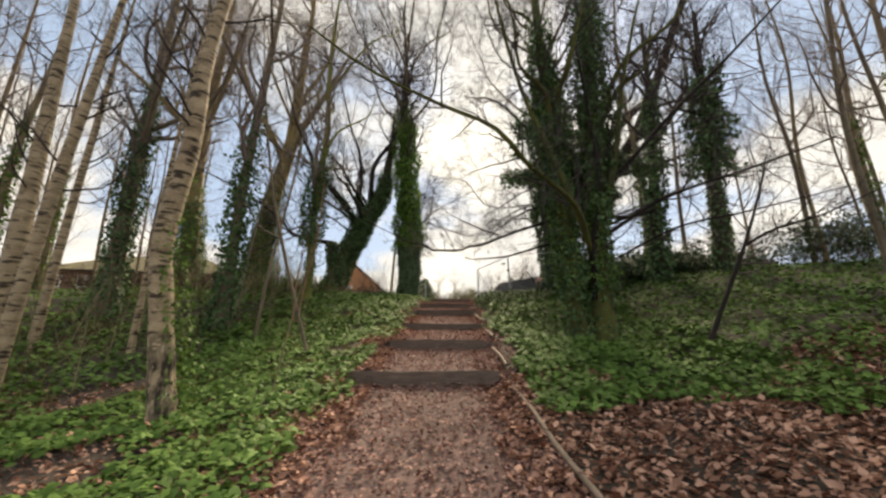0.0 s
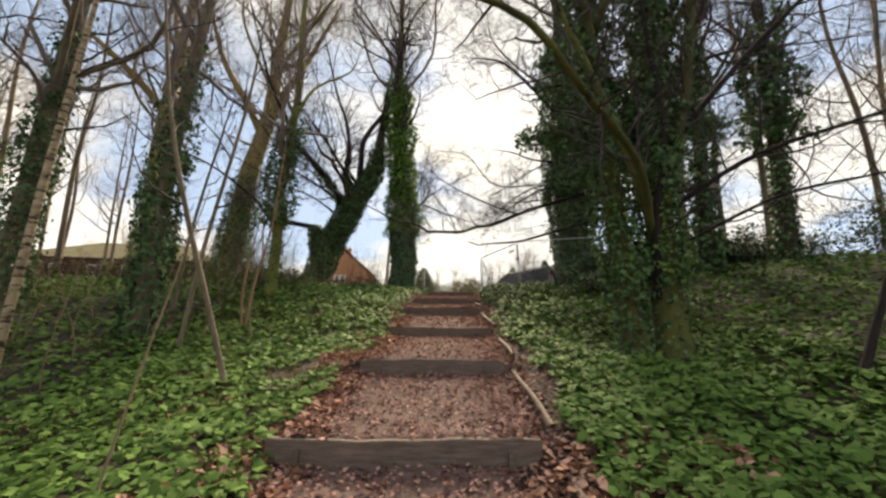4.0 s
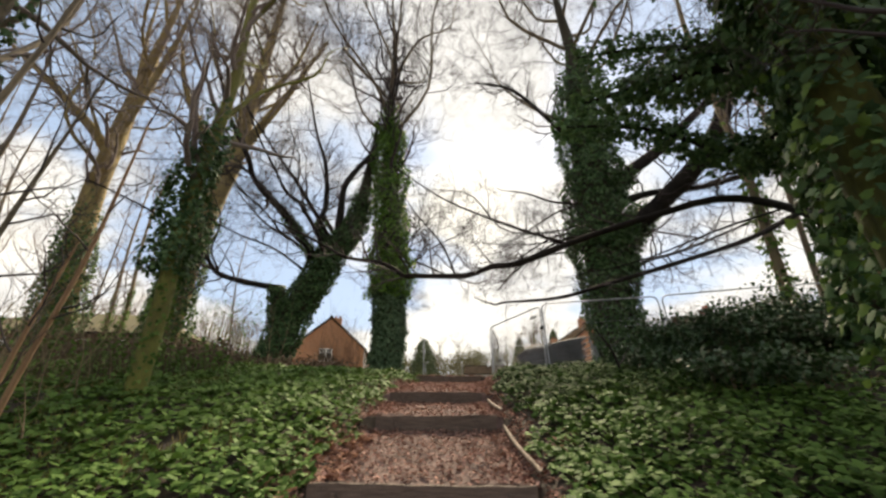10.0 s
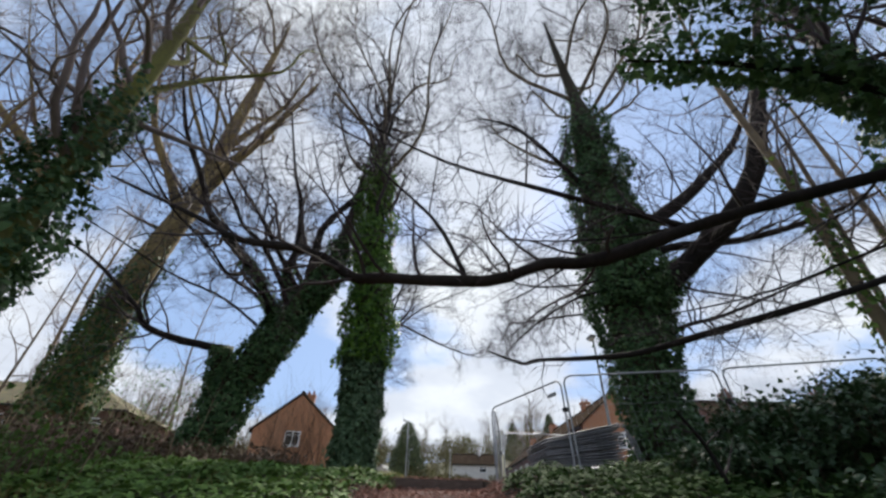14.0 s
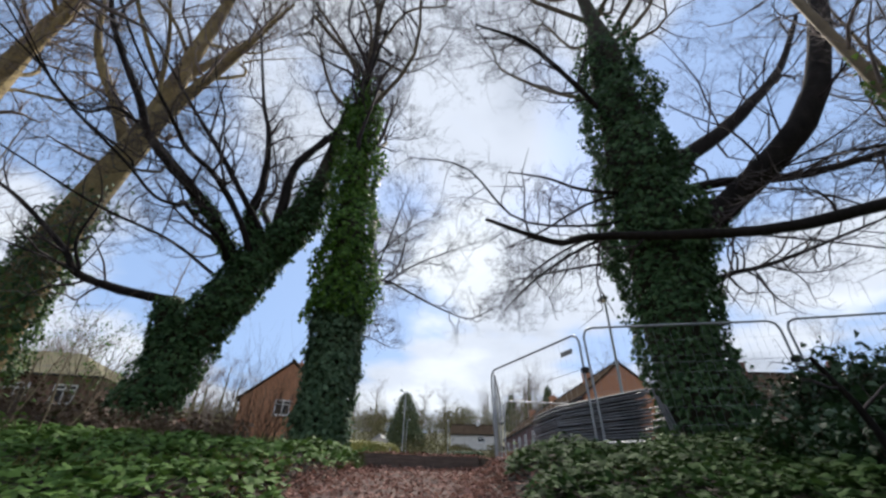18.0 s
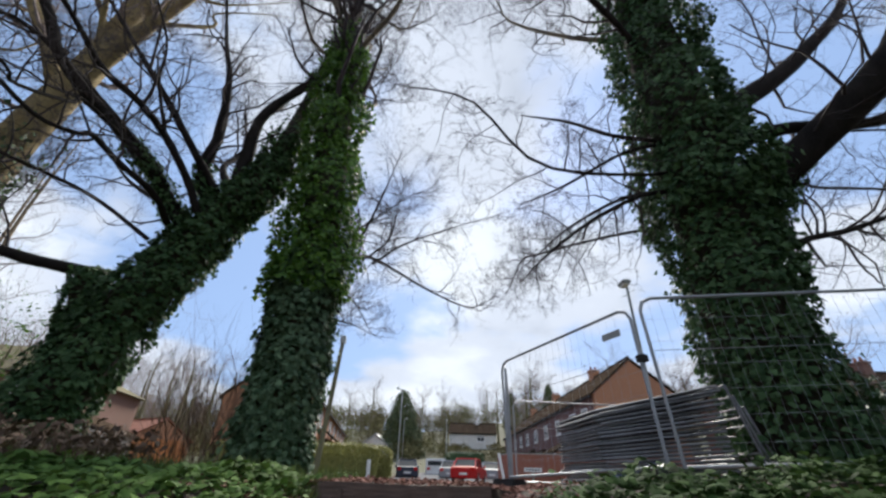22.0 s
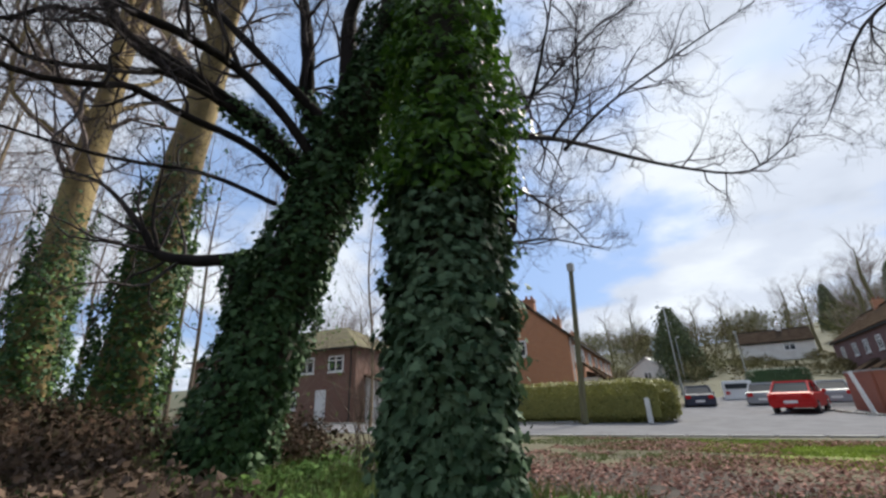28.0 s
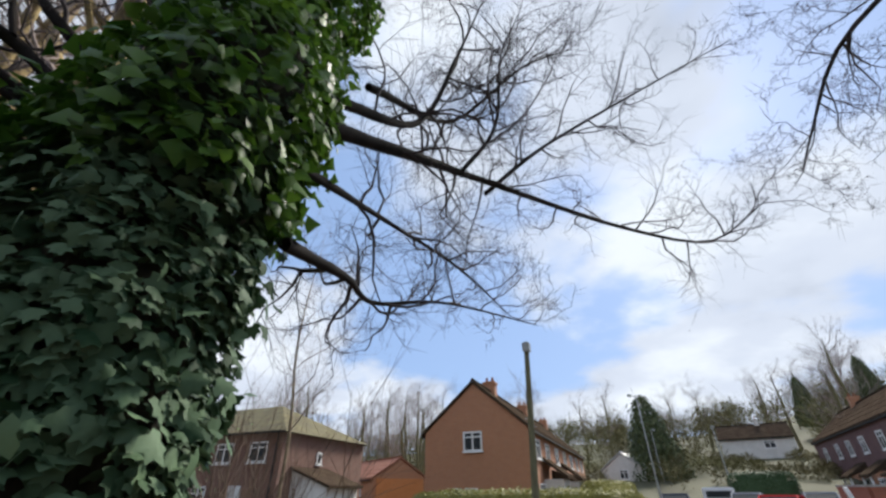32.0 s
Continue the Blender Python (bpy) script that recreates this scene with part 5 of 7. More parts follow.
ivy_patch(36000, (-5.2, 1.5), (-0.6, 19.5), 0.085, LEAF_MID, left_mask, "ground_ivy", "carpet of green ivy leaves on the bank")
ivy_patch(22500, (0.6, 4.4), (5.0, 13.2), 0.085, LEAF_MID, right_mask, "ground_ivy", "carpet of green ivy leaves on the bank")
ivy_patch(18000, (0.6, 12.8), (5.0, 18.2), 0.07, LEAF_MID, right_mask, "ground_ivy", "darker ivy leaves on the upper right bank", 0.26, M_IVY_DARKER, fade=(0, 0, 0, 0.7))
ivy_patch(34000, (-16, 1.0), (-4.8, 26), 0.12, LEAF_PLAIN, left_mask, "ground_ivy", "thinner ivy and bramble leaves under the trees", 0.22, fade=(5, 1, 0, 4))
ivy_patch(16000, (4.6, 4.6), (15, 13.4), 0.105, LEAF_PLAIN, right_mask, "ground_ivy", "thinner ivy and bramble leaves under the trees", 0.2, fade=(0, 0.8, 5, 0.8))
ivy_patch(13000, (4.6, 12.4), (16, 19.5), 0.105, LEAF_PLAIN, right_mask, "ground_ivy", "darker ivy and bramble leaves under the trees", 0.26, M_IVY_DARKER, fade=(0, 0.8, 5, 2))
ivy_patch(9000, (-5.5, 18.5), (-0.7, 22.0), 0.08, LEAF_PLAIN, lambda x, y: (x < -0.55 - 0.5 * lumps(x, y, 2)) , "ground_ivy", "ivy and rough grass round the tree foot", 0.14)


def litter(n, lo, hi, size, mask, label, fade=(0, 0, 0, 0)):
    x, y = scatter(n, lo, hi)
    keep = mask(x, y) & feather(x, y, lo, hi, fade)
    x, y = x[keep], y[keep]
    k = len(x)
    p = np.stack([x, y, ground_z(x, y) + 0.006 + 0.03 * rg.random(k)], axis=1)
    nor = np.stack([rg.normal(0, 0.4, k), rg.normal(0, 0.4, k), np.ones(k)], axis=1)
    th = rg.uniform(0, 2 * np.pi, k)
    a = Acc()
    leaves(a, p, nor, np.stack([np.cos(th), np.sin(th), np.zeros(k)], axis=1), size * rg.uniform(0.5, 1.3, k), rg, LEAF_FLAKE if size < 0.09 else LEAF_PLAIN, cup=-0.28)
    return tagged(put(a, "leaf_litter", M_RUSSET if size > 0.075 else M_LITTER), label, "leaf litter", kind="stuff")


litter(76000, (-1.6, -2.0), (1.6, 19), 0.046, lambda x, y: (np.abs(x - path_mid(y)) < 1.2) & (rg.random(len(x)) < 0.6 + 0.4 * smooth01(0.35, 1.0, np.abs(x - path_mid(y)) + 0.2 * lumps(x, y, 2.3))), "trodden brown leaves and bark bits on the path")
litter(72000, (0.5, -3), (12, 8.5), 0.088, lambda x, y: (off_path(x, y) > -0.3) & (y < 6.0 + 0.5 * smooth01(4, 6, x) + 0.7 * lumps(x, y, 1.2)), "drift of dead brown leaves beside the path", (0, 3, 4, 0))
litter(13000, (-2.8, 1.0), (-0.8, 12.5), 0.08, lambda x, y: (off_path(x, y) > -0.3) & (off_path(x, y) < 0.55 + 0.35 * lumps(x, y, 1.7)), "russet leaves spilled along the path side")
litter(24000, (-12, -3), (-0.5, 7.5), 0.08, lambda x, y: (off_path(x, y) > -0.2) & (lumps(x, y, 0.9, 7) < 0.35), "dead brown leaves among the ivy", (4, 3, 0, 1))
litter(15000, (-2.2, 5), (2.2, 19), 0.07, lambda x, y: (np.abs(off_path(x, y) - 0.12) < 0.42), "dead leaves gathered along the path's edge")
litter(46000, (-3.5, 18.9), (7.5, 30.5), 0.06, lambda x, y: lumps(x, y, 1.0, 2) + 0.12 * (26 - y) > -0.45, "leaves and mulch on the trodden ground")


# grass by the road
def grass(n, lo, hi, high, mask, label, mat):
    x, y = scatter(n, lo, hi)
    keep = mask(x, y)
    x, y = x[keep], y[keep]
    k = len(x)
    p = np.stack([x, y, ground_z(x, y) - 0.01], axis=1)
    th = rg.uniform(0, 2 * np.pi, k)
    s = np.stack([np.cos(th), np.sin(th), np.zeros(k)], axis=1) * 0.012
    lean = np.stack([rg.normal(0, 0.35, k), rg.normal(0, 0.35, k), np.ones(k)], axis=1)
    h = high * rg.uniform(0.4, 1.2, k)[:, None]
    v = np.stack([p - s, p + s, p + lean * h], axis=1)
    a = Acc()
    a.add(v.reshape(-1, 3), tris=np.arange(3 * k).reshape(-1, 3))
    return tagged(put(a, "grass", mat), label, "grass", kind="stuff")


M_BLADE = material("grass_blade", [(0.04, 0.06, 0.012), (0.09, 0.13, 0.025), (0.17, 0.22, 0.05)], scale=0.8, rough=0.6, bump=0, island=0.5, ramp=(0.1, 0.9), translucent=0.15)
grass(60000, (-8, 22.5), (10, 31), 0.06, lambda x, y: lumps(x, y, 0.9, 5) + 0.12 * (y - 27.0) > 0.0, "short patchy grass on the verge", M_BLADE)
M_MOSSY = material("mossy_grass_blade", [(0.10, 0.15, 0.015), (0.20, 0.30, 0.03), (0.32, 0.42, 0.06)], scale=0.8, rough=0.7, bump=0, island=0.5, ramp=(0.1, 0.9), translucent=0.15)
grass(42000, (-1, 25.0), (5, 31.0), 0.05, lambda x, y: ((x - 1.3) / 2.2) ** 2 + ((y - 28.5) / 2.5) ** 2 < 0.8 + 0.6 * lumps(x, y, 1.3) + 0.3 * lumps(x, y, 4.1), "bright mossy grass patch by the road", M_MOSSY)
grass(9000, (-7, 18.5), (-0.6, 22.5), 0.22, lambda x, y: lumps(x, y, 1.1, 4) > -0.2, "rough grass round the tree foot", M_BLADE)


M_OLIVE = material("dry_olive_grass", [(0.07, 0.065, 0.02), (0.15, 0.135, 0.045), (0.24, 0.20, 0.085)], scale=0.8, rough=0.8, spec=0.05, bump=0, island=0.5, ramp=(0.1, 0.9), translucent=0.15)
grass(26000, (-11, 3.5), (-1.2, 17), 0.13, lambda x, y: (off_path(x, y) > 0.15) & (lumps(x, y, 0.8, 6) + 0.06 * (-x - 3) > 0.15), "dry olive grass among the ivy", M_OLIVE)
grass(9000, (1.6, 6), (9, 17.5), 0.12, lambda x, y: (off_path(x, y) > 0.4) & (lumps(x, y, 0.8, 2) > 0.35), "dry olive grass among the ivy", M_OLIVE)

# thin stems and saplings standing under the trees
und = thing("undergrowth", tuple(on_ground(-8.5, 12.0)), "thin pale saplings and stems under the trees", "undergrowth", kind="stuff")
a = Acc()
for _ in range(105):
    ux, uy = float(rg.uniform(-13, -4.2)), float(rg.uniform(6.5, 18.5))
    grow(a, (ux, uy, float(ground_z(ux, uy)) - 0.05), tuple(rg.normal(0, 0.16, 3) + (0, 0, 1)), float(rg.uniform(0.8, 2.3)), 0.013, 1, rg, (3,), 0.6, 0.12, 0.22)
put(a, "stem_tangle", M_STEM, und, kind="stuff")


# brambles and bushes
def bramble(place, w, d, h, n, label, mat, name="bramble_bush", leaf=0, leaf_mat=None):
    r = np.random.default_rng(int(abs(place[0] * 131 + place[1] * 17)))
    t = thing(name, place, label, "bush")
    a = Acc()
    tops = []
    for _ in range(n):
        s = np.array([r.uniform(-w, w), r.uniform(-d, d), -0.1])
        th = r.uniform(0, 6.28)
        o = np.array([math.cos(th), math.sin(th), 0]) * r.uniform(0.3, 1.1) * h
        k = r.uniform(0.5, 1.1) * h
        pts = curve_pts([s, s + o * 0.35 + (0, 0, k), s + o + (0, 0, k * r.uniform(0.5, 1.0))], 6)
        pts = pts + np.array(place)
        tube(a, pts, np.linspace(0.006, 0.002, 6), 3)
        tops.append(pts[1:])
    put(a, "stem_tangle", mat, t, kind="stuff")
    if leaf:
        p = np.concatenate(tops)
        p = p[r.integers(0, len(p), leaf)] + r.normal(0, 0.07 * h + 0.03, (leaf, 3))
        b = Acc()
        leaves(b, p, r.normal(0, 0.6, (leaf, 3)) + (0, 0, 0.8), r.normal(0, 1, (leaf, 3)), 0.085 * r.uniform(0.6, 1.3, leaf), r, LEAF_PLAIN)
        put(b, "foliage", leaf_mat or M_IVY_GROUND, t, kind="stuff")
    return t


for x, y, w, d, h, n, lf in [(-4.4, 18.9, 1.6, 1.0, 0.42, 420, 1100), (-7.2, 18.6, 1.8, 1.4, 0.55, 420, 1300), (-6.0, 16.2, 1.5, 1.4, 0.6, 200, 700), (-8.9, 13.0, 1.8, 1.8, 0.45, 160, 700), (-6.6, 14.6, 1.3, 1.0, 0.9, 160, 650), (-11.5, 10.0, 2.0, 1.8, 0.4, 120, 500)]:
    bramble(tuple(on_ground(x, y)), w, d, h, n, "tangled dead brown bramble thicket", M_BRAMBLE, leaf=lf, leaf_mat=M_BRAMBLE if lf > 1000 else None)
for x, y, w, d, h, n, lf in [(-8.0, 20.0, 1.6, 0.9, 0.95, 420, 500), (-10.6, 19.2, 1.8, 1.0, 1.1, 420, 500), (-6.9, 22.6, 1.2, 0.7, 0.7, 260, 400), (-8.4, 23.2, 1.2, 0.8, 0.9, 260, 350), (-14.6, 18.4, 2.4, 1.6, 0.8, 420, 700), (-21.0, 18.0, 2.6, 2.0, 1.7, 380, 600), (-25.0, 20.0, 3.0, 2.2, 1.9, 380, 600), (-12.5, 24.5, 2.0, 1.2, 0.7, 320, 500), (-22, 15, 3.0, 2.0, 1.8, 340, 500), (-30, 23, 3.2, 2.4, 2.0, 340, 500)]:
    bramble(tuple(on_ground(x, y)), w, d, h, n, "tangled dark bramble thicket under the trees", M_BRAMBLE, leaf=lf * 5, leaf_mat=M_BRAMBLE_LEAF)
for x, y, w, d, h, n, lf in [(9.9, 20.2, 1.2, 0.9, 1.7, 200, 12000), (6.6, 15.3, 1.4, 1.0, 0.8, 200, 9000), (9.2, 16.9, 1.6, 1.0, 1.3, 220, 13000), (4.6, 13.0, 0.8, 0.8, 0.5, 90, 2500), (4.9, 15.6, 1.1, 0.9, 0.5, 120, 4500), (6.3, 16.9, 1.2, 0.7, 0.85, 140, 7000), (13.4, 12.8, 1.7, 1.0, 1.5, 160, 7000), (11.2, 16.0, 1.6, 1.2, 1.2, 160, 7000)]:
    bramble(tuple(on_ground(x, y)), w, d, h, n, "dark leafy evergreen bush on the bank", M_BRAMBLE, "evergreen_bush", lf, M_HEDGE_DARK)
# twiggy shrub between the leaning tree and the ivy column
shr = thing("bare_shrub", (-4.0, 23.2, 3.85), "bare pale twiggy shrub behind the trees", "bush")
a = Acc()
for _ in range(60):
    th = rg.uniform(0, 6.28)
    grow(a, (-4.0 + max(-1.3, min(0.7, float(rg.normal(0, 0.6)))), 23.2 + float(rg.normal(0, 0.4)), 3.7), (math.cos(th) * 0.35, math.sin(th) * 0.4, 1), rg.uniform(1.4, 2.9), 0.012, 1, rg, (4,), 0.6, 0.1, 0.25)
put(a, "stem_tangle", M_BRAMBLE, shr, kind="stuff")
holly = thing("evergreen_shrub", tuple(on_ground(-9.8, 24.0)), "patchy light green shrub among the trees", "bush")
a = Acc()
gz = float(ground_z(-9.8, 24.0))
for _ in range(14):
    grow(a, (-9.8 + float(rg.normal(0, 0.3)), 24.0, gz - 0.1), tuple(rg.normal(0, 0.3, 3) + (0, 0, 1)), 3.2, 0.03, 2, rg, (4, 5), 0.7, 0.1, 0.2)
tips = np.concatenate([np.array(pp)[:, -1] for pp, _ in a.wait.values()])
p = tips[rg.integers(0, len(tips), 1400)] + rg.normal(0, 0.03, (1400, 3))
b = Acc()
leaves(b, p, rg.normal(0, 1, (1400, 3)) + (0, 0, 0.5), rg.normal(0, 1, (1400, 3)), 0.06 * rg.uniform(0.6, 1.2, 1400), rg, LEAF_PLAIN)
put(b, "foliage", M_IVY_TOP, holly, kind="stuff")
put(a, "stem_tangle", M_BARK, holly, kind="stuff")


# single ivy leaves on the column, where the path comes closest
LEAF_MESHES = []
for k in range(3):
    a = Acc()
    leaves(a, [(0, 0, 0)], [(0, 0, 1)], [(0, -1, 0)], 1.0, np.random.default_rng(k), LEAF_FINE, 0.14 + 0.06 * k)
    LEAF_MESHES.append(a.mesh("ivy_leaf", M_IVY_COLUMN))
rl_ = random.Random(77)
for i in range(300):
    z = rl_.uniform(4.2, 7.2)
    f = min(1.0, max(0.0, (z - 4.0) / 5.0))
    cx_, cy_ = -1.88 - 0.1 * f, 20.8 + 0.2 * f
    th = radians(rl_.uniform(-125, 10))
    ox, oy = math.cos(th), math.sin(th)
    r = 0.58 + rl_.uniform(-0.03, 0.06)
    nor = Vector((ox + rl_.gauss(0, 0.35), oy + rl_.gauss(0, 0.35), 0.35 + rl_.gauss(0, 0.3))).normalized()
    q = nor.to_track_quat("Z", "Y") @ Euler((0, 0, rl_.gauss(0, 0.6))).to_quaternion()
    lf = new("ivy_leaf", LEAF_MESHES[i % 3])
    lf.parent = tc
    s_ = rl_.uniform(0.06, 0.10)
    lf.matrix_basis = Matrix.LocRotScale(Vector((cx_ + ox * r, cy_ + oy * r, z)) - tc.location, q, (s_, s_, s_))


# ---- road, pavement, verge ----
def sheet(name, pts, z, mat, label, category, lift=0.0):
    bm = bmesh.new()
    f = bm.faces.new([bm.verts.new((x, y, 0)) for x, y in pts])
    bmesh.ops.triangulate(bm, faces=[f])
    bmesh.ops.subdivide_edges(bm, edges=bm.edges[:], cuts=10, use_grid_fill=True)
    for v in bm.verts:
        v.co.z = float(ground_z(v.co.x, v.co.y)) + lift
    me = bpy.data.meshes.new(name)
    bm.to_mesh(me)
    bm.free()
    me.materials.append(mat)
    return tagged(new(name, me), label, category, kind="structure")


sheet("road", [(-70, 31.2), (-6, 31.0), (4, 32.2), (70, 33.5), (70, 40.5), (5.0, 40.8), (4.2, 46), (5.5, 66), (1.8, 66), (-2.6, 47), (-4.2, 38.5), (-6.5, 36.4), (-70, 36.4)], 0, M_ASPHALT, "grey asphalt residential road and junction", "road", 0.03)


def kerb_line(pts, lift=0.04):
    for (x0, y0), (x1, y1) in zip(pts[:-1], pts[1:]):
        n = max(1, int(math.hypot(x1 - x0, y1 - y0) / 0.92))
        ang = math.atan2(y1 - y0, x1 - x0)
        for i in range(n):
            t = (i + 0.5) / n
            x, y = x0 + (x1 - x0) * t, y0 + (y1 - y0) * t
            k = new("kerb_stone", KERB)
            k.parent = kerb_root
            k.matrix_basis = pose(x, y, float(ground_z(x, y)) + lift, 0, 0, math.degrees(ang))


bm = boxes(((-0.45, -0.07, -0.1), (0.45, 0.07, 0.08)), bevel=0.012)
KERB = bpy.data.meshes.new("kerb_stone")
bm.to_mesh(KERB)
bm.free()
KERB.materials.append(M_KERB)
kerb_root = thing("kerb", (0, 0, 0), "pale concrete kerb stones along the road", "kerb", kind="structure")
kerb_line([(-30, 36.45), (-6.5, 36.45), (-4.3, 38.5), (-2.7, 47)])
kerb_line([(4.2, 46), (5.0, 40.9), (26, 40.6)])
kerb_line([(-14, 30.95), (-6, 30.9), (4, 32.1), (14, 32.5)], -0.03)

# ---- houses ----


def window(parent, x, z, w, h, y=0.0, face=(0, -1), cols=2, transom=True, depth=0.06):
    """A white casement on a wall: face is the wall's outward way in the house's own space."""
    fx, fy = face
    tx, ty = -fy, fx

    def b(lo_u, lo_z, hi_u, hi_z, d0, d1):
        xs = sorted([x * (1 if fx == 0 else 1) + tx * lo_u + fx * d0, x + tx * hi_u + fx * d1])
        ys = sorted([y + ty * lo_u + fy * d0, y + ty * hi_u + fy * d1])
        return ((xs[0], ys[0], z + lo_z), (xs[1], ys[1], z + hi_z))

    t = 0.095
    items = [b(-w / 2, 0, -w / 2 + t, h, -0.03, depth), b(w / 2 - t, 0, w / 2, h, -0.03, depth), b(-w / 2 + t, 0, w / 2 - t, t, -0.03, depth), b(-w / 2 + t, h - t, w / 2 - t, h, -0.03, depth)]
    for c in range(1, cols):
        u = -w / 2 + w * c / cols
        items.append(b(u - t / 2, t, u + t / 2, h - t, -0.03, depth - 0.01))
    if transom:
        items.append(b(-w / 2 + t, h * 0.68, w / 2 - t, h * 0.68 + t * 0.8, -0.03, depth - 0.015))
    f = part("window", boxes(b(-w / 2 + t, t, w / 2 - t, h - t, -0.02, 0.02)), M_GLASS, parent, "white-framed casement window")
    for it in items:
        part("frame_bar", boxes(it), M_WHITE, f, "white frame")
    part("sill", boxes(b(-w / 2 - 0.05, -0.07, w / 2 + 0.05, 0.0, 0.0, depth + 0.06)), M_WHITE, f, "white sill")


def prism(profile, y0, y1):
    """A block whose outline, in x and z, runs from y0 to y1."""
    bm = bmesh.new()
    a = [bm.verts.new((x, y0, z)) for x, z in profile]
    c = [bm.verts.new((x, y1, z)) for x, z in profile]
    n = len(profile)
    bm.faces.new(a)
    bm.faces.new(c[::-1])
    for i in range(n):
        bm.faces.new([a[i], c[i], c[(i + 1) % n], a[(i + 1) % n]])
    bmesh.ops.recalc_face_normals(bm, faces=bm.faces)
    return bm


def roof_slabs(parent, w, y0, y1, eave, ridge, mat, over=0.25, thick=0.14):
    k = (ridge - eave) / (w / 2)
    for s in (-1, 1):
        prof = [(0, ridge + 0.06), (s * (w / 2 + over), eave - k * over + 0.06), (s * (w / 2 + over), eave - k * over + 0.06 + thick), (0, ridge + 0.06 + thick * 1.2)]
        part("roof", prism(prof, y0 - 0.12, y1 + 0.12), mat, parent, "tiled pitched roof slope")
        # courses of tiles as shallow steps
        n = int((w / 2 + over) / 0.6)
        bm = bmesh.new()
        for i in range(n):
            x = s * (w / 2 + over) * (1 - (i + 0.02) / n)
            z = eave - k * over + 0.06 + thick + (ridge - eave + k * over) * i / n
            box(bm, (min(x, x - s * 0.08), y0 - 0.12, z - 0.02), (max(x, x - s * 0.08), y1 + 0.12, z + 0.05))
        part("tile_course", bm, mat, parent)
    part("ridge_tiles", boxes(((-0.12, y0 - 0.12, ridge + 0.14), (0.12, y1 + 0.12, ridge + 0.32)), bevel=0.05), mat, parent)
    for s in (-1, 1):
        part("gutter", boxes(((s * (w / 2 + over) - 0.06, y0, eave - k * over - 0.05), (s * (w / 2 + over) + 0.06, y1, eave - k * over + 0.06)), bevel=0.02), M_WHITE if w < 5 else M_RUBBER, parent)


def chimney(parent, x, y, z, mat):
    c = part("chimney", boxes(((x - 0.4, y - 0.3, z - 1.4), (x + 0.4, y + 0.3, z + 0.9)), ((x - 0.46, y - 0.36, z + 0.72), (x + 0.46, y + 0.36, z + 0.86))), mat, parent)
    for dx in (-0.2, 0.2):
        part("chimney_pot", rod(bmesh.new(), (x + dx, y, z + 0.85), (x + dx, y, z + 1.2), 0.1, 8, 0.09), M_TILE_RED, c)


def gable_house(place, turn, w, ln, eave, ridge, wall, roof, label, stacks=(0.5,)):
    h = thing("house", place, label, "house", "houses", turn=radians(turn))
    part("wall", prism([(-w / 2, -0.6), (w / 2, -0.6), (w / 2, eave), (0, ridge), (-w / 2, eave)], 0, ln), wall, h, "brick walls with a plain gable end")
    roof_slabs(h, w, 0, ln, eave, ridge, roof)
    for s in stacks:
        chimney(h, 0, ln * s, ridge, wall)
    return h


def door(parent, x, y, face, mat=None, w=0.9, h=2.05):
    fx, fy = face
    tx, ty = -fy, fx
    xs = sorted([x - abs(tx) * w / 2 - abs(fx) * 0.03, x + abs(tx) * w / 2 + abs(fx) * 0.05])
    ys = sorted([y - abs(ty) * w / 2 - abs(fy) * 0.03, y + abs(ty) * w / 2 + abs(fy) * 0.05])
    d = part("door", boxes(((xs[0], ys[0], 0.1), (xs[1], ys[1], h + 0.1)), bevel=0.01), mat or M_WHITE, parent, "white front door")
    hx, hy = x + fx * 0.07 + tx * 0.35, y + fy * 0.07 + ty * 0.35
    part("door_handle", boxes(((hx - 0.03, hy - 0.03, 1.1), (hx + 0.03, hy + 0.03, 1.22))), M_GALV, d)


# brick house with its gable to the junction
h1 = gable_house((-10.58, 43.28, 3.65), 6.9, 6.35, 28, 4.79, 7.46, M_BRICK, M_TILE, "orange-brown brick house with a plain gable end", (0.14, 0.5, 0.86))
window(h1, -0.15, 3.7, 1.15, 1.05)
window(h1, -1.2, 1.0, 0.55, 0.9, cols=1, transom=False)
window(h1, -0.35, 1.0, 0.75, 0.9, cols=1, transom=False)
for y in (2.0, 5.2, 9.0, 13.0, 17.0, 21.0, 25.0):
    window(h1, 3.19, 3.3, 1.3, 1.05, y=y, face=(1, 0))
    window(h1, 3.19, 0.9, 1.5, 1.2, y=y + 0.2, face=(1, 0))
for y in (7.0, 15.0, 23.0):
    door(h1, 3.19, y, (1, 0))
    part("porch", prism([(3.19, 2.3), (4.5, 2.2), (4.5, 2.35), (3.19, 2.9)], y - 1.0, y + 1.0), M_TILE, h1, "brown tiled porch hood")
for y in (2.9, 10.6):
    part("bay", boxes(((3.18, y, -0.4), (4.3, y + 2.6, 2.3))), M_RENDER, h1, "pale rendered projecting bay")
    part("bay_roof", prism([(3.19, 3.3), (4.6, 2.3), (4.6, 2.45), (3.19, 3.5)], y - 0.2, y + 2.8), M_TILE, h1, "sloping brown tiled roof over the bay")
part("downpipe", rod(bmesh.new(), (3.25, 0.25, -0.2), (3.25, 0.25, 4.7), 0.05), M_WHITE, h1)

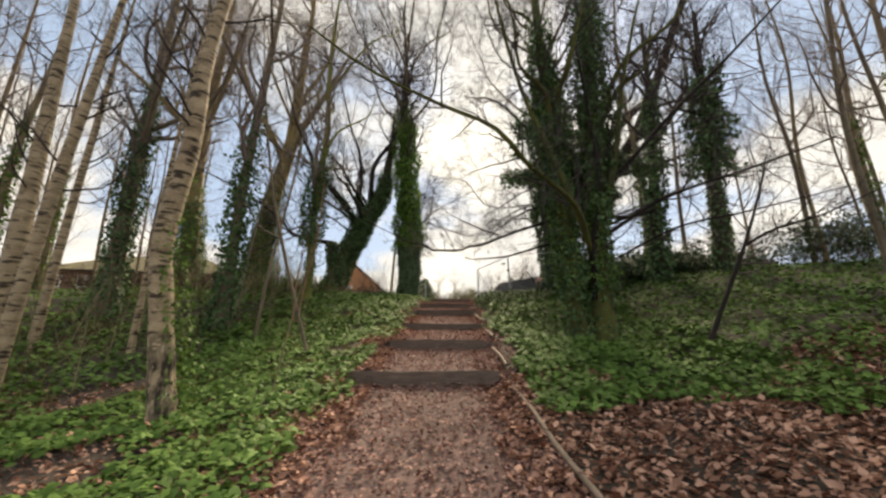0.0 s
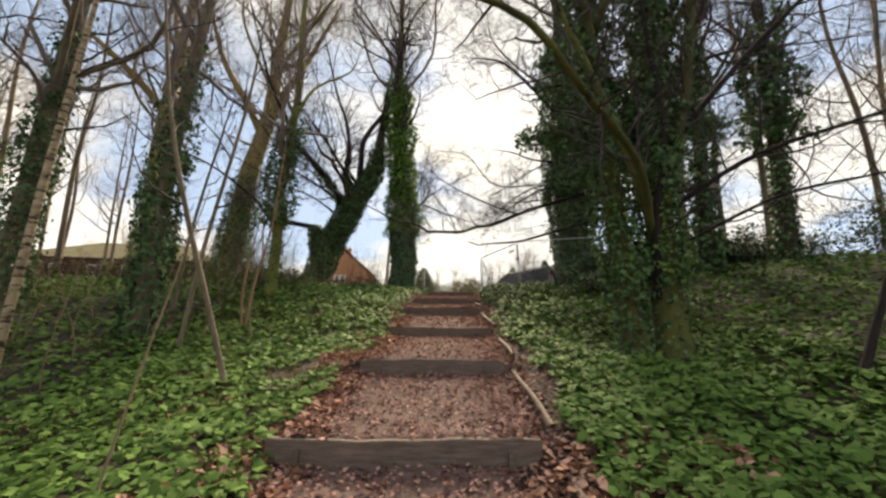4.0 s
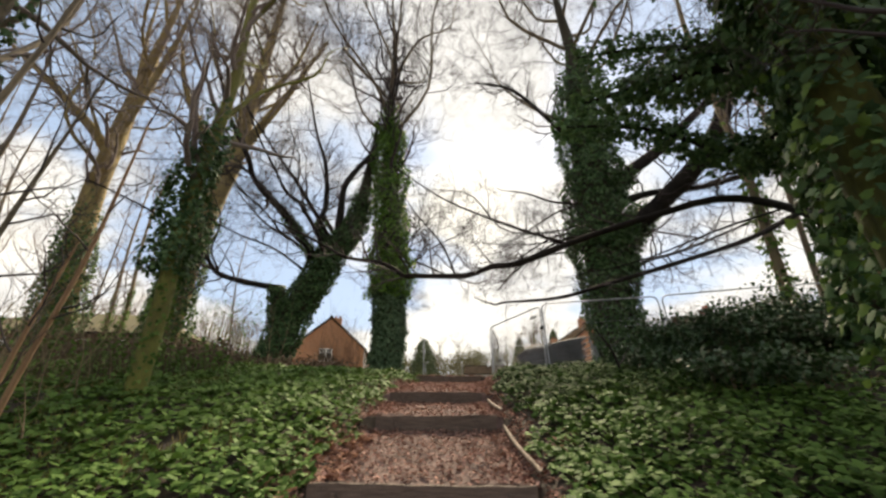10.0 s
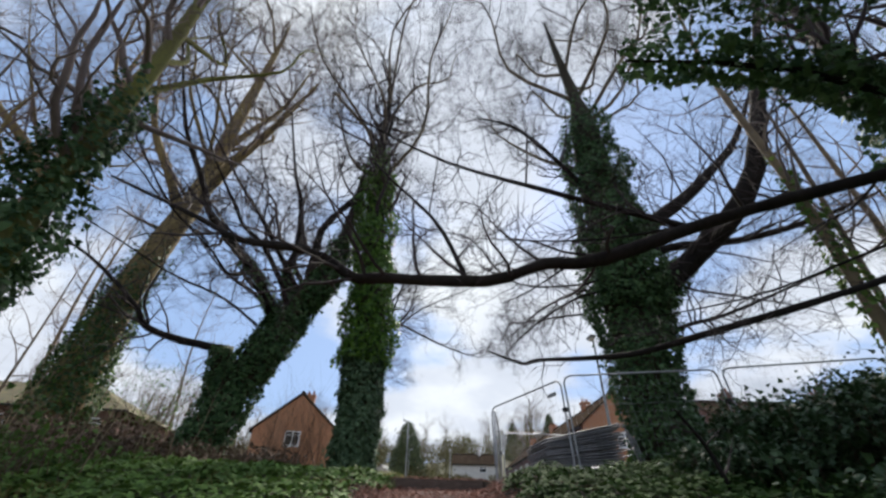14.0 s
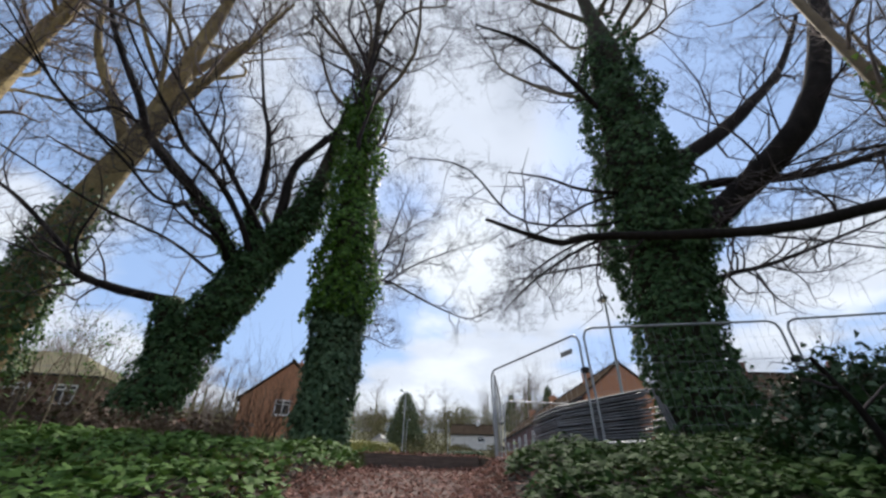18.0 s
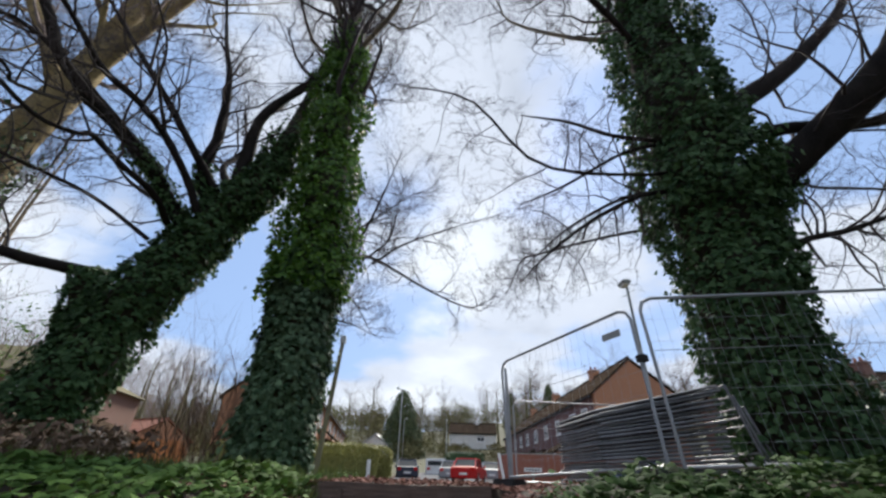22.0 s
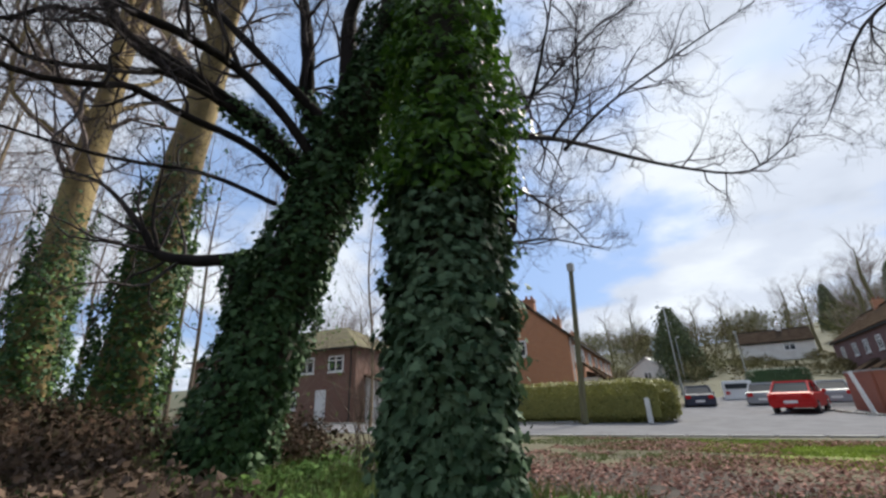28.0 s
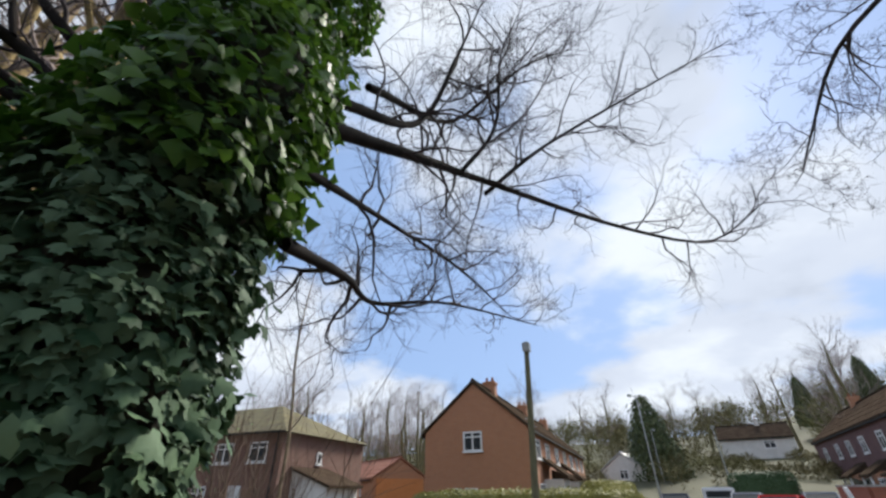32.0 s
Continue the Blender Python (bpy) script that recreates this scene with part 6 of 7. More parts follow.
# hipped house across the way
def hip_house(place, turn, w, ln, eave, ridge, wall, roof, label):
    h = thing("house", place, label, "house", "houses", turn=radians(turn))
    part("wall", boxes(((-w / 2, 0, -0.6), (w / 2, ln, eave))), wall, h)
    bm = bmesh.new()
    o = 0.35
    b = [bm.verts.new(p) for p in ((-w / 2 - o, -o, eave - 0.1), (w / 2 + o, -o, eave - 0.1), (w / 2 + o, ln + o, eave - 0.1), (-w / 2 - o, ln + o, eave - 0.1))]
    i = min(w, ln) / 2
    r = [bm.verts.new((-w / 2 + i, ln / 2, ridge)), bm.verts.new((w / 2 - i, ln / 2, ridge))]
    for f in ((b[0], b[1], r[1], r[0]), (b[2], b[3], r[0], r[1]), (b[1], b[2], r[1]), (b[3], b[0], r[0])):
        bm.faces.new(f)
    bm.faces.new(b[::-1])
    part("roof", bm, roof, h, "hipped tiled roof greened with moss")
    part("gutter", boxes(((-w / 2 - o, -o - 0.1, eave - 0.14), (w / 2 + o, -o, eave - 0.03))), M_RUBBER, h)
    bm = rod(bmesh.new(), (w / 2 - 0.4, -0.06, 0), (w / 2 - 0.4, -0.06, eave - 0.1), 0.05)
    part("downpipe", bm, M_RUBBER, h)
    return h


h4 = hip_house((-28.8, 36.6, 3.65), 9, 17.0, 9.0, 4.95, 7.3, M_BRICK2, M_ROOF_MOSS, "dull brick house with a mossy hipped roof")
for x in (-6.8, -4.2, -1.4, 1.4, 4.2, 6.8):
    window(h4, x, 3.3, 1.3, 1.1)
for x in (-5.6, -1.2, 2.6):
    window(h4, x, 0.9, 1.7, 1.25, cols=3)
door(h4, 5.6, 0, (0, -1))
window(h4, 8.5, 3.3, 0.5, 0.7, y=3.6, face=(1, 0), cols=1, transom=False)
part("porch", prism([(8.5, 0), (11.0, 0), (11.0, 2.0), (8.5, 2.9)], 1.2, 4.5), M_WHITE, h4, "white lean-to porch")
part("porch_roof", prism([(8.48, 2.95), (11.3, 1.95), (11.3, 2.1), (8.48, 3.1)], 1.0, 4.7), M_TILE, h4)

# a low orange building and red roofs between them
h6 = gable_house((-26.0, 58, 3.9), 62, 6.0, 12, 2.6, 4.3, M_BRICK, M_TILE_RED, "low orange house with a red tiled roof", ())
part("orange_gable_wall", boxes(((-2.6, -0.12, 0), (2.6, -0.02, 2.6))), M_ORANGE, h6, "bright orange rendered end wall")
window(h6, -3.0, 1.2, 0.8, 0.9, y=3, face=(-1, 0))
window(h6, -3.0, 1.2, 0.8, 0.9, y=6, face=(-1, 0))

# long row on the far side of the green, gable end first
h2 = gable_house((15.4, 44.4, 3.65), 0, 6.2, 40, 6.0, 8.5, M_BRICK, M_TILE, "red brick terrace with a gable end and brown roof", (0.18, 0.5, 0.8))
window(h2, 0.2, 4.3, 1.3, 1.15)
window(h2, -1.2, 1.8, 0.7, 1.2, cols=1)
for y in (2.2, 5.2, 9.6, 14.0, 18.5, 23, 27, 31, 36):
    window(h2, -3.16, 4.0, 1.3, 1.2, y=y, face=(-1, 0))
    window(h2, -3.1, 1.0, 1.6, 1.3, y=y, face=(-1, 0), cols=3)
part("tile_hung_wall", boxes(((-3.16, 0.3, 2.75), (-3.1, 40, 5.9))), M_PLUM, h2, "plum-brown tile-hung upper wall")
for y in (3.6, 11.5, 16.2):
    door(h2, -3.1, y, (-1, 0))
    part("porch_hood", prism([(-3.1, 2.9), (-4.5, 2.3), (-4.5, 2.45), (-3.1, 3.2)], y - 1.3, y + 1.3), M_TILE, h2)
for y in (7.6, 20.5, 26):
    part("porch_canopy", prism([(-3.1, 3.1), (-4.7, 2.3), (-4.7, 2.5), (-3.1, 3.5)], y - 1.2, y + 1.2), M_TILE, h2, "dark pitched canopy over the door")
    for dy in (-1.0, 1.0):
        part("canopy_post", boxes(((-4.62, y + dy - 0.06, -0.1), (-4.5, y + dy + 0.06, 2.35))), M_WHITE, h2)
    door(h2, -3.1, y, (-1, 0))

# low house to the other side of the broad tree
h3 = gable_house((33, 40.0, 3.9), 88, 7.0, 13.5, 4.5, 6.6, M_BRICK2, M_TILE, "long low brick house with a brown roof", (0.3, 0.8))
for y in (3, 6.5, 10, 13):
    window(h3, -3.5, 1.2, 1.3, 1.1, y=y, face=(-1, 0))
    window(h3, 3.5, 1.2, 1.3, 1.1, y=y, face=(1, 0))

# pale bungalows on the rise
H5_AT = tuple(on_ground(13.2, 101.0, 0.2))
h5 = gable_house(H5_AT, 85, 6.5, 9, 2.4, 4.3, M_RENDER, M_TILE, "white bungalow with a brown roof on the rise", (0.4,))
window(h5, -3.25, 1.0, 1.4, 1.0, y=3, face=(-1, 0))
window(h5, 3.25, 1.0, 1.4, 1.0, y=3, face=(1, 0))
h7 = gable_house((-7.4, 76, 5.3), -10, 4.8, 9, 2.0, 3.6, M_RENDER, M_GREY, "small white gabled house with a grey roof", ())
window(h7, 0, 1.0, 1.0, 1.0)


# ---- hedges ----
def hedge(place, w, d, h, n, label, mat, turn=0.0):
    r = np.random.default_rng(int(w * 100 + n))
    t = thing("hedge", place, label, "hedge", turn=turn)
    bm = boxes(((-w / 2 + 0.1, -d / 2 + 0.1, -0.2), (w / 2 - 0.1, d / 2 - 0.1, h - 0.12)), bevel=min(0.45, d * 0.35))
    part("core", bm, mat, t)
    th = r.uniform(-1, 1, (n, 3))
    e = 6.0
    nrm = (np.abs(th) ** e).sum(axis=1) ** (1 / e)
    q = th / nrm[:, None]
    p = q * (w / 2, d / 2, h / 2) + (0, 0, h / 2)
    p += r.normal(0, 0.04, (n, 3)) + q * (0.06 * lumps(p[:, 0], p[:, 2] + p[:, 1], 2.0))[:, None]
    nor = np.sign(q) * np.abs(q) ** 5 + r.normal(0, 0.5, (n, 3))
    a = Acc()
    leaves(a, p, nor, r.normal(0, 1, (n, 3)), 0.10 * r.uniform(0.6, 1.3, n), r, LEAF_FLAKE)
    me = a.mesh("foliage", mat)
    ob = new("foliage", me)
    ob.parent = t
    ob["kind"] = "stuff"
    return t


hedge((-6.4, 38.2, 3.66), 9.5, 2.2, 1.75, 16000, "clipped olive-green privet hedge in front of the house", M_HEDGE)
hedge((4.1, 62, 4.0), 4.2, 2.0, 2.4, 6000, "dark green clipped hedge up the road", M_HEDGE_DARK)
hedge((-5.6, 56, 4.2), 1.8, 14, 1.7, 7000, "brown-green hedge along the road", M_HEDGE)
hedge((13.0, 31.0, 3.7), 3.0, 1.2, 0.9, 2500, "low dark hedge by the road", M_HEDGE_DARK)


# ---- poles, lamps, posts ----
def telegraph_pole(place, h):
    t = thing("telegraph_pole", place, "weathered wooden telegraph pole with a capped top", "pole")
    part("pole", rod(bmesh.new(), (0, 0, -0.3), (0.43, 0.0, h), 0.15, 12, 0.1), M_POLE, t)
    part("cap", boxes(((0.27, -0.14, h - 0.42), (0.57, 0.14, h - 0.02)), bevel=0.03), M_GREY, t)
    bm = bmesh.new()
    for i in range(8):
        rod(bm, (0.06 * (h - 1.2 - i * 0.3), 0, h - 1.2 - i * 0.3), (0.06 * (h - 1.2 - i * 0.3) + (0.22 if i % 2 else -0.22), 0, h - 1.2 - i * 0.3), 0.012, 6)
    part("climbing_step", bm, M_GALV, t)
    return t


telegraph_pole((-5.1, 36.3, 3.66), 7.15)


def street_lamp(place, h, arm, label):
    t = thing("street_lamp", place, label, "street lamp", "street lamps")
    part("column", rod(bmesh.new(), (0, 0, -0.3), (0, 0, h), 0.07, 10, 0.045), M_GREY, t)
    part("base_sleeve", rod(bmesh.new(), (0, 0, 0), (0, 0, 1.3), 0.095, 10), M_GREY, t)
    bm = boxes(((-0.16 + arm[0], -0.26 + arm[1], h - 0.02), (0.16 + arm[0], 0.26 + arm[1], h + 0.13)), bevel=0.05)
    head = part("lamp_head", bm, M_GREY, t)
    part("lens", boxes(((-0.11 + arm[0], -0.2 + arm[1], h - 0.06), (0.11 + arm[0], 0.2 + arm[1], h - 0.015)), bevel=0.015), M_WHITE, head)
    if abs(arm[0]) + abs(arm[1]) > 0.3:
        part("bracket", rod(bmesh.new(), (0, 0, h - 0.1), (arm[0], arm[1], h + 0.02), 0.03, 8), M_GREY, t)
    return t


street_lamp((7.35, 26.96, 3.78), 6.35, (-0.12, -0.1), "tall grey street lamp by the fence")
street_lamp((-2.85, 59.7, 4.5), 7.8, (-0.5, 0), "thin pale street lamp up the road")
street_lamp((-3.4, 75, 6.1), 5.0, (0.3, 0), "thin pale street lamp up the road")
street_lamp((2.3, 66.6, 3.9), 6.2, (0, 0), "thin pale street lamp up the road")
post = thing("marker_post", tuple(on_ground(-2.6, 36.9)), "short white concrete marker post on the verge", "post")
part("shaft", boxes(((-0.09, -0.09, -0.2), (0.09, 0.09, 1.0)), bevel=0.02), M_WHITE, post)
part("foot", boxes(((-0.12, -0.12, -0.1), (0.12, 0.12, 0.06)), bevel=0.02), M_KERB, post)


# ---- temporary fence ----
def fence_panel(a, b, label="galvanised mesh site fence panel with round corners"):
    ax, ay = a
    bx, by = b
    ln = math.hypot(bx - ax, by - ay)
    za, zb = float(ground_z(ax, ay)) + 0.08, float(ground_z(bx, by)) + 0.08
    t = thing("site_barrier", (ax, ay, za), label, "barrier", "site fence")
    t.rotation_euler = (0, -math.atan2(zb - za, ln), math.atan2(by - ay, bx - ax))
    H, r, c = 1.92, 0.021, 0.16
    acc = [(0.02, 0.0), (0.02, H - c), (0.02 + c * 0.3, H - c * 0.3), (0.02 + c, H), (ln - 0.02 - c, H), (ln - 0.02 - c * 0.3, H - c * 0.3), (ln - 0.02, H - c), (ln - 0.02, 0.0)]
    names = ["upright", "corner", "corner", "top_rail", "corner", "corner", "upright"]
    for i in range(7):
        (x0, z0), (x1, z1) = acc[i], acc[i + 1]
        part(names[i], rod(bmesh.new(), (x0, 0, z0), (x1, 0, z1), r, 8), M_GALV, t)
    part("bottom_rail", rod(bmesh.new(), (0.02, 0, 0.06), (ln - 0.02, 0, 0.06), r, 8), M_GALV, t)
    part("mid_rail", rod(bmesh.new(), (0.02, 0, H * 0.66), (ln - 0.02, 0, H * 0.66), 0.004, 6), M_RACK, t)
    part("coupler", boxes(((ln - 0.06, -0.05, H * 0.62), (ln + 0.06, 0.05, H * 0.62 + 0.09)), bevel=0.01), M_RUBBER, t)
    if ln < 3.0:
        part("name_plate", boxes(((ln - 0.52, -0.012, H - 0.32), (ln - 0.22, 0.0, H - 0.23))), M_GREY, t)
    bm = bmesh.new()
    for i in range(1, int(ln / 0.14)):
        rod(bm, (i * 0.14, 0, 0.06), (i * 0.14, 0, H - 0.01), 0.0016, 3)
    for i in range(1, 7):
        rod(bm, (0.03, 0, i * H / 7), (ln - 0.03, 0, i * H / 7), 0.0016, 3)
    part("wire_mesh", bm, M_GALV, t)
    return t


def fence_foot(x, y, turn):
    t = thing("barrier_block", tuple(on_ground(x, y)), "black rubber block holding the fence", "block", "barrier blocks", turn=radians(turn))
    part("block", boxes(((-0.12, -0.36, -0.05), (0.12, 0.36, 0.12)), bevel=0.03), M_RUBBER, t)


fence_panel((1.8, 21.45), (3.1, 18.82))
fence_panel((3.1, 18.58), (6.55, 18.34))
fence_panel((6.62, 18.3), (10.0, 17.8))
fence_panel((1.86, 21.65), (2.5, 25.0))
fence_panel((2.6, 25.1), (6.0, 25.3))
fence_panel((10.1, 17.8), (13.5, 17.5))
for x, y, tn in [(1.8, 21.5, 20), (3.1, 18.7, 0), (6.58, 18.32, 0), (2.5, 25.05, 0), (10.05, 17.8, 0)]:
    fence_foot(x, y, tn)

# stack of spare barrier panels behind the fence
SX, SY = 3.7, 20.75
stk = thing("barrier_stack", (SX, SY, 3.86), "tilted stack of grey steel barrier panels lying flat", "panel stack", turn=radians(4))
rs_ = random.Random(9)
for i in range(23):
    zl, zr = i * 0.043, i * 0.062
    dx, dy = rs_.uniform(-0.05, 0.05), rs_.uniform(-0.05, 0.05)

    def lay(x, y, h=0.02):
        return (x + dx, y + dy, zl + (zr - zl) * (x + 0.95) / 1.9 + h)
    bm = bmesh.new()
    for sy in (-0.75, 0.75):
        rod(bm, lay(-0.95, sy), lay(0.95, sy), 0.017, 6)
    for sx in (-0.95, -0.3, 0.3, 0.95):
        rod(bm, lay(sx, -0.75), lay(sx, 0.75), 0.017, 6)
    p_ = part("panel_frame", bm, M_RACK, stk)
    # one thin dark sheet fills each panel in place of its wires
    bm = bmesh.new()
    v_ = [bm.verts.new(lay(x, y, h)) for h in (0.008, 0.02) for x, y in ((-0.93, -0.72), (0.93, -0.72), (0.93, 0.72), (-0.93, 0.72))]
    for q in ((3, 2, 1, 0), (4, 5, 6, 7), (0, 1, 5, 4), (1, 2, 6, 5), (2, 3, 7, 6), (3, 0, 4, 7)):
        bm.faces.new([v_[k] for k in q])
    part("wire_mesh", bm, M_BLACK, p_)
for dx, hh in ((1.12, 1.35), (1.2, 1.2), (1.3, 1.05)):
    lp = thing("leaning_barrier", (SX + dx, SY - 0.1, 3.88), "grey steel barrier panel leaning against the stack", "barrier", "leaning barriers", turn=radians(4))
    for yy in (-0.7, 0.7):
        part("upright", rod(bmesh.new(), (0.25, yy, 0.0), (-0.1, yy, hh), 0.017, 6), M_RACK, lp)
    for f_ in (0.02, 0.35, 0.68, 1.0):
        part("rail", rod(bmesh.new(), (0.25 - 0.35 * f_, -0.7, hh * f_), (0.25 - 0.35 * f_, 0.7, hh * f_), 0.014, 6), M_RACK, lp)
blk = thing("concrete_block", (5.9, 20.6, 3.95), "pale concrete block on the bare ground", "block")
part("block", boxes(((-0.35, -0.25, -0.1), (0.35, 0.25, 0.5)), bevel=0.03), M_KERB, blk)
blk.location = on_ground(3.9, 23.6)

sgn = thing("street_sign", tuple(on_ground(6.3, 39.6)), "low white street nameplate on a pale post", "sign")
part("post", boxes(((-0.06, -0.04, -0.1), (0.06, 0.04, 0.75)), bevel=0.01), M_KERB, sgn)
part("plate", boxes(((-0.5, -0.07, 0.72), (0.5, -0.02, 0.92)), bevel=0.01), M_WHITE, sgn)
for i in range(5):
    part("letter_bar", boxes(((-0.42 + i * 0.17, -0.075, 0.78), (-0.3 + i * 0.17, -0.069, 0.86))), M_RUBBER, sgn)

gp = thing("gate_post", tuple(on_ground(5.15, 42.2)), "white painted leaning gate post beside the wall", "post")
part("shaft", rod(bmesh.new(), (0, 0, -0.2), (-0.35, 0, 1.75), 0.09, 8, 0.08), M_WHITE, gp)

# ---- garden wall and cars ----
gw = thing("garden_wall", (0, 0, 3.66), "long red-brown garden wall along the road", "wall", kind="structure")
for x0, y0, x1, y1 in [(5.4, 46.0, 5.7, 43.0), (5.7, 43.0, 12.5, 42.0), (12.5, 42.0, 22, 41.6)]:
    ln, an = math.hypot(x1 - x0, y1 - y0), math.atan2(y1 - y0, x1 - x0)
    w = part("wall_run", boxes(((0, -0.11, -0.2), (ln, 0.11, 1.75))), M_FENCE_RED, gw)
    w.location, w.rotation_euler = (x0, y0, 0), (0, 0, an)
    c = part("coping", boxes(((0, -0.15, 1.75), (ln, 0.15, 1.82))), M_KERB, w)


def car(place, turn, paint_mat, label, ln=4.2, w=1.72, h=1.45, van=False):
    t = thing("car", place, label, "van" if van else "car", "parked cars", turn=radians(turn))
    k = ln / 4.2
    if van:
        prof = [(-2.1, 0.28), (2.05, 0.28), (2.1, 0.75), (1.95, 0.95), (1.45, 1.05), (0.95, h), (-2.05, h), (-2.1, 0.9)]
    else:
        prof = [(-2.05, 0.28), (2.02, 0.26), (2.1, 0.55), (1.95, 0.78), (1.05, 0.92), (0.9, 0.95), (-1.75, 0.98), (-2.1, 0.9), (-2.12, 0.55)]
    bm = prism([(x * k, z) for x, z in prof], -w / 2, w / 2)
    bmesh.ops.bevel(bm, geom=bm.edges[:], offset=0.07, segments=3, affect="EDGES")
    part("body", bm, paint_mat, t)
    if not van:
        cab = prism([(0.95 * k, 0.9), (0.3 * k, h - 0.04), (-1.0 * k, h), (-1.75 * k, 0.95)], -w / 2 + 0.1, w / 2 - 0.1)
        for v in cab.verts:
            if v.co.z > 1.2:
                v.co.y *= 0.86
        bmesh.ops.bevel(cab, geom=cab.edges[:], offset=0.05, segments=2, affect="EDGES")
        g = part("window_glass", cab, M_GLASS, t)
        top = prism([(0.25 * k, h - 0.06), (0.22 * k, h + 0.01), (-1.02 * k, h + 0.03), (-1.08 * k, h - 0.05)], -w / 2 + 0.2, w / 2 - 0.2)
        part("roof", top, paint_mat, t)
        for s in (-1, 1):
            for a_, b_, r_ in (((0.92 * k, s * (w / 2 - 0.12), 0.94), (0.26 * k, s * (w / 2 - 0.21), h - 0.02), 0.035), ((-1.72 * k, s * (w / 2 - 0.12), 0.98), (-1.05 * k, s * (w / 2 - 0.21), h), 0.045), ((-0.35 * k, s * (w / 2 - 0.1), 0.95), (-0.35 * k, s * (w / 2 - 0.19), h), 0.035)):
                part("pillar", rod(bmesh.new(), a_, b_, r_, 6), paint_mat, t)
    else:
        part("windscreen", boxes(((1.2 * k, -w / 2 + 0.15, 1.1), (1.32 * k, w / 2 - 0.15, h - 0.2))), M_GLASS, t)
        part("rear_window", boxes(((-2.13 * k, -w / 2 + 0.2, 1.05), (-2.08 * k, w / 2 - 0.2, h - 0.2))), M_GLASS, t)
    for x in (-1.3 * k, 1.28 * k):
        for s in (-1, 1):
            wh = part("tyre", rod(bmesh.new(), (x, s * (w / 2 - 0.18), 0.31), (x, s * (w / 2 + 0.01), 0.31), 0.31, 20), M_RUBBER, t)
            part("rim", rod(bmesh.new(), (x, s * (w / 2 - 0.1), 0.31), (x, s * (w / 2 + 0.02), 0.31), 0.19, 14), M_GALV, wh)
    for s in (-1, 1):
        part("tail_lamp", boxes(((-2.14 * k, s * 0.62 - 0.14, 0.68), (-2.06 * k, s * 0.62 + 0.14, 0.88)), bevel=0.02), M_LAMP_RED, t)
        part("headlamp", boxes(((2.0 * k, s * 0.6 - 0.16, 0.6), (2.09 * k, s * 0.6 + 0.16, 0.76)), bevel=0.02), M_WHITE, t)
        part("mirror", boxes(((0.62 * k, s * (w / 2 + 0.06) - 0.08, 0.92), (0.74 * k, s * (w / 2 + 0.06) + 0.08, 1.05)), bevel=0.02), paint_mat, t)
    part("number_plate", boxes(((-2.16 * k, -0.26, 0.48), (-2.11 * k, 0.26, 0.6))), M_WHITE, t)
    part("rear_bumper", boxes(((-2.18 * k, -w / 2 + 0.1, 0.3), (-2.05 * k, w / 2 - 0.1, 0.5)), bevel=0.03), paint_mat, t)
    return t


car((3.2, 45.2, 3.68), 74, M_CAR_RED, "red hatchback parked by the kerb")
car((2.3, 51.2, 3.72), 82, M_CAR_GREY, "grey car parked by the kerb")
car((-1.38, 51.0, 3.7), 94, M_CAR_DARK, "dark car driving up the road")
car((1.05, 56.5, 3.85), 88, M_CAR_WHITE, "white van parked up the road", 4.3, 1.8, 1.6, True)
car((12.6, 39.4, 3.69), 176, M_CAR_BLUE, "dark blue car parked along the road")
car((-22.5, 43.0, 3.66), 25, M_CAR_PINK, "crimson car parked outside the house")
car((5.6, 52.5, 3.72), 86, M_CAR_GREY, "silver car on a drive")
car((-26.0, 44.5, 3.66), 25, M_CAR_WHITE, "white van outside the house", 4.8, 1.9, 2.0, True)


# ---- distant trees ----
LEAF_SPRIG = np.array([(0, 0), (-0.10, 0.45), (0, 1.0), (0.10, 0.45)])
def conifer(place, h, w, label):
    r = np.random.default_rng(int(h * 10))
    t = thing("conifer", place, label, "tree")
    part("trunk", rod(bmesh.new(), (0, 0, -0.3), (0, 0, h * 0.95), 0.25, 8, 0.03), M_BARK, t)
    n = 8000
    z = h * (1 - r.random(n) ** 0.55) * 0.97 + 0.3
    rad = w * np.clip(1 - z / h, 0, 1) ** 0.55 * (0.6 + 0.45 * r.random(n))
    th = r.uniform(0, 6.283, n)
    rad = rad * (1 + 0.16 * lumps(th * 1.5, z * 1.1, 1.0))
    p = np.stack([rad * np.cos(th), rad * np.sin(th), z], axis=1)
    out = np.stack([np.cos(th), np.sin(th), np.full(n, 0.2)], axis=1)
    a = Acc()
    leaves(a, p, out + r.normal(0, 0.4, (n, 3)), out * 0.6 + (0, 0, -0.7) + r.normal(0, 0.3, (n, 3)), 0.35 * r.uniform(0.6, 1.2, n), r, LEAF_FLAKE)
    ob = new("foliage", a.mesh("foliage", M_CONIFER))
    ob.parent = t
    ob["kind"] = "stuff"
    return t


conifer((-3.9, 78, 6.0), 9.6, 3.5, "dark pointed conifer up the road")
conifer((30, 120, 15), 11, 2.6, "dark conifer on the wooded rise")
conifer((40, 118, 16), 10, 2.4, "dark conifer on the wooded rise")
conifer((21, 124, 15), 9, 2.4, "dark conifer on the wooded rise")

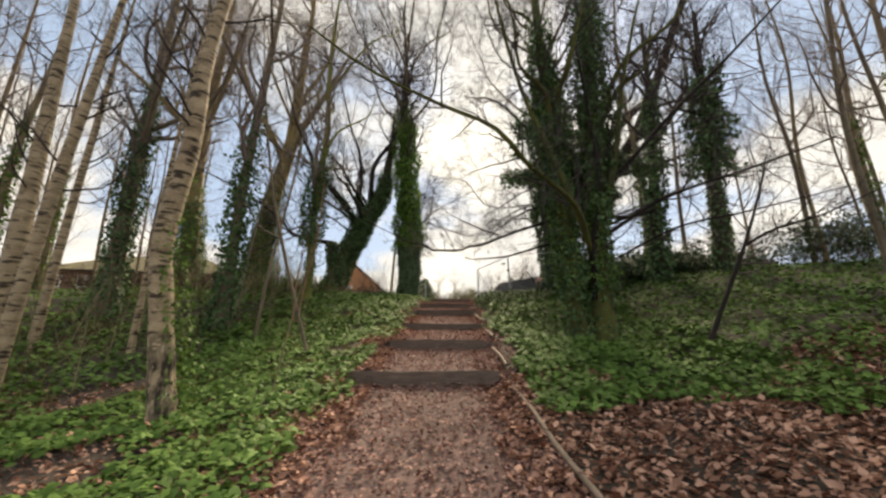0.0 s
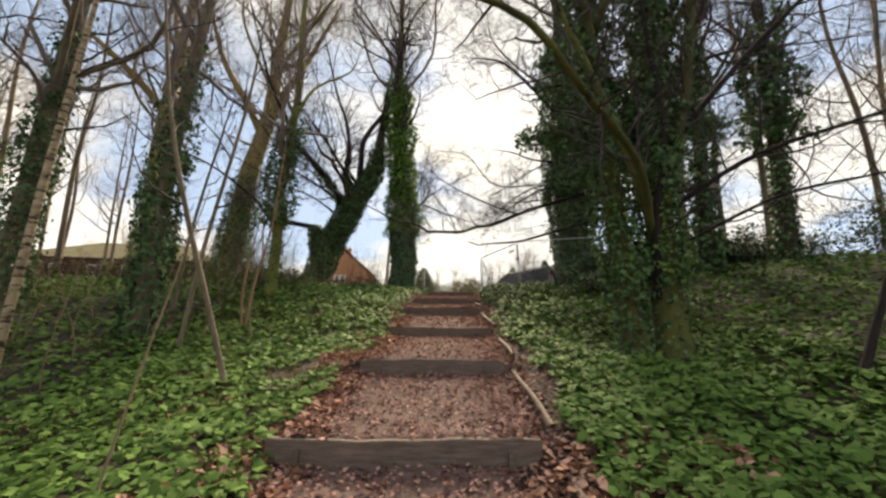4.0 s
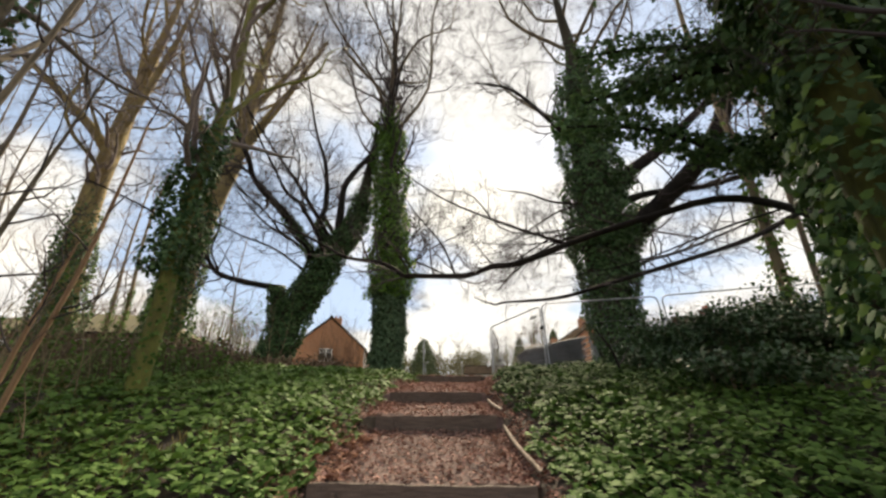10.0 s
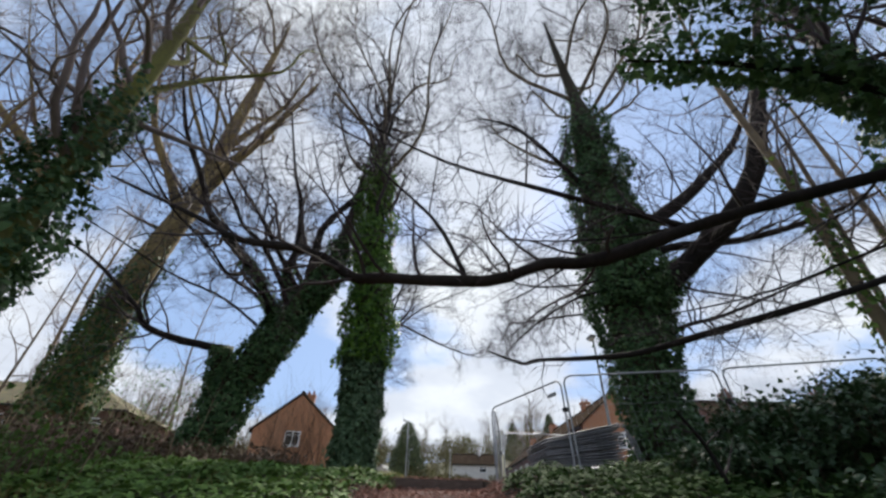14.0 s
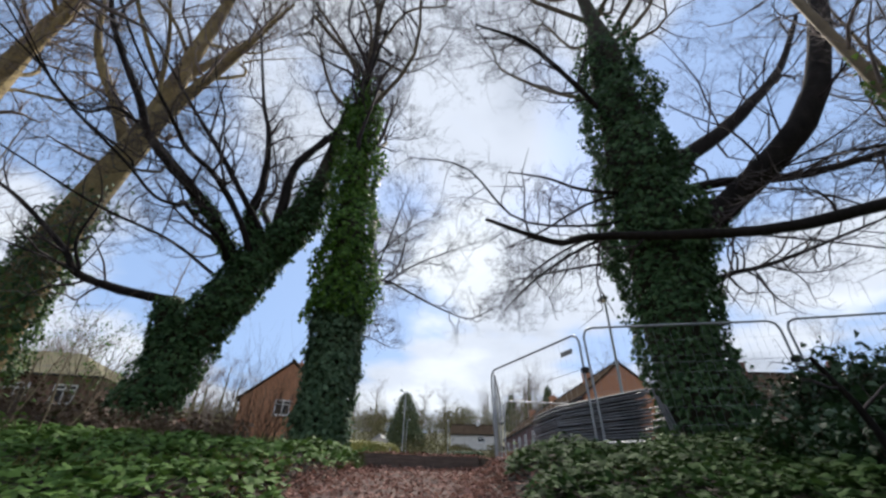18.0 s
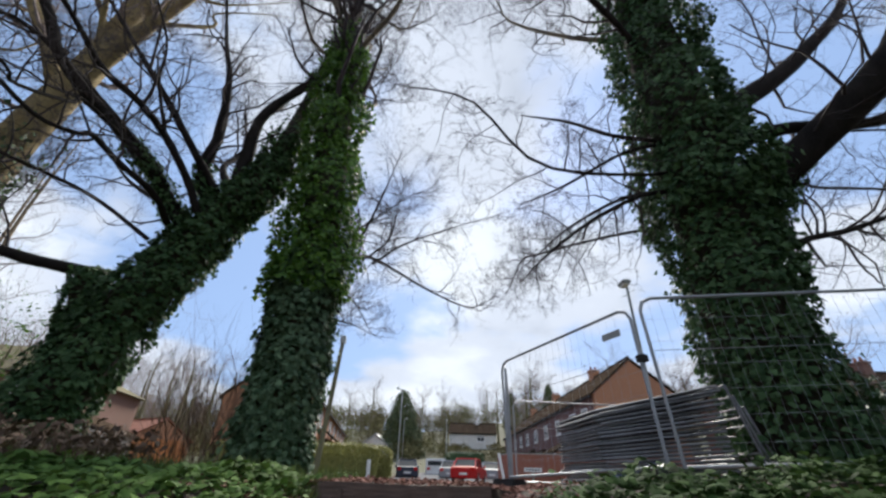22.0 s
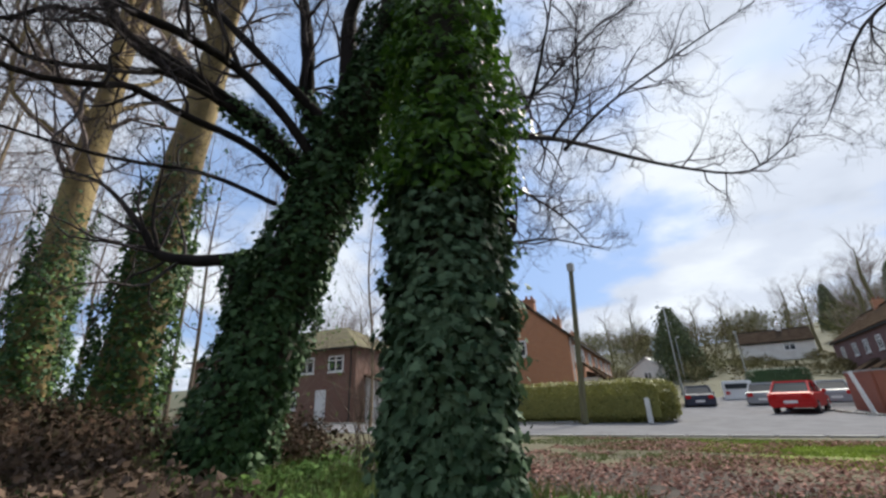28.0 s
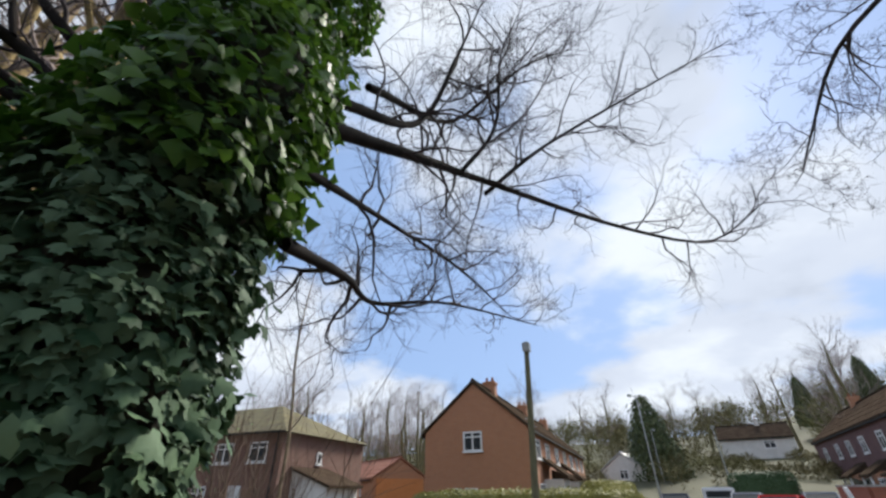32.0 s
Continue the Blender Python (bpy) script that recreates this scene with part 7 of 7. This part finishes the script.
far_kinds = []
for k in range(3):
    rg = np.random.default_rng(80 + k)
    t = tree((0, 0, 0), "bare winter tree beyond the houses", "distant trees")
    h = (11, 13, 9)[k]
    l1, r1 = trunk(t, [(0, 0, -0.4), (0.2, 0.1, h * 0.35), (-0.2, 0.2, h * 0.7), (0.1, 0.1, h)], [0.28, 0.22, 0.14, 0.03], M_WOODS, sides=6, n=8)
    crown(t, l1, r1, 13, 5.0, rg, lo=0.2, depth=2, kids=(7, 6), rmax=0.05, mat=M_TWIG_PALE, up=0.22, crook=0.36)
    far_kinds.append(t)
rp = random.Random(17)
far_spots = [(rp.uniform(15, 45), rp.uniform(70, 92)) for _ in range(16)] + [(rp.uniform(-60, -14), rp.uniform(66, 95)) for _ in range(20)] + [(rp.uniform(-75, -30), rp.uniform(48, 80)) for _ in range(14)] + [(rp.uniform(-20, 90), rp.uniform(95, 165)) for _ in range(30)] + [(26, 58), (30, 62), (23, 66), (35, 57), (38, 64), (41, 52)]
for i, (x, y) in enumerate(far_spots):
    m = pose(x, y, float(ground_z(x, y)), 0, 0, rp.uniform(0, 360))
    if i < 3:
        far_kinds[i].matrix_basis = m
    else:
        copy_thing(far_kinds[i % 3], m)
# undergrowth and far woods as a mass of twigs on the rise
a = Acc()
rg = np.random.default_rng(91)
for _ in range(420):
    x, y = rg.uniform(-80, 120), rg.uniform(96, 175)
    if 0 < x < 17 and y < 112:
        continue
    g = float(ground_z(x, y))
    h = rg.uniform(5, 9)
    grow(a, (x, y, g), tuple(rg.normal(0, 0.2, 3) + (0, 0, 1)), h, 0.12, 1, rg, (7,), 0.7, 0.2, 0.2)
    k = 150
    d = rg.normal(0, 1, (k, 3))
    d /= np.linalg.norm(d, axis=1)[:, None]
    p = np.array([x, y, g + h * 0.55]) + d * np.array([h * 0.36, h * 0.36, h * 0.46]) * rg.random((k, 1)) ** 0.4
    leaves(a, p, rg.normal(0, 1, (k, 3)), d + (0, 0, 0.6) + rg.normal(0, 0.4, (k, 3)), rg.uniform(0.5, 1.3, k), rg, LEAF_SPRIG, 0.1)
# low scrub and garden shrubs on the near part of the rise
for _ in range(270):
    x, y = rg.uniform(-45, 45), rg.uniform(63, 96)
    if -4.5 < x < 5.5 and y < 68 or -11 < x < -3 and 68 < y < 86 or 4 < x < 17 and y < 70:
        continue
    g = float(ground_z(x, y))
    h = rg.uniform(1.5, 4.0) if not 2 < x < 17 else rg.uniform(0.8, 1.5)
    k = 170
    d = rg.normal(0, 1, (k, 3))
    d /= np.linalg.norm(d, axis=1)[:, None]
    p = np.array([x, y, g + h * 0.45]) + d * np.array([h * 0.6, h * 0.6, h * 0.5]) * rg.random((k, 1)) ** 0.4
    leaves(a, p, rg.normal(0, 1, (k, 3)), d + (0, 0, 0.6) + rg.normal(0, 0.4, (k, 3)), rg.uniform(0.25, 0.65, k), rg, LEAF_SPRIG, 0.1)
tagged(put(a, "far_woods", M_WOODS), "brown leafless woods on the rising ground", "woods", kind="stuff")
